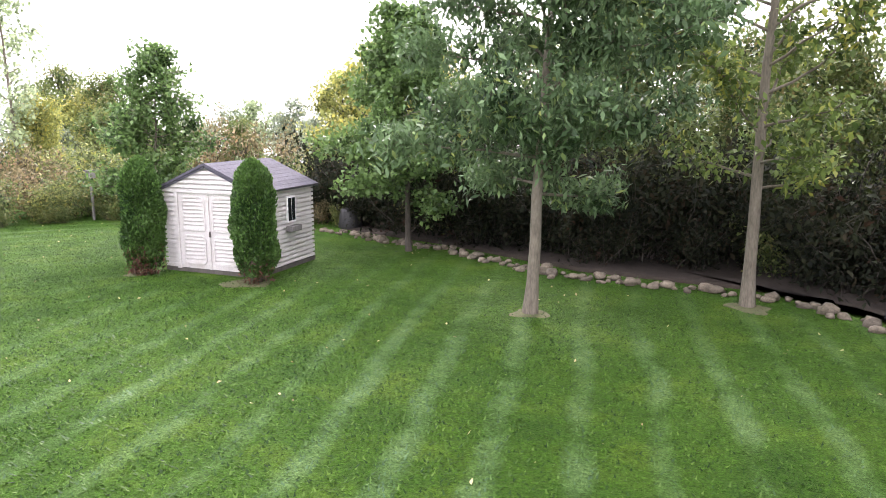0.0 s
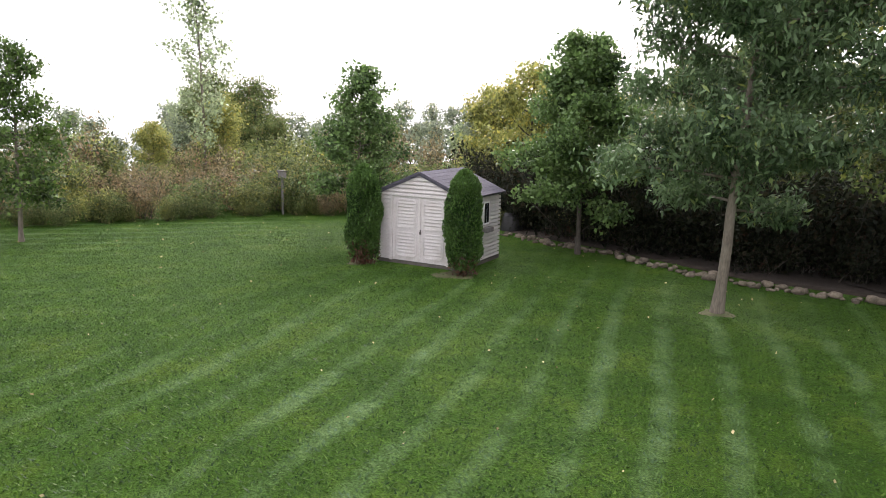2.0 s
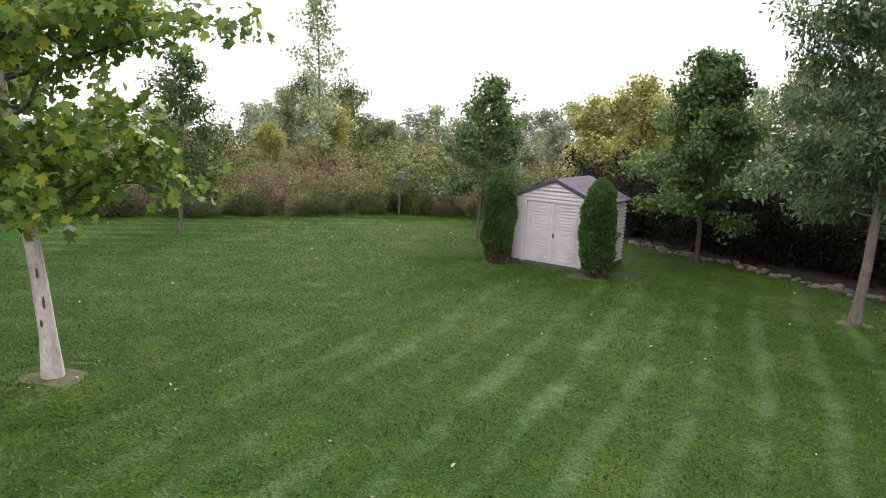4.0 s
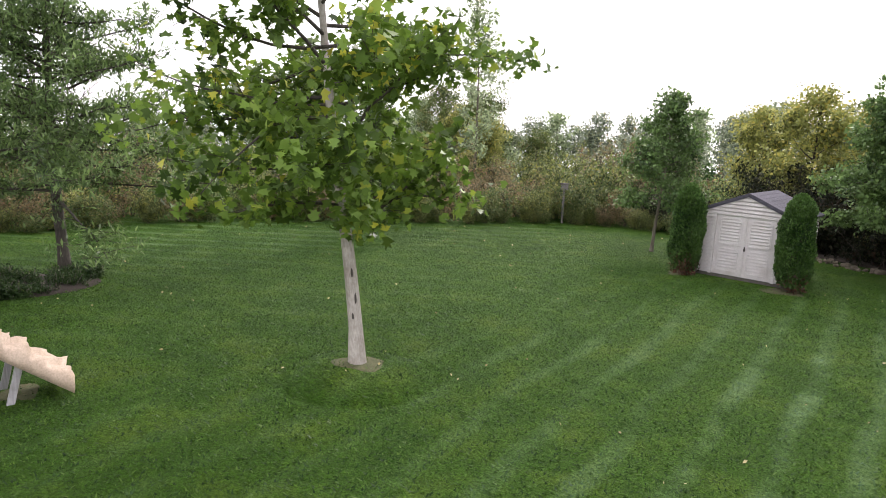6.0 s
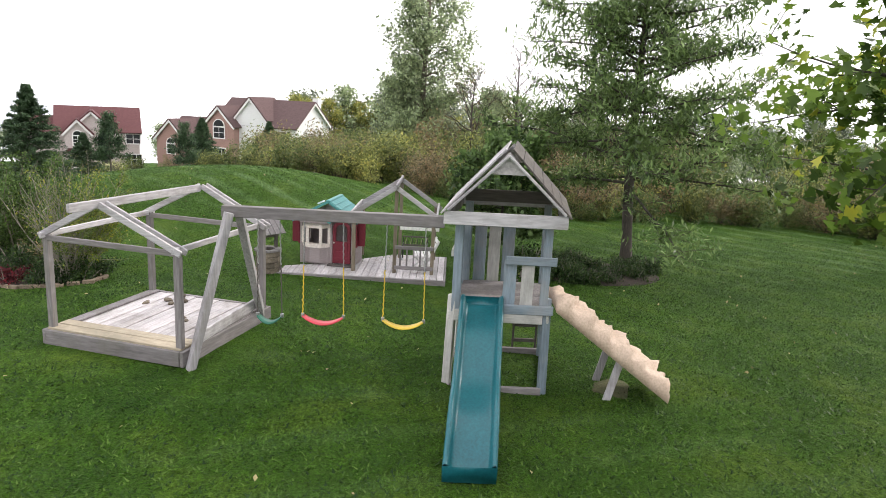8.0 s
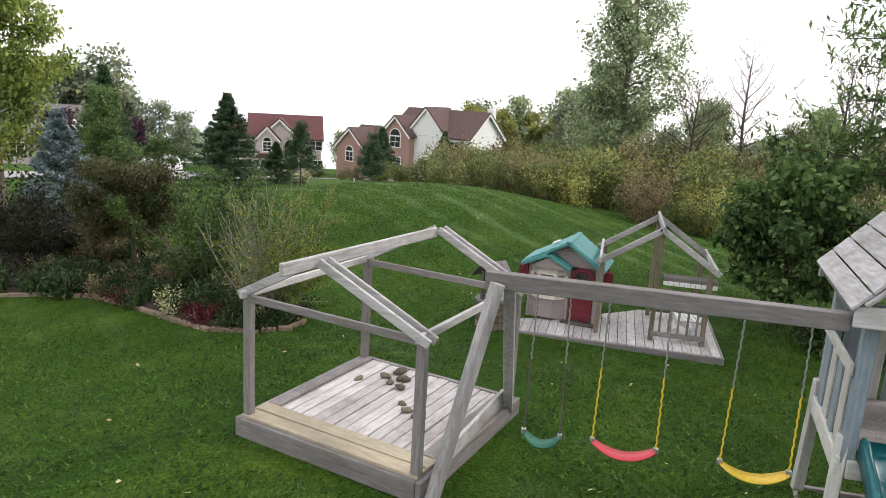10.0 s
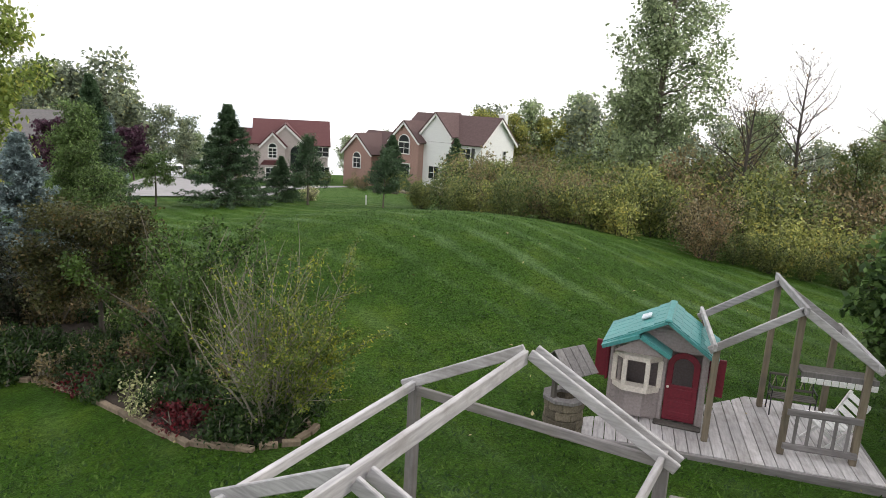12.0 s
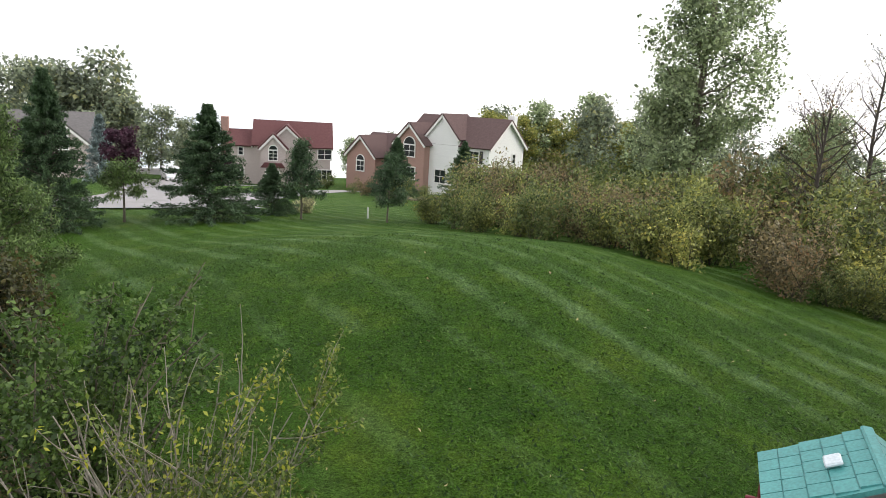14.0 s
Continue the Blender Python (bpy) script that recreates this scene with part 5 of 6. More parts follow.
# ---------------------------------------------------------------- wishing well, benches
def build_well():
    t = thing("wishing_well", pose(-17.0, -9.52, gz(-17.0, -9.52), 0, 0, 48) @ Matrix.Scale(0.88, 4), "small wishing well of grey stone blocks with a plank roof", "wishing well")
    for c in range(4):
        for k in range(8):
            a = radians(45 * k + (22 if c % 2 else 0))
            bm = box(bmesh.new(), (0.16, -0.096, 0), (0.25, 0.096, 0.115), bevel=0.012)
            o = part("stone_block", bm, STONE, t)
            o.matrix_basis = pose(0, 0, -0.02 + c * 0.12) @ pose(0, 0, 0, 0, 0, math.degrees(a))
    for k in range(8):
        bm = bmesh.new()
        a0, a1 = radians(45 * k + 22.5), radians(45 * k + 67.5)
        pts = [(0.16, a0), (0.30, a0), (0.30, a1), (0.16, a1)]
        lo = [bm.verts.new((q * math.cos(a), q * math.sin(a), 0.46)) for q, a in pts]
        hi = [bm.verts.new((q * math.cos(a), q * math.sin(a), 0.50)) for q, a in pts]
        bm.faces.new(lo[::-1])
        bm.faces.new(hi)
        for i in range(4):
            bm.faces.new((lo[i], lo[(i + 1) % 4], hi[(i + 1) % 4], hi[i]))
        part("rim_board", bm, WOOD, t)
    for y in (-0.2, 0.2):
        timber("post", (0, y, 0.3), (0, y, 1.0), 0.06, 0.06, WOOD_DARK, t)
    timber("crank_bar", (0, -0.26, 0.76), (0, 0.26, 0.76), 0.035, 0.035, WOOD_DARK, t)
    for s in (-1, 1):
        for k in range(4):
            y = -0.26 + k * 0.13
            timber("roof_plank", (s * 0.30, y + 0.065, 0.86), (0, y + 0.065, 1.14), 0.124, 0.02, WOOD, t, (0.6 * s, 0, 0.8))
    return t


build_well()


def build_garden_bench():
    t = thing("garden_bench", pose(-18.45, -6.80, 0.155) @ Matrix.Scale(0.64, 4), "dark iron and wood garden bench with an ornate back", "bench")
    for y in (-0.40, 0.40):
        side = thing_part("end_frame", t)
        rope("leg", (0.18, y, 0), (0.15, y, 0.36), 0.014, IRON, side)
        rope("leg", (-0.20, y, 0), (-0.13, y, 0.36), 0.014, IRON, side)
        rope("back_upright", (-0.13, y, 0.34), (-0.22, y, 0.74), 0.014, IRON, side)
        rope("armrest", (-0.18, y, 0.54), (0.17, y, 0.52), 0.014, IRON, side)
        rope("arm_support", (0.15, y, 0.36), (0.17, y, 0.52), 0.012, IRON, side)
    for k in range(4):
        timber("seat_slat", (-0.12 + k * 0.09, -0.42, 0.37), (-0.12 + k * 0.09, 0.42, 0.37), 0.07, 0.02, WOOD_DARK, t)
    for z in (0.46, 0.73):
        timber("back_rail", (-0.15 - (z - 0.4) * 0.2, -0.42, z), (-0.15 - (z - 0.4) * 0.2, 0.42, z), 0.025, 0.05, WOOD_DARK, t)
    for k in range(9):
        y = -0.34 + k * 0.085
        rope("back_scroll", (-0.18, y, 0.49), (-0.205, y + 0.05 * (-1) ** k, 0.71), 0.011, IRON if k % 2 else WOOD_TAN, t)
    return t


def build_white_bench():
    t = thing("white_bench", pose(-17.62, -6.60, 0.155, 0, 0, 8) @ Matrix.Scale(0.82, 4), "white slatted folding bench on the deck", "bench")
    for k in range(5):
        timber("seat_slat", (-0.30, -0.18 + k * 0.085, 0.40), (0.30, -0.18 + k * 0.085, 0.40), 0.07, 0.02, WHITE, t)
    for k in range(3):
        timber("back_slat", (-0.30, 0.24 + k * 0.05, 0.52 + k * 0.10), (0.30, 0.24 + k * 0.05, 0.52 + k * 0.10), 0.02, 0.08, WHITE, t, (0, 0.45, 0.9))
    for x in (-0.26, 0.26):
        timber("leg", (x, -0.22, 0), (x, 0.20, 0.39), 0.03, 0.05, WHITE, t)
        timber("leg", (x, 0.22, 0), (x, -0.20, 0.39), 0.03, 0.05, WHITE, t)
        timber("back_upright", (x, 0.16, 0.36), (x, 0.36, 0.78), 0.03, 0.05, WHITE, t)
    return t


IRON = surface_mat("black_iron", (0.012, 0.012, 0.013), (0.03, 0.03, 0.032), 20.0, 0.5, bump=0.2)
build_garden_bench()
build_white_bench()
awning = thing("rolled_awning", pose(-17.42, -6.68, 1.10), "grey weathered awning board with a pale valance", "awning")
part("board", box(bmesh.new(), (-0.14, -0.36, 0.0), (0.10, 0.40, 0.03), bevel=0.006), WOOD_DARK, awning)
part("front", box(bmesh.new(), (0.10, -0.36, -0.03), (0.125, 0.40, 0.04), bevel=0.006), WOOD, awning)
for k in range(10):
    part("valance_flap", box(bmesh.new(), (0.128, -0.36 + k * 0.076, -0.085), (0.134, -0.29 + k * 0.076, -0.02), bevel=0.003), WHITE, awning)


# ---------------------------------------------------------------- stones
def stone_meshes(count, seed):
    out = []
    for k in range(count):
        bm = bmesh.new()
        bmesh.ops.create_icosphere(bm, subdivisions=2, radius=0.5)
        for v in bm.verts:
            q = v.co.copy()
            v.co *= 1 + 0.55 * noise.noise(q * 2.1 + Vector((seed + k * 7, 0, 0))) + 0.14 * noise.noise(q * 5 + Vector((0, k, 0)))
            v.co.z *= 0.68
        me = bpy.data.meshes.new("stone")
        bm.to_mesh(me)
        bm.free()
        me.materials.append(STONE)
        for p in me.polygons:
            p.use_smooth = True
        out.append(me)
    return out


STONES = stone_meshes(7, 3)
rng_s = np.random.default_rng(8)
border = [(-13.5, 18.15), (-12.1, 18.05), (-11.3, 17.75), (-9.8, 17.5), (-8.7, 17.35), (-7.3, 16.9), (-5.6, 16.25), (-4.5, 16.06), (-2.96, 16.27), (-1.74, 16.4), (-0.59, 16.22), (0.44, 15.4), (1.8, 14.0)]
for x, y, nx, ny in along(border, 0.115):
    s = rng_s.choice([0.11, 0.15, 0.20, 0.27, 0.38], p=[0.26, 0.32, 0.24, 0.13, 0.05])
    o = new("border_stone", STONES[int(rng_s.integers(0, 7))])
    o.matrix_basis = pose(x + rng_s.normal(0, 0.07), y + rng_s.normal(0, 0.15), s * 0.20, 0, 0, rng_s.uniform(0, 360)) @ Matrix.Diagonal((s * rng_s.uniform(0.9, 1.5), s, s, 1))
    tagged(o, "rounded field stone in the border of the woods", "stone", "stones of the border")
for k, (x, y, s) in enumerate([(-0.80, -0.35, 0.17), (-0.62, -0.42, 0.14), (-0.66, -0.22, 0.16), (-0.5, -0.28, 0.12), (-0.45, -0.12, 0.13), (-0.40, -0.62, 0.12), (-0.15, 0.10, 0.10), (-0.05, 0.22, 0.12), (0.02, 0.34, 0.09)]):
    o = new("loose_stone", STONES[k % 7])
    o.matrix_basis = pose(-12.99, -9.835, 0.34, 0, 0, -15) @ pose(x, y, 0.15 + s * 0.17, 0, 0, 70 * k) @ Matrix.Diagonal((s * 0.95, s * 0.7, s * 0.65, 1))
    tagged(o, "grey stone lying on the plank platform", "stone", "stones on the platform")

# ---------------------------------------------------------------- planting bed
BRICK_EDGE = surface_mat("tan_edging_brick", (0.17, 0.125, 0.085), (0.33, 0.26, 0.185), 8.0, 0.9, bump=0.4, per_piece=0.35)
bed_line = [(-17.0, -12.95), (-16.6, -12.72), (-16.28, -12.52), (-16.0, -12.18), (-15.6, -12.25), (-15.36, -12.65), (-15.38, -13.4), (-15.72, -14.3), (-16.06, -15.2), (-16.3, -16.2), (-16.15, -17.1), (-15.8, -18.2), (-15.3, -19.6), (-14.9, -21), (-14.6, -22.4)]
bed_back = [(-17.0, -26), (-24, -28), (-25, -25), (-21.5, -20.5), (-19.6, -17.6), (-18.4, -15.4), (-17.6, -13.6)]


def sheet(name, outline, lift, material, label, rings=6):
    """A low sheet laid on the ground inside an outline."""
    c = Vector((sum(p[0] for p in outline) / len(outline), sum(p[1] for p in outline) / len(outline)))
    v, f = [], []
    n = len(outline)
    for q in range(rings + 1):
        g = 1 - q / rings
        for x, y in outline:
            px, py = c.x + (x - c.x) * g, c.y + (y - c.y) * g
            v.append((px, py, gz(px, py) + (-0.02 if q == 0 else lift * min(1, q / 2))))
    for q in range(rings):
        for i in range(n):
            j = (i + 1) % n
            f.append((q * n + i, q * n + j, q * n + n + j, q * n + n + i))
    ob = raw_mesh(name, np.array(v), np.array(f), material, None, True)
    return tagged(ob, label, "soil", kind="structure")


sheet("bed_soil", bed_line + bed_back, 0.09, SOIL, "dark soil of a planted bed", 14)
edging = thing("bed_edging", pose(0, 0, 0), "curved tan brick edging round the planted bed", "edging")
bm = box(bmesh.new(), (-0.098, -0.04, 0), (0.098, 0.04, 0.075), bevel=0.010)
edge_brick = bpy.data.meshes.new("brick")
bm.to_mesh(edge_brick)
bm.free()
edge_brick.materials.append(BRICK_EDGE)
for x, y, nx, ny in along(bed_line, 0.203):
    o = new("brick", edge_brick)
    o.parent = edging
    o.matrix_basis = pose(x, y, gz(x, y) - 0.02 + rng_s.uniform(0, 0.012), rng_s.normal(0, 3), rng_s.normal(0, 3), math.degrees(math.atan2(-nx, ny)) + rng_s.normal(0, 4))

def vase_arrays(seed, height, stems, leaves):
    """Bare stems that fan out of one foot, with thin shoots and small leaves on their upper parts."""
    rng = np.random.default_rng(seed)
    wood, ends, heavy = [], [], []
    for k in range(stems):
        a, out = rng.uniform(0, 6.283), rng.uniform(0.05, 0.85)
        foot = (rng.normal(0, 0.09), rng.normal(0, 0.09), -0.1)
        p, q = limb(rng, foot, (math.cos(a) * out, math.sin(a) * out + 0.10, 1.0), height * rng.uniform(0.72, 1.1), rng.uniform(0.010, 0.021), 0.004, 7, 0.06, 0.0)
        wood.append(tube_arrays(p, q, 5))
        for n in range(7):
            j = rng.uniform(2.2, 7)
            tb = np.array([np.interp(j, np.arange(8), p[:, c]) for c in range(3)])
            td = (p[-1] - p[0]) / height + rng.normal(0, 0.38, 3)
            p3, r3 = limb(rng, tb, td, rng.uniform(0.25, 0.6), 0.006, 0.002, 4, 0.1, 0.04)
            wood.append(tube_arrays(p3, r3, 3))
            ends.append(p3)
            heavy.append((0.25 + max(0.0, p3[-1][1]) * 1.6) * (0.4 + j / 7))
    e, w = np.array(ends), np.array(heavy)
    pick = rng.choice(len(e), leaves, p=w / w.sum())
    seg = rng.uniform(0, 3.999, leaves)
    k = seg.astype(int)
    c = e[pick, k] + (e[pick, k + 1] - e[pick, k]) * (seg - k)[:, None]
    return join_arrays(wood), leaf_cloud(rng, c, 0.038, 0.5, 0.1, 0.035)


plant("vase_bush", at_ground(-15.95, -12.75), vase_arrays(101, 1.8, 50, 15000), STEM_PALE, VASE_LEAF, "vase-shaped bush with bare pale stems and thin leaves", "bush", stems=True)
plant("lilac_bush", at_ground(-17.1, -14.4), shrub_arrays(102, 2.35, 0.36, 24, 15000, 0.052, 0.07, 0.6, 0.15), BARK, PEAR_GREEN, "tall upright green bush", "bush", stems=True)
plant("crabapple_tree", at_ground(-17.4, -16.15), tree_meshes(103, 1.85, 0.75, 1.05, 0.055, "round", 26, 10, 24000, 0.05, 0.6, 0.35, 0.10, 0.3), BARK_DARK, OLIVE_BROWN, "small spreading tree with brownish olive leaves", "tree")
plant("locust_tree", at_ground(-22.3, -24.2), tree_meshes(104, 6.3, 1.4, 1.9, 0.12, "oval", 34, 9, 17000, 0.16, 0.45, 0.5, 0.2, 0.5), BARK, PEAR_LEAF, "airy yellow-green tree in the planted bed", "tree")
plant("soft_pine", at_ground(-21.6, -20.3), tree_meshes(105, 3.2, 0.3, 1.35, 0.06, "cone", 46, 10, 34000, 0.085, 0.26, 0.35, 0.10, 0.1), BARK, LARCH, "soft green pine in the planted bed", "tree")
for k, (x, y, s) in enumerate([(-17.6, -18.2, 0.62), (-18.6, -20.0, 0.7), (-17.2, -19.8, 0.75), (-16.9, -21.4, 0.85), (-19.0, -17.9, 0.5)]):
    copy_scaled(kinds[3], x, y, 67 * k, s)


def conifer_arrays(seed, height, radius, leaves, leaf, clear=0.12, layers=26):
    """Whorls of drooping boughs set with short needles."""
    rng = np.random.default_rng(seed)
    wood = [tube_arrays(*limb(rng, (0, 0, -0.1), (0, 0, 1), height, 0.035 * height / 3, 0.006, 6, 0.01, 0.0), 6)]
    ends = []
    for k in range(layers):
        f = k / layers
        z = clear + (height - clear) * f
        for q in range(9):
            a = rng.uniform(0, 6.283)
            reach = radius * ((1 - f) ** 1.05 + 0.03) * rng.uniform(0.75, 1.12)
            p, r = limb(rng, (0, 0, z), (math.cos(a), math.sin(a), 0.12 + 0.4 * f), reach, 0.012, 0.003, 4, 0.08, -0.05)
            wood.append(tube_arrays(p, r, 3))
            ends.append(p)
    e = np.array(ends)
    pick = rng.integers(0, len(e), leaves)
    seg = rng.beta(1.7, 1.0, leaves) * 3.999
    k = seg.astype(int)
    c = e[pick, k] + (e[pick, k + 1] - e[pick, k]) * (seg - k)[:, None]
    out = e[pick, 4] - e[pick, 0]
    out /= np.linalg.norm(out, axis=1)[:, None] + 1e-6
    return join_arrays(wood), leaf_cloud(rng, c, leaf, 0.28, 0.15, leaf * 0.35, out * 1.4)


spruce = plant("spruce_tree", at_ground(-32.1, -23.2), conifer_arrays(110, 3.7, 1.95, 40000, 0.115, 0.05, 32), BARK_DARK, NEEDLE, "dark green spruce on the lawn before the street", "tree", "spruces")
for x, y, s, sz in [(-28.7, -26.1, 0.85, 1.22), (-35.8, -23.0, 0.58, 0.52), (-65.0, -28.1, 1.25, 1.3), (-78.0, -25.7, 1.3, 1.5), (-68.4, -29.2, 1.0, 1.0)]:
    copy_scaled(spruce, x, y, 40 * s, s, sz)
plant("blue_spruce", at_ground(-19.6, -19.7), conifer_arrays(111, 2.9, 1.25, 26000, 0.10), BARK_DARK, BLUE_NEEDLE, "silvery blue spruce in the planted bed", "tree", "blue spruces")
plant("blue_spruce", at_ground(-62.9, -54.3), conifer_arrays(112, 5.8, 1.9, 7000, 0.3), BARK_DARK, BLUE_NEEDLE, "silvery blue spruce by the street", "tree", "blue spruces")
pine = plant("young_pine", at_ground(-34.6, -21.2), tree_meshes(113, 2.7, 0.75, 0.95, 0.045, "cone", 26, 7, 5200, 0.16, 0.2, 0.25, 0.10, 0.0), BARK, NEEDLE, "young open pine on the lawn", "tree", "young pines")
copy_scaled(pine, -35.4, -18.3, 80, 0.86)
plant("clipped_pine", at_ground(-30.6, -25.2), tree_meshes(114, 1.75, 0.85, 0.85, 0.05, "round", 18, 7, 5000, 0.13, 0.2, 0.15, 0.09, -0.3), BARK, LARCH, "small flat-topped clipped pine", "tree")
purple = plant("purple_plum", at_ground(-58.4, -48.3), tree_meshes(115, 3.9, 0.9, 1.7, 0.09, "round", 22, 6, 4500, 0.25, 0.6, 0.5, 0.2, 0.3), BARK_DARK, PURPLE_LEAF, "dark purple-leaved tree by the street", "tree", "purple trees")
copy_scaled(purple, -55.8, -54.4, 50, 0.75)
copy_scaled(purple, -87.1, -57.2, 90, 0.75)
copy_scaled(purple, -46.6, -44.6, 20, 0.9)

# low plants of the bed
low = []
for s, (hgt, rad, mat, lab, n) in enumerate([(0.42, 0.34, BED_LEAF, "low green perennial", 1100), (0.5, 0.36, BED_LEAF, "leafy dark perennial", 1100), (0.40, 0.30, RED_LEAF, "dark red flowering perennial", 800),
                                             (0.42, 0.24, PALE_LEAF, "pale flowering perennial", 260), (0.55, 0.25, BROWN_LEAF, "dry brown ornamental grass", 700)]):
    a = shrub_arrays(120 + s, hgt, rad, 14, int(n * 2.1), 0.050, 0.05, 0.55, 0.1, twig_wood=False)
    low.append(plant("perennial", at_ground(-16.4 - 0.5 * s, -13.6 - 0.9 * s), a, BARK_GREY, mat, lab + " in the planted bed", "plant", "plants of the bed", stems=True))
for x, y, k, s in [(-15.75, -13.5, 2, 1.0), (-15.85, -13.85, 2, 0.9), (-16.3, -15.4, 2, 0.9), (-16.9, -15.3, 2, 1.0), (-15.8, -14.25, 3, 0.9), (-16.1, -14.5, 3, 1.0), (-15.65, -12.75, 0, 1.0), (-15.6, -13.1, 0, 0.9), (-15.9, -12.5, 0, 1.1),
                   (-16.4, -12.6, 0, 1.1), (-16.3, -13.1, 1, 1.2), (-16.7, -13.0, 0, 1.0), (-16.3, -13.9, 1, 1.3), (-16.8, -14.0, 1, 1.2), (-16.4, -14.8, 1, 1.1), (-16.7, -15.9, 1, 1.1), (-16.5, -16.6, 0, 1.1), (-16.9, -16.8, 1, 1.2),
                   (-16.3, -17.3, 0, 1.1), (-16.1, -18.0, 1, 1.2), (-16.6, -18.6, 1, 1.3), (-15.9, -19.0, 0, 1.1), (-15.6, -19.9, 1, 1.2), (-15.4, -20.8, 0, 1.2), (-16.9, -17.5, 4, 1.0), (-16.8, -15.0, 4, 1.1), (-16.1, -15.1, 0, 1.0),
                   (-17.6, -15.4, 1, 1.2), (-18.2, -16.6, 0, 1.2), (-16.0, -13.2, 1, 1.1), (-15.95, -14.05, 1, 1.0), (-16.3, -16.0, 4, 0.9), (-16.2, -12.85, 1, 1.0), (-15.7, -18.5, 1, 1.0)]:
    copy_scaled(low[k], x, y, rng_s.uniform(0, 360), s)

for k in range(44):
    y = rng_s.uniform(-19.5, -13.4)
    lo, hi = np.interp(-y, [13.4, 15.4, 17.6, 19.5], [-17.4, -18.2, -19.4, -20.4]), np.interp(-y, [13.4, 15.6, 17.6, 19.5], [-15.7, -16.5, -16.2, -15.6])
    copy_scaled(low[(0, 1, 1, 4, 0, 1)[k % 6]], rng_s.uniform(lo, hi), y, rng_s.uniform(0, 360), rng_s.uniform(0.8, 1.35))

# round bed under the larch
sheet("bed_soil", [(-18.75 + 1.55 * math.cos(a) * 0.75, -3.15 + 1.75 * math.sin(a)) for a in np.linspace(0, 6.283, 26)[:-1]], 0.06, SOIL, "dark soil of the round bed under the conifer", 5)
for k in range(34):
    a, q = rng_s.uniform(0, 6.283), math.sqrt(rng_s.uniform(0.02, 1))
    copy_scaled(low[1 if k % 4 else 0], -18.75 + 1.0 * q * math.cos(a), -3.15 + 1.55 * q * math.sin(a), rng_s.uniform(0, 360), rng_s.uniform(0.7, 1.0))
copy_scaled(low[1], -18.3, -4.45, 10, 1.6)
copy_scaled(low[1], -18.0, -4.2, 70, 1.3)

# bare soil at the trunks; the fifth patch is painted shade under the climbing wall
for x, y, r in ((-4.55, 13.2, 0.42), (-1.35, 15.5, 0.5), (-10.3, 12.35, 0.62), (-12.9, 11.8, 0.42), (-12.6, -3.9, 0.38), (-10.80, 0.24, 0.48)):
    sheet("bare_patch", [(x + r * (1 + 0.25 * math.sin(3 * a + x)) * math.cos(a), y + r * (1 + 0.25 * math.sin(2 * a + y)) * math.sin(a)) for a in np.linspace(0, 6.283, 22)[:-1]], 0.012, DRY_SOIL, "dry bare earth and thin grass under trees, shade colour under the climbing wall", 3)

# bin, wire fence and post at the edge of the woods
sheet("woods_soil", [(-13.2, 18.7), (-9.0, 18.0), (-5.0, 16.75), (-1.0, 16.85), (0.9, 16.0), (2.4, 14.6), (5, 13.0), (6, 16), (3.5, 19.5), (-4, 22), (-10, 22.5), (-14.5, 21)], 0.05, SOIL, "dark leaf-strewn soil under the woods behind the stones", 14)
bin_t = thing("compost_bin", pose(-13.0, 19.1, 0), "black plastic compost bin at the edge of the woods", "bin")
v, f = tube_arrays([(0, 0, 0), (0, 0, 0.1), (0, 0, 0.45), (0, 0, 0.52)], [0.36, 0.37, 0.31, 0.29], 16)
raw_mesh("body", v, f, IRON, bin_t, True)
bm = bmesh.new()
bmesh.ops.create_cone(bm, cap_ends=True, segments=16, radius1=0.32, radius2=0.24, depth=0.08, matrix=pose(0, 0, 0.55))
part("lid", bm, IRON, bin_t)
fence = thing("wire_fence", pose(0.65, 15.75, 0, 0, 0, -38), "dark wire fence panel before the woods", "fence")
for k in range(9):
    rope("wire", (k * 0.16, 0, -0.05), (k * 0.16, 0, 1.55), 0.008, IRON, fence, 4)
for k in range(6):
    rope("cross_wire", (-0.02, 0, 0.1 + k * 0.28), (1.30, 0, 0.1 + k * 0.28), 0.006, IRON, fence, 4)
post = thing("birdhouse_post", pose(-21.0, 16.0, 0), "grey wooden birdhouse on a post", "birdhouse")
timber("post", (0, 0, -0.1), (0, 0, 1.35), 0.07, 0.07, WOOD, post)
part("house", box(bmesh.new(), (-0.11, -0.11, 1.35), (0.11, 0.11, 1.58), bevel=0.008), WOOD, post)
part("roof", box(bmesh.new(), (-0.15, -0.15, 1.58), (0.15, 0.15, 1.61), bevel=0.006), WOOD_DARK, post)

# ---------------------------------------------------------------- street
ROAD = surface_mat("pale_concrete_road", (0.24, 0.23, 0.23), (0.33, 0.32, 0.32), 1.2, 0.9, bump=0.2, dirt=(0.19, 0.185, 0.18))


def ribbon(name, path, width, lift, material, label, category, step=1.0):
    """A flat strip that follows the ground along a path."""
    v, f = [], []
    pts = along(path, step)
    pts.append((*path[-1], pts[-1][2], pts[-1][3]))
    n = 7
    for x, y, nx, ny in pts:
        for k in range(n):
            u = (k / (n - 1) - 0.5) * width
            px, py = x + nx * u, y + ny * u
            v.append((px, py, gz(px, py) + lift))
    for i in range(len(pts) - 1):
        for k in range(n - 1):
            a = i * n + k
            f.append((a, a + 1, a + n + 1, a + n))
    return tagged(raw_mesh(name, np.array(v), np.array(f), material, None, True), label, category, kind="structure")


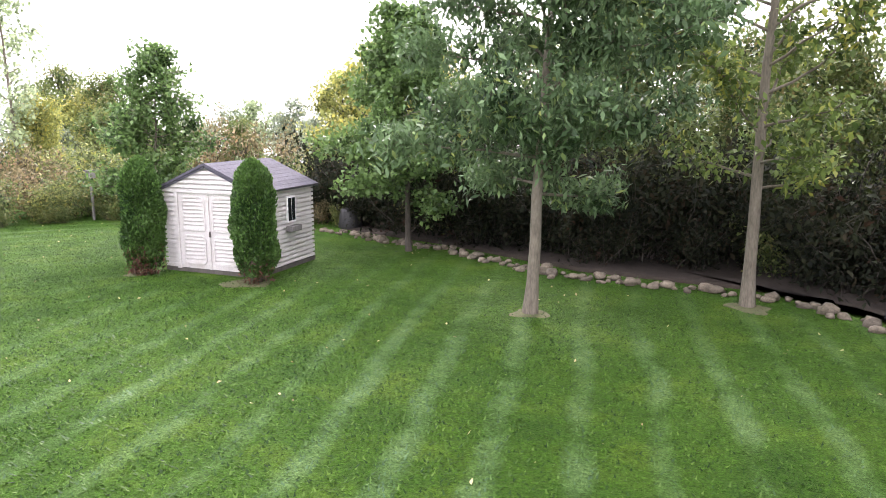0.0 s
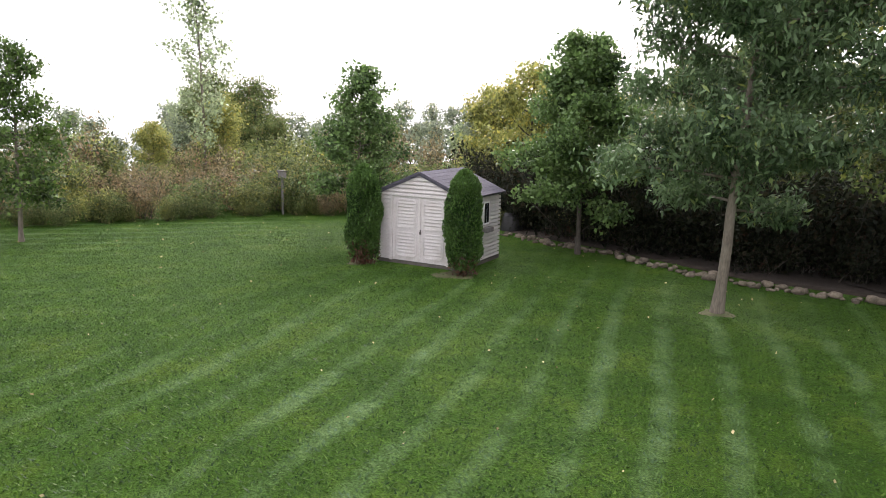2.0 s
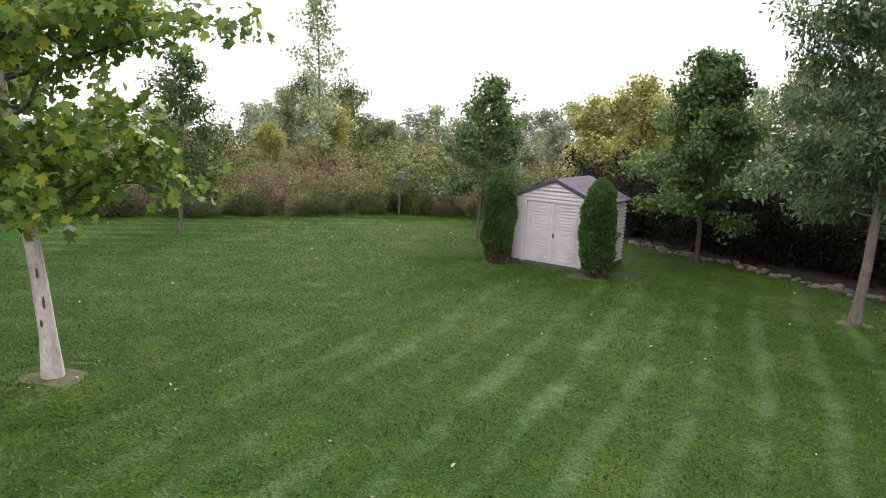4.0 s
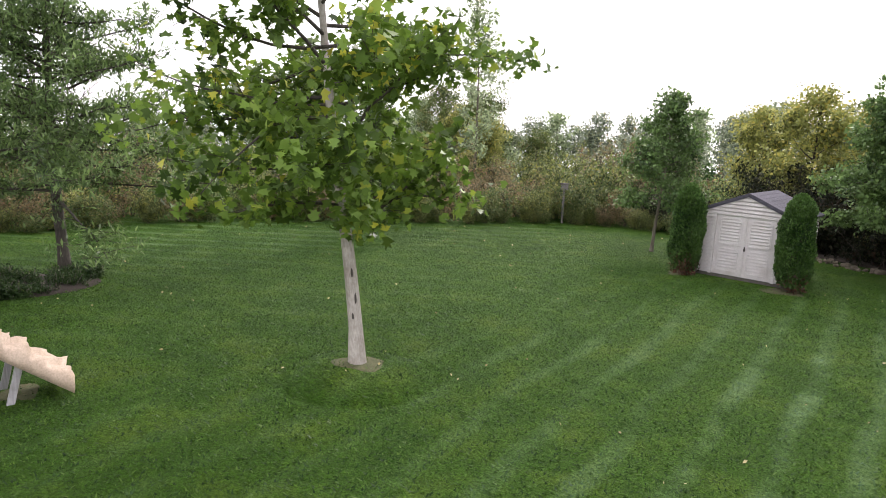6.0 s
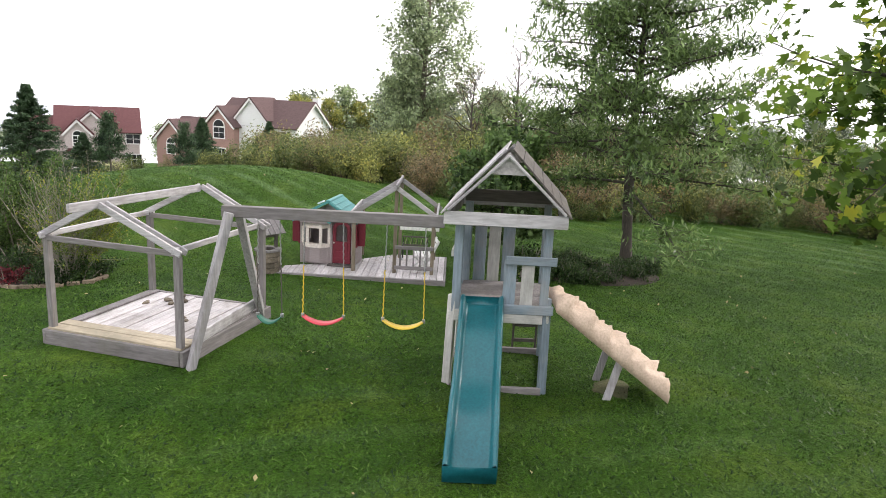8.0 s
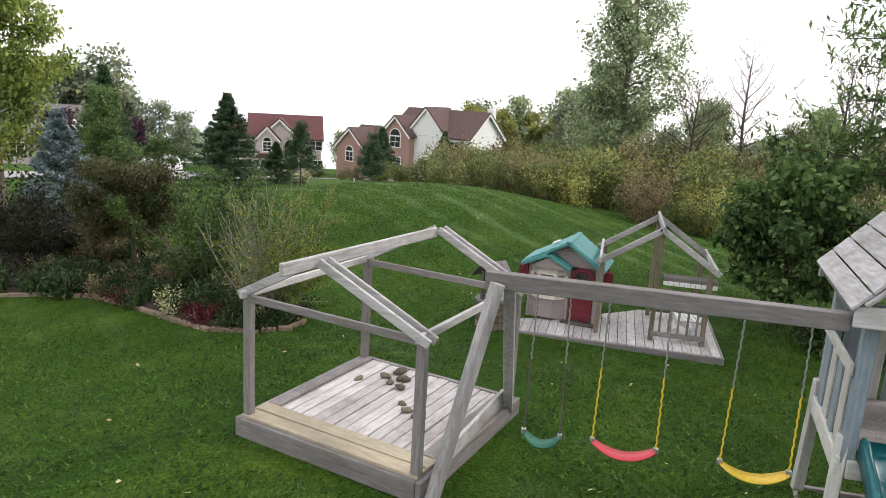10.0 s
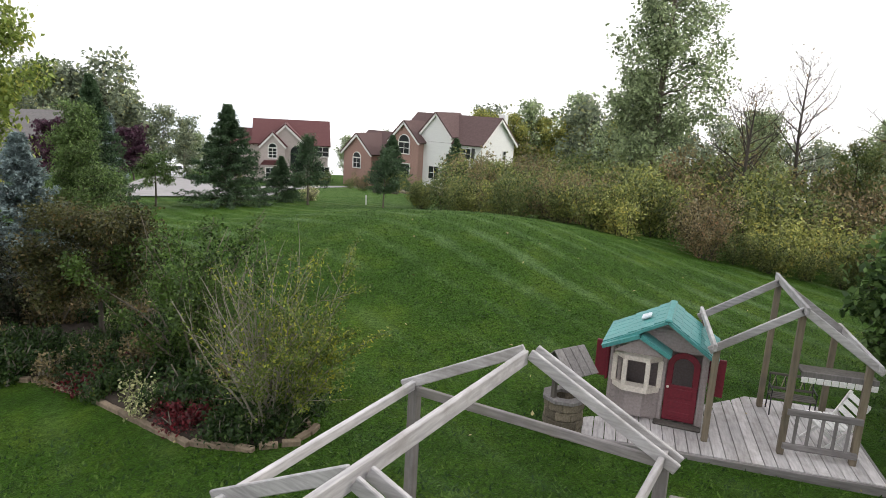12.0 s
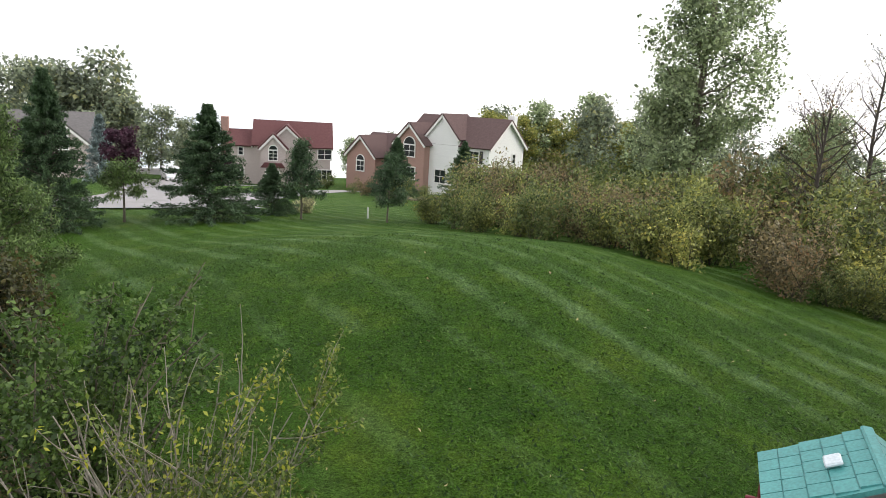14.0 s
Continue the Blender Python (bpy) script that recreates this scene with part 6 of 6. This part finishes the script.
ribbon("road", [(-36.1, -29.0), (-43.7, -33.6), (-52.0, -39.8), (-63.9, -48.5), (-80.5, -60.9), (-99.6, -75.9), (-118.9, -93.2)], 5.6, 0.05, ROAD, "pale concrete street", "road", 1.5)
ribbon("cross_road", [(-16.9, -50.0), (-24.7, -42.6), (-30.8, -35.7), (-35.7, -29.9), (-39.9, -26.8)], 5.2, 0.055, ROAD, "pale concrete cross street before the lawn", "road", 1.0)
ribbon("driveway", [(-39.2, -27.4), (-48.9, -31.6), (-62.5, -36.0), (-78.1, -39.7), (-89.2, -41.1)], 3.6, 0.045, ROAD, "pale concrete driveway to the brick house", "driveway", 1.5)
ribbon("front_walk", [(-59.4, -47.7), (-75.2, -52.4), (-89.7, -55.6)], 2.6, 0.045, ROAD, "pale concrete walk to the stucco house", "driveway", 1.5)


def window_unit(parent, m, w, h, panes=(2, 2), arched=False, shutters=False):
    """White framed window with separate panes; front is -y."""
    fr = new("window")
    fr.parent = parent
    fr.matrix_basis = m
    t = 0.10
    for lo, hi in (((-w / 2, 0), (-w / 2 + t, h)), ((w / 2 - t, 0), (w / 2, h)), ((-w / 2 + t, 0), (w / 2 - t, t)), ((-w / 2 + t, h - t), (w / 2 - t, h))):
        part("window_frame", box(bmesh.new(), (lo[0], -0.10, lo[1]), (hi[0], 0.0, hi[1])), WHITE, fr)
    nx, nz = panes
    iw, ih = (w - 2 * t) / nx, (h - 2 * t) / nz
    for i in range(nx):
        for k in range(nz):
            x0, z0 = -w / 2 + t + i * iw, t + k * ih
            part("pane", box(bmesh.new(), (x0 + 0.035, -0.05, z0 + 0.035), (x0 + iw - 0.035, -0.03, z0 + ih - 0.035)), DARK_GLASS, fr)
    part("muntin_backing", box(bmesh.new(), (-w / 2 + t, -0.045, t), (w / 2 - t, -0.005, h - t)), WHITE, fr)
    if arched:
        bm = bmesh.new()
        prism(bm, [(w / 2 * math.cos(a), h + w / 2 * math.sin(a)) for a in np.linspace(0, math.pi, 11)], 0.09, pose(0, -0.09, 0))
        part("arch_frame", bm, WHITE, fr)
        bm = bmesh.new()
        prism(bm, [((w / 2 - 0.14) * math.cos(a), h + 0.04 + (w / 2 - 0.14) * math.sin(a)) for a in np.linspace(0, math.pi, 11)], 0.02, pose(0, -0.112, 0))
        part("arch_pane", bm, DARK_GLASS, fr)
    if shutters:
        for s in (-1, 1):
            part("shutter", box(bmesh.new(), (s * (w / 2 + 0.25) - 0.22, -0.07, 0), (s * (w / 2 + 0.25) + 0.22, 0.0, h)), SHUTTER, fr)
    return fr


def gable_block(parent, x0, x1, y0, y1, eave, ridge, wall, roof, axis="x", over=0.4, trim=True):
    """A block with a gable roof whose ridge runs along the given axis."""
    if axis == "x":
        bm = bmesh.new()
        ym = (y0 + y1) / 2
        prism(bm, [(y0, -3.2), (y1, -3.2), (y1, eave), (ym, ridge), (y0, eave)], x1 - x0, Matrix(((0, 1, 0, x0), (1, 0, 0, 0), (0, 0, 1, 0), (0, 0, 0, 1))))
        part("wall", bm, wall, parent)
        span = [(s, y0 if s < 0 else y1, ym) for s in (-1, 1)]
        m = Matrix(((0, 1, 0, x0 - over), (1, 0, 0, 0), (0, 0, 1, 0), (0, 0, 0, 1)))
        length = x1 - x0 + 2 * over
    else:
        bm = bmesh.new()
        xm = (x0 + x1) / 2
        prism(bm, [(x0, -3.2), (x1, -3.2), (x1, eave), (xm, ridge), (x0, eave)], y1 - y0, pose(0, y0, 0))
        part("wall", bm, wall, parent)
        span = [(s, x0 if s < 0 else x1, xm) for s in (-1, 1)]
        m = pose(0, y0 - over, 0)
        length = y1 - y0 + 2 * over
    for s, edge_at, mid in span:
        c, e = Vector((mid, 0, ridge + 0.05)), Vector((edge_at + s * over, 0, eave + 0.05 - over * (ridge - eave) / abs(mid - edge_at)))
        nu = Vector((-(e - c).z, 0, (e - c).x)) * s
        nu.normalize()
        bm = bmesh.new()
        prism(bm, [(p.x, p.z) for p in (c, e, e + nu * 0.18, c + nu * 0.18)], length, m)
        part("roof", bm, roof, parent)
        if trim:
            bm = bmesh.new()
            prism(bm, [(p.x, p.z) for p in (c - nu * 0.25, e - nu * 0.25, e - nu * 0.01, c - nu * 0.01)], 0.15, m)
            part("fascia", bm, WHITE, parent)
            bm = bmesh.new()
            m2 = m @ Matrix.Translation((0, length - 0.15, 0))
            prism(bm, [(p.x, p.z) for p in (c - nu * 0.25, e - nu * 0.25, e - nu * 0.01, c - nu * 0.01)], 0.15, m2)
            part("fascia", bm, WHITE, parent)


BRICK = surface_mat("house_brick", (0.30, 0.175, 0.145), (0.42, 0.265, 0.225), 9.0, 0.85, bump=0.4, fine=14.0)
STUCCO = surface_mat("mauve_brick", (0.45, 0.385, 0.365), (0.57, 0.50, 0.475), 9.0, 0.85, bump=0.3, fine=14.0)
WHITE_SIDING = surface_mat("white_house_siding", (0.74, 0.74, 0.73), (0.82, 0.82, 0.81), 2.0, 0.6, (0.2, 0.2, 8), 0.2)
ROOF_BROWN = surface_mat("brown_roof", (0.075, 0.045, 0.045), (0.135, 0.085, 0.08), 4.0, 0.95, bump=0.5)
ROOF_RED = surface_mat("reddish_roof", (0.085, 0.030, 0.032), (0.135, 0.055, 0.055), 4.0, 0.95, bump=0.5)
ROOF_GREY = surface_mat("grey_roof", (0.10, 0.095, 0.095), (0.17, 0.16, 0.16), 4.0, 0.95, bump=0.5)
SHUTTER = surface_mat("dark_shutter", (0.03, 0.028, 0.03), (0.06, 0.055, 0.06), 4.0, 0.7)


def brick_house():
    t = thing("house", pose(-100.2, -46.3, -6.95, 0, 0, 69.2), "brown-roofed two-storey house of red brick and white siding", "house", "houses")
    gable_block(t, 9.0, 21.5, 0.0, 8.0, 5.5, 8.6, WHITE_SIDING, ROOF_BROWN, "x")
    gable_block(t, 8.6, 13.2, -1.6, 4.0, 5.3, 7.6, BRICK, ROOF_BROWN, "y", 0.35)
    gable_block(t, 12.6, 17.4, -0.5, 4.2, 6.3, 8.9, WHITE_SIDING, ROOF_BROWN, "y", 0.3)
    gable_block(t, 0.0, 9.2, 1.2, 7.4, 3.0, 5.6, BRICK, ROOF_BROWN, "x")
    gable_block(t, -0.2, 4.8, -1.0, 4.0, 3.0, 5.4, BRICK, ROOF_BROWN, "y", 0.35)
    window_unit(t, pose(10.9, -1.62, 3.5), 1.9, 1.6, (2, 2), True)
    window_unit(t, pose(10.9, -1.62, 0.7), 2.2, 1.7, (3, 2))
    window_unit(t, pose(2.3, -1.02, 0.8), 1.5, 1.5, (2, 2), True)
    window_unit(t, pose(19.3, -0.02, 3.5), 1.8, 1.5, (2, 2), False, True)
    window_unit(t, pose(19.3, -0.02, 0.7), 1.8, 1.6, (2, 2), False, True)
    window_unit(t, pose(15.0, -0.52, 0.6), 1.8, 1.8, (2, 2))
    window_unit(t, pose(7.0, 1.18, 0.8), 1.2, 1.2, (2, 2))
    window_unit(t, pose(21.52, 5.6, 3.4) @ pose(0, 0, 0, 0, 0, 90), 0.9, 1.3, (1, 2))
    part("chimney", box(bmesh.new(), (20.0, 6.2, 6.0), (20.9, 7.0, 9.2), bevel=0.03), WHITE_SIDING, t)


def stucco_house():
    t = thing("house", pose(-95.1, -63.1, -8.85, 0, 0, 116.5), "red-roofed two-storey house of pale mauve brick", "house", "houses")
    gable_block(t, 4.2, 14.4, 0.0, 8.5, 5.2, 8.2, STUCCO, ROOF_RED, "x", 0.35)
    gable_block(t, 0.6, 4.4, 0.8, 7.0, 5.0, 6.8, STUCCO, ROOF_RED, "x", 0.35)
    gable_block(t, 5.6, 11.4, -1.6, 3.5, 5.2, 7.9, STUCCO, ROOF_RED, "y", 0.35)
    gable_block(t, 5.2, 8.4, -2.4, 0.5, 5.1, 6.8, STUCCO, ROOF_RED, "y", 0.3)
    window_unit(t, pose(6.8, -2.42, 3.3), 1.3, 1.5, (2, 3), True)
    bay = thing_part("bay", t)
    part("bay_wall", box(bmesh.new(), (5.5, -3.2, -1), (8.1, -2.41, 2.5)), STUCCO, bay)
    bm = bmesh.new()
    prism(bm, [(5.2, 2.5), (8.4, 2.5), (7.9, 3.1), (5.7, 3.1)], 1.0, pose(0, -3.4, 0))
    part("bay_roof", bm, ROOF_RED, bay)
    window_unit(t, pose(6.8, -3.22, 0.6), 1.9, 1.6, (3, 2))
    # no recess is built: a dark panel gives the entry its shade
    bm = bmesh.new()
    prism(bm, [(9.2, 1.6), (10.9, 1.6)] + [(10.05 + 0.85 * math.cos(a), 4.2 + 0.85 * math.sin(a)) for a in np.linspace(0, math.pi, 11)], 0.12, pose(0, -1.7, 0))
    part("entry_arch", bm, DARK_GLASS, t, "flat dark panel for the shade in an arched entry")
    part("front_door", box(bmesh.new(), (9.5, -1.74, -0.5), (10.6, -1.62, 1.6)), SHUTTER, t)
    window_unit(t, pose(13.6, -0.02, 3.5), 2.0, 1.5, (2, 2))
    window_unit(t, pose(13.6, -0.02, 0.6), 2.2, 1.6, (3, 2))
    window_unit(t, pose(2.4, 0.78, 3.6), 0.8, 1.2, (1, 2))
    window_unit(t, pose(2.4, 0.78, 0.7), 1.0, 1.3, (2, 2))
    part("chimney", box(bmesh.new(), (-0.4, 3.0, -1), (0.58, 4.4, 8.6), bevel=0.03), BRICK, t)


def far_house():
    t = thing("house", pose(-74.3, -74.0, -6.53, 0, 0, 137.0), "grey-roofed house of tan brick behind trees", "house", "houses")
    gable_block(t, -8.0, 7.0, 0.0, 9.0, 3.2, 6.2, STUCCO, ROOF_GREY, "x", 0.4)
    gable_block(t, 1.0, 6.0, -1.4, 4.0, 3.2, 5.4, STUCCO, ROOF_GREY, "y", 0.35)
    window_unit(t, pose(3.5, -1.42, 2.4), 1.3, 1.3, (2, 2), True)
    window_unit(t, pose(3.5, -1.42, 0.2), 2.0, 1.5, (3, 2))
    window_unit(t, pose(-2.0, -0.02, 0.6), 1.8, 1.5, (2, 2))


brick_house()
stucco_house()
far_house()


def build_suv():
    t = thing("car", pose(-86.9, -64.9, gz(-86.9, -64.9) + 0.05, 0, 0, 46), "white sport utility car parked on the street", "car")
    side = [(-2.3, 0.38), (-2.3, 0.95), (-2.2, 1.1), (-1.95, 1.7), (-1.7, 1.76), (0.2, 1.76), (0.5, 1.68), (1.05, 1.15), (2.05, 1.02), (2.28, 0.8), (2.3, 0.4)]
    bm = bmesh.new()
    prism(bm, side, 1.86, pose(0, -0.93, 0))
    bmesh.ops.bevel(bm, geom=list(bm.edges), offset=0.05, segments=2, affect="EDGES")
    body = part("body", bm, CAR_WHITE, t, smooth=False)
    part("rear_window", box(bmesh.new(), (-0.012, -0.70, 0), (0.012, 0.70, 0.42), bevel=0.01), DARK_GLASS, t).matrix_basis = pose(-2.11, 0, 1.2, 0, 22, 0)
    part("windscreen", box(bmesh.new(), (-0.012, -0.72, 0), (0.012, 0.72, 0.60), bevel=0.01), DARK_GLASS, t).matrix_basis = pose(1.03, 0, 1.2, 0, -46, 0)
    for s in (-1, 1):
        for x0, x1 in ((-1.75, -0.95), (-0.85, -0.05), (0.03, 0.62)):
            part("side_window", box(bmesh.new(), (x0, s * 0.935 - 0.006, 1.18), (x1, s * 0.935 + 0.006, 1.60), bevel=0.005), DARK_GLASS, t)
        part("tail_light", box(bmesh.new(), (-2.315, s * 0.78 - 0.11, 0.86), (-2.28, s * 0.78 + 0.11, 1.12), bevel=0.01), RED_PLASTIC, t)
        part("headlight", box(bmesh.new(), (2.2, s * 0.72 - 0.16, 0.72), (2.3, s * 0.72 + 0.16, 0.88), bevel=0.02), SKYLIGHT, t)
        part("mirror", box(bmesh.new(), (0.62, s * 1.02 - 0.1, 1.12), (0.78, s * 1.02 + 0.1, 1.28), bevel=0.03), CAR_WHITE, t)
        for x in (-1.4, 1.4):
            wheel = thing_part("wheel", t)
            wheel.matrix_basis = pose(x, s * 0.84, 0.36, 90, 0, 0)
            bm = bmesh.new()
            bmesh.ops.create_cone(bm, cap_ends=True, segments=20, radius1=0.36, radius2=0.36, depth=0.24)
            part("tyre", bm, IRON, wheel)
            bm = bmesh.new()
            bmesh.ops.create_cone(bm, cap_ends=True, segments=14, radius1=0.22, radius2=0.22, depth=0.26)
            part("rim", bm, METAL, wheel)
    part("bumper", box(bmesh.new(), (-2.36, -0.88, 0.38), (-2.22, 0.88, 0.62), bevel=0.03), IRON, t)
    part("plate", box(bmesh.new(), (-2.375, -0.25, 0.66), (-2.31, 0.25, 0.78)), SKYLIGHT, t)
    return t


CAR_WHITE = surface_mat("white_car_paint", (0.76, 0.76, 0.77), (0.82, 0.82, 0.83), 1.0, 0.2, bump=0.0)
build_suv()
marker = thing("marker_post", at_ground(-36.9, -19.6), "white plastic marker stake in the grass", "stake")
timber("stake", (0, 0, -0.1), (0, 0, 0.42), 0.06, 0.03, WHITE, marker)
plant("ornamental_grass", at_ground(-37.7, -22.6), shrub_arrays(131, 0.75, 0.35, 60, 1200, 0.22, 0.05, 0.12, 0.0), BARK_GREY, PALE_LEAF, "clump of pale ornamental grass", "plant", stems=True)
for k, (x, y, s) in enumerate([(-73.3, -35.2, 0.55), (-90.4, -52.4, 0.6), (-88.7, -56.6, 0.5), (-92.4, -50.3, 0.65), (-66.3, -31.2, 0.7), (-70.4, -27.4, 0.55), (-94.3, -47.6, 1.1), (-94.9, -29.3, 1.6), (-57.0, -25.3, 0.8)]):
    copy_scaled(kinds[k % 3], x, y, 50 * k, s)
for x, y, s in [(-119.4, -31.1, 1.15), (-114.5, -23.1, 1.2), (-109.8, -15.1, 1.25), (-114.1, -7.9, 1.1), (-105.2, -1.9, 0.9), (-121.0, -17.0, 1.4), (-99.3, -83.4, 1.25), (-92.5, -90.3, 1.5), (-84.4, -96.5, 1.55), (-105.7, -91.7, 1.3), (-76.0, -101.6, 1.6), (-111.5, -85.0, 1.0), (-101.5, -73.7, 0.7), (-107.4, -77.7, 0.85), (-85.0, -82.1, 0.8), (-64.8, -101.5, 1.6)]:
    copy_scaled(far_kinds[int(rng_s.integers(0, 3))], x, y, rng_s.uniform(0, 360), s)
for k in range(6):
    copy_scaled(wood_kinds[1], -109 - 3 * k, -30 + 4.5 * k, 60 * k, 1.55 - 0.07 * (k % 3))

# boulders before the brick house
for k in range(14):
    s = rng_s.uniform(0.35, 0.7)
    x, y = -62.5 + rng_s.normal(0, 3.5), -25.2 + rng_s.normal(0, 1.4)
    o = new("boulder", STONES[k % 7])
    o.matrix_basis = pose(x, y, gz(x, y) + s * 0.15, 0, 0, 50 * k) @ Matrix.Diagonal((s * 1.3, s, s, 1))
    tagged(o, "pale boulder in the grass before the house", "stone", "boulders before the house")

# ---------------------------------------------------------------- grass and fallen leaves
rng_g = np.random.default_rng(77)
N = 460000
bx = rng_g.uniform(-27, 3, N)
by = rng_g.uniform(-22, 18, N)
core = np.minimum(np.minimum(bx + 27, 3 - bx), np.minimum(by + 22, 18 - by)) / 7.0
pick = rng_g.uniform(0, 1, N) < core
bx, by = bx[pick], by[pick]
bz = ground_z(bx, by)
keep = ~((bx > -14.6) & (bx < -11.8) & (by > -11.1) & (by < -8.5)) & ~((bx > -18.95) & (bx < -16.85) & (by > -9.4) & (by < -5.85)) & ~((bx > -13.2) & (bx < -10.2) & (by > 12.2) & (by < 15.0))
keep &= ~((bx < -15.3) & (by < -12.2) & (bx > -19.6) & (by > -21))
bx, by, bz = bx[keep], by[keep], bz[keep]
n = len(bx)
ang = rng_g.uniform(0, 6.283, n)
hgt = rng_g.uniform(0.014, 0.036, n)
tilt = rng_g.uniform(1.0, 2.4, n) * hgt
wid = rng_g.uniform(0.007, 0.018, n)
dx, dy = np.cos(ang), np.sin(ang)
b0 = np.stack([bx - dy * wid, by + dx * wid, bz - 0.005], -1)
b1 = np.stack([bx + dy * wid, by - dx * wid, bz - 0.005], -1)
tip = np.stack([bx + dx * tilt, by + dy * tilt, bz + hgt], -1)
blades = raw_mesh("grass", np.stack([b0, b1, tip], 1).reshape(-1, 3), np.arange(n * 3).reshape(n, 3), BLADE)
tagged(blades, "short green grass blades of the lawn", "grass", kind="stuff")
m = 420
lx, ly = rng_g.uniform(-24, 2, m), rng_g.uniform(-14, 17, m)
lc = np.stack([lx, ly, ground_z(lx, ly) + 0.045], -1)
v, f = leaf_cloud(rng_g, lc, 0.055, 0.7, 0.0, 0.0)
litter = raw_mesh("fallen_leaves", v, f, LITTER)
tagged(litter, "scattered pale dry leaves on the lawn", "leaves", kind="stuff")
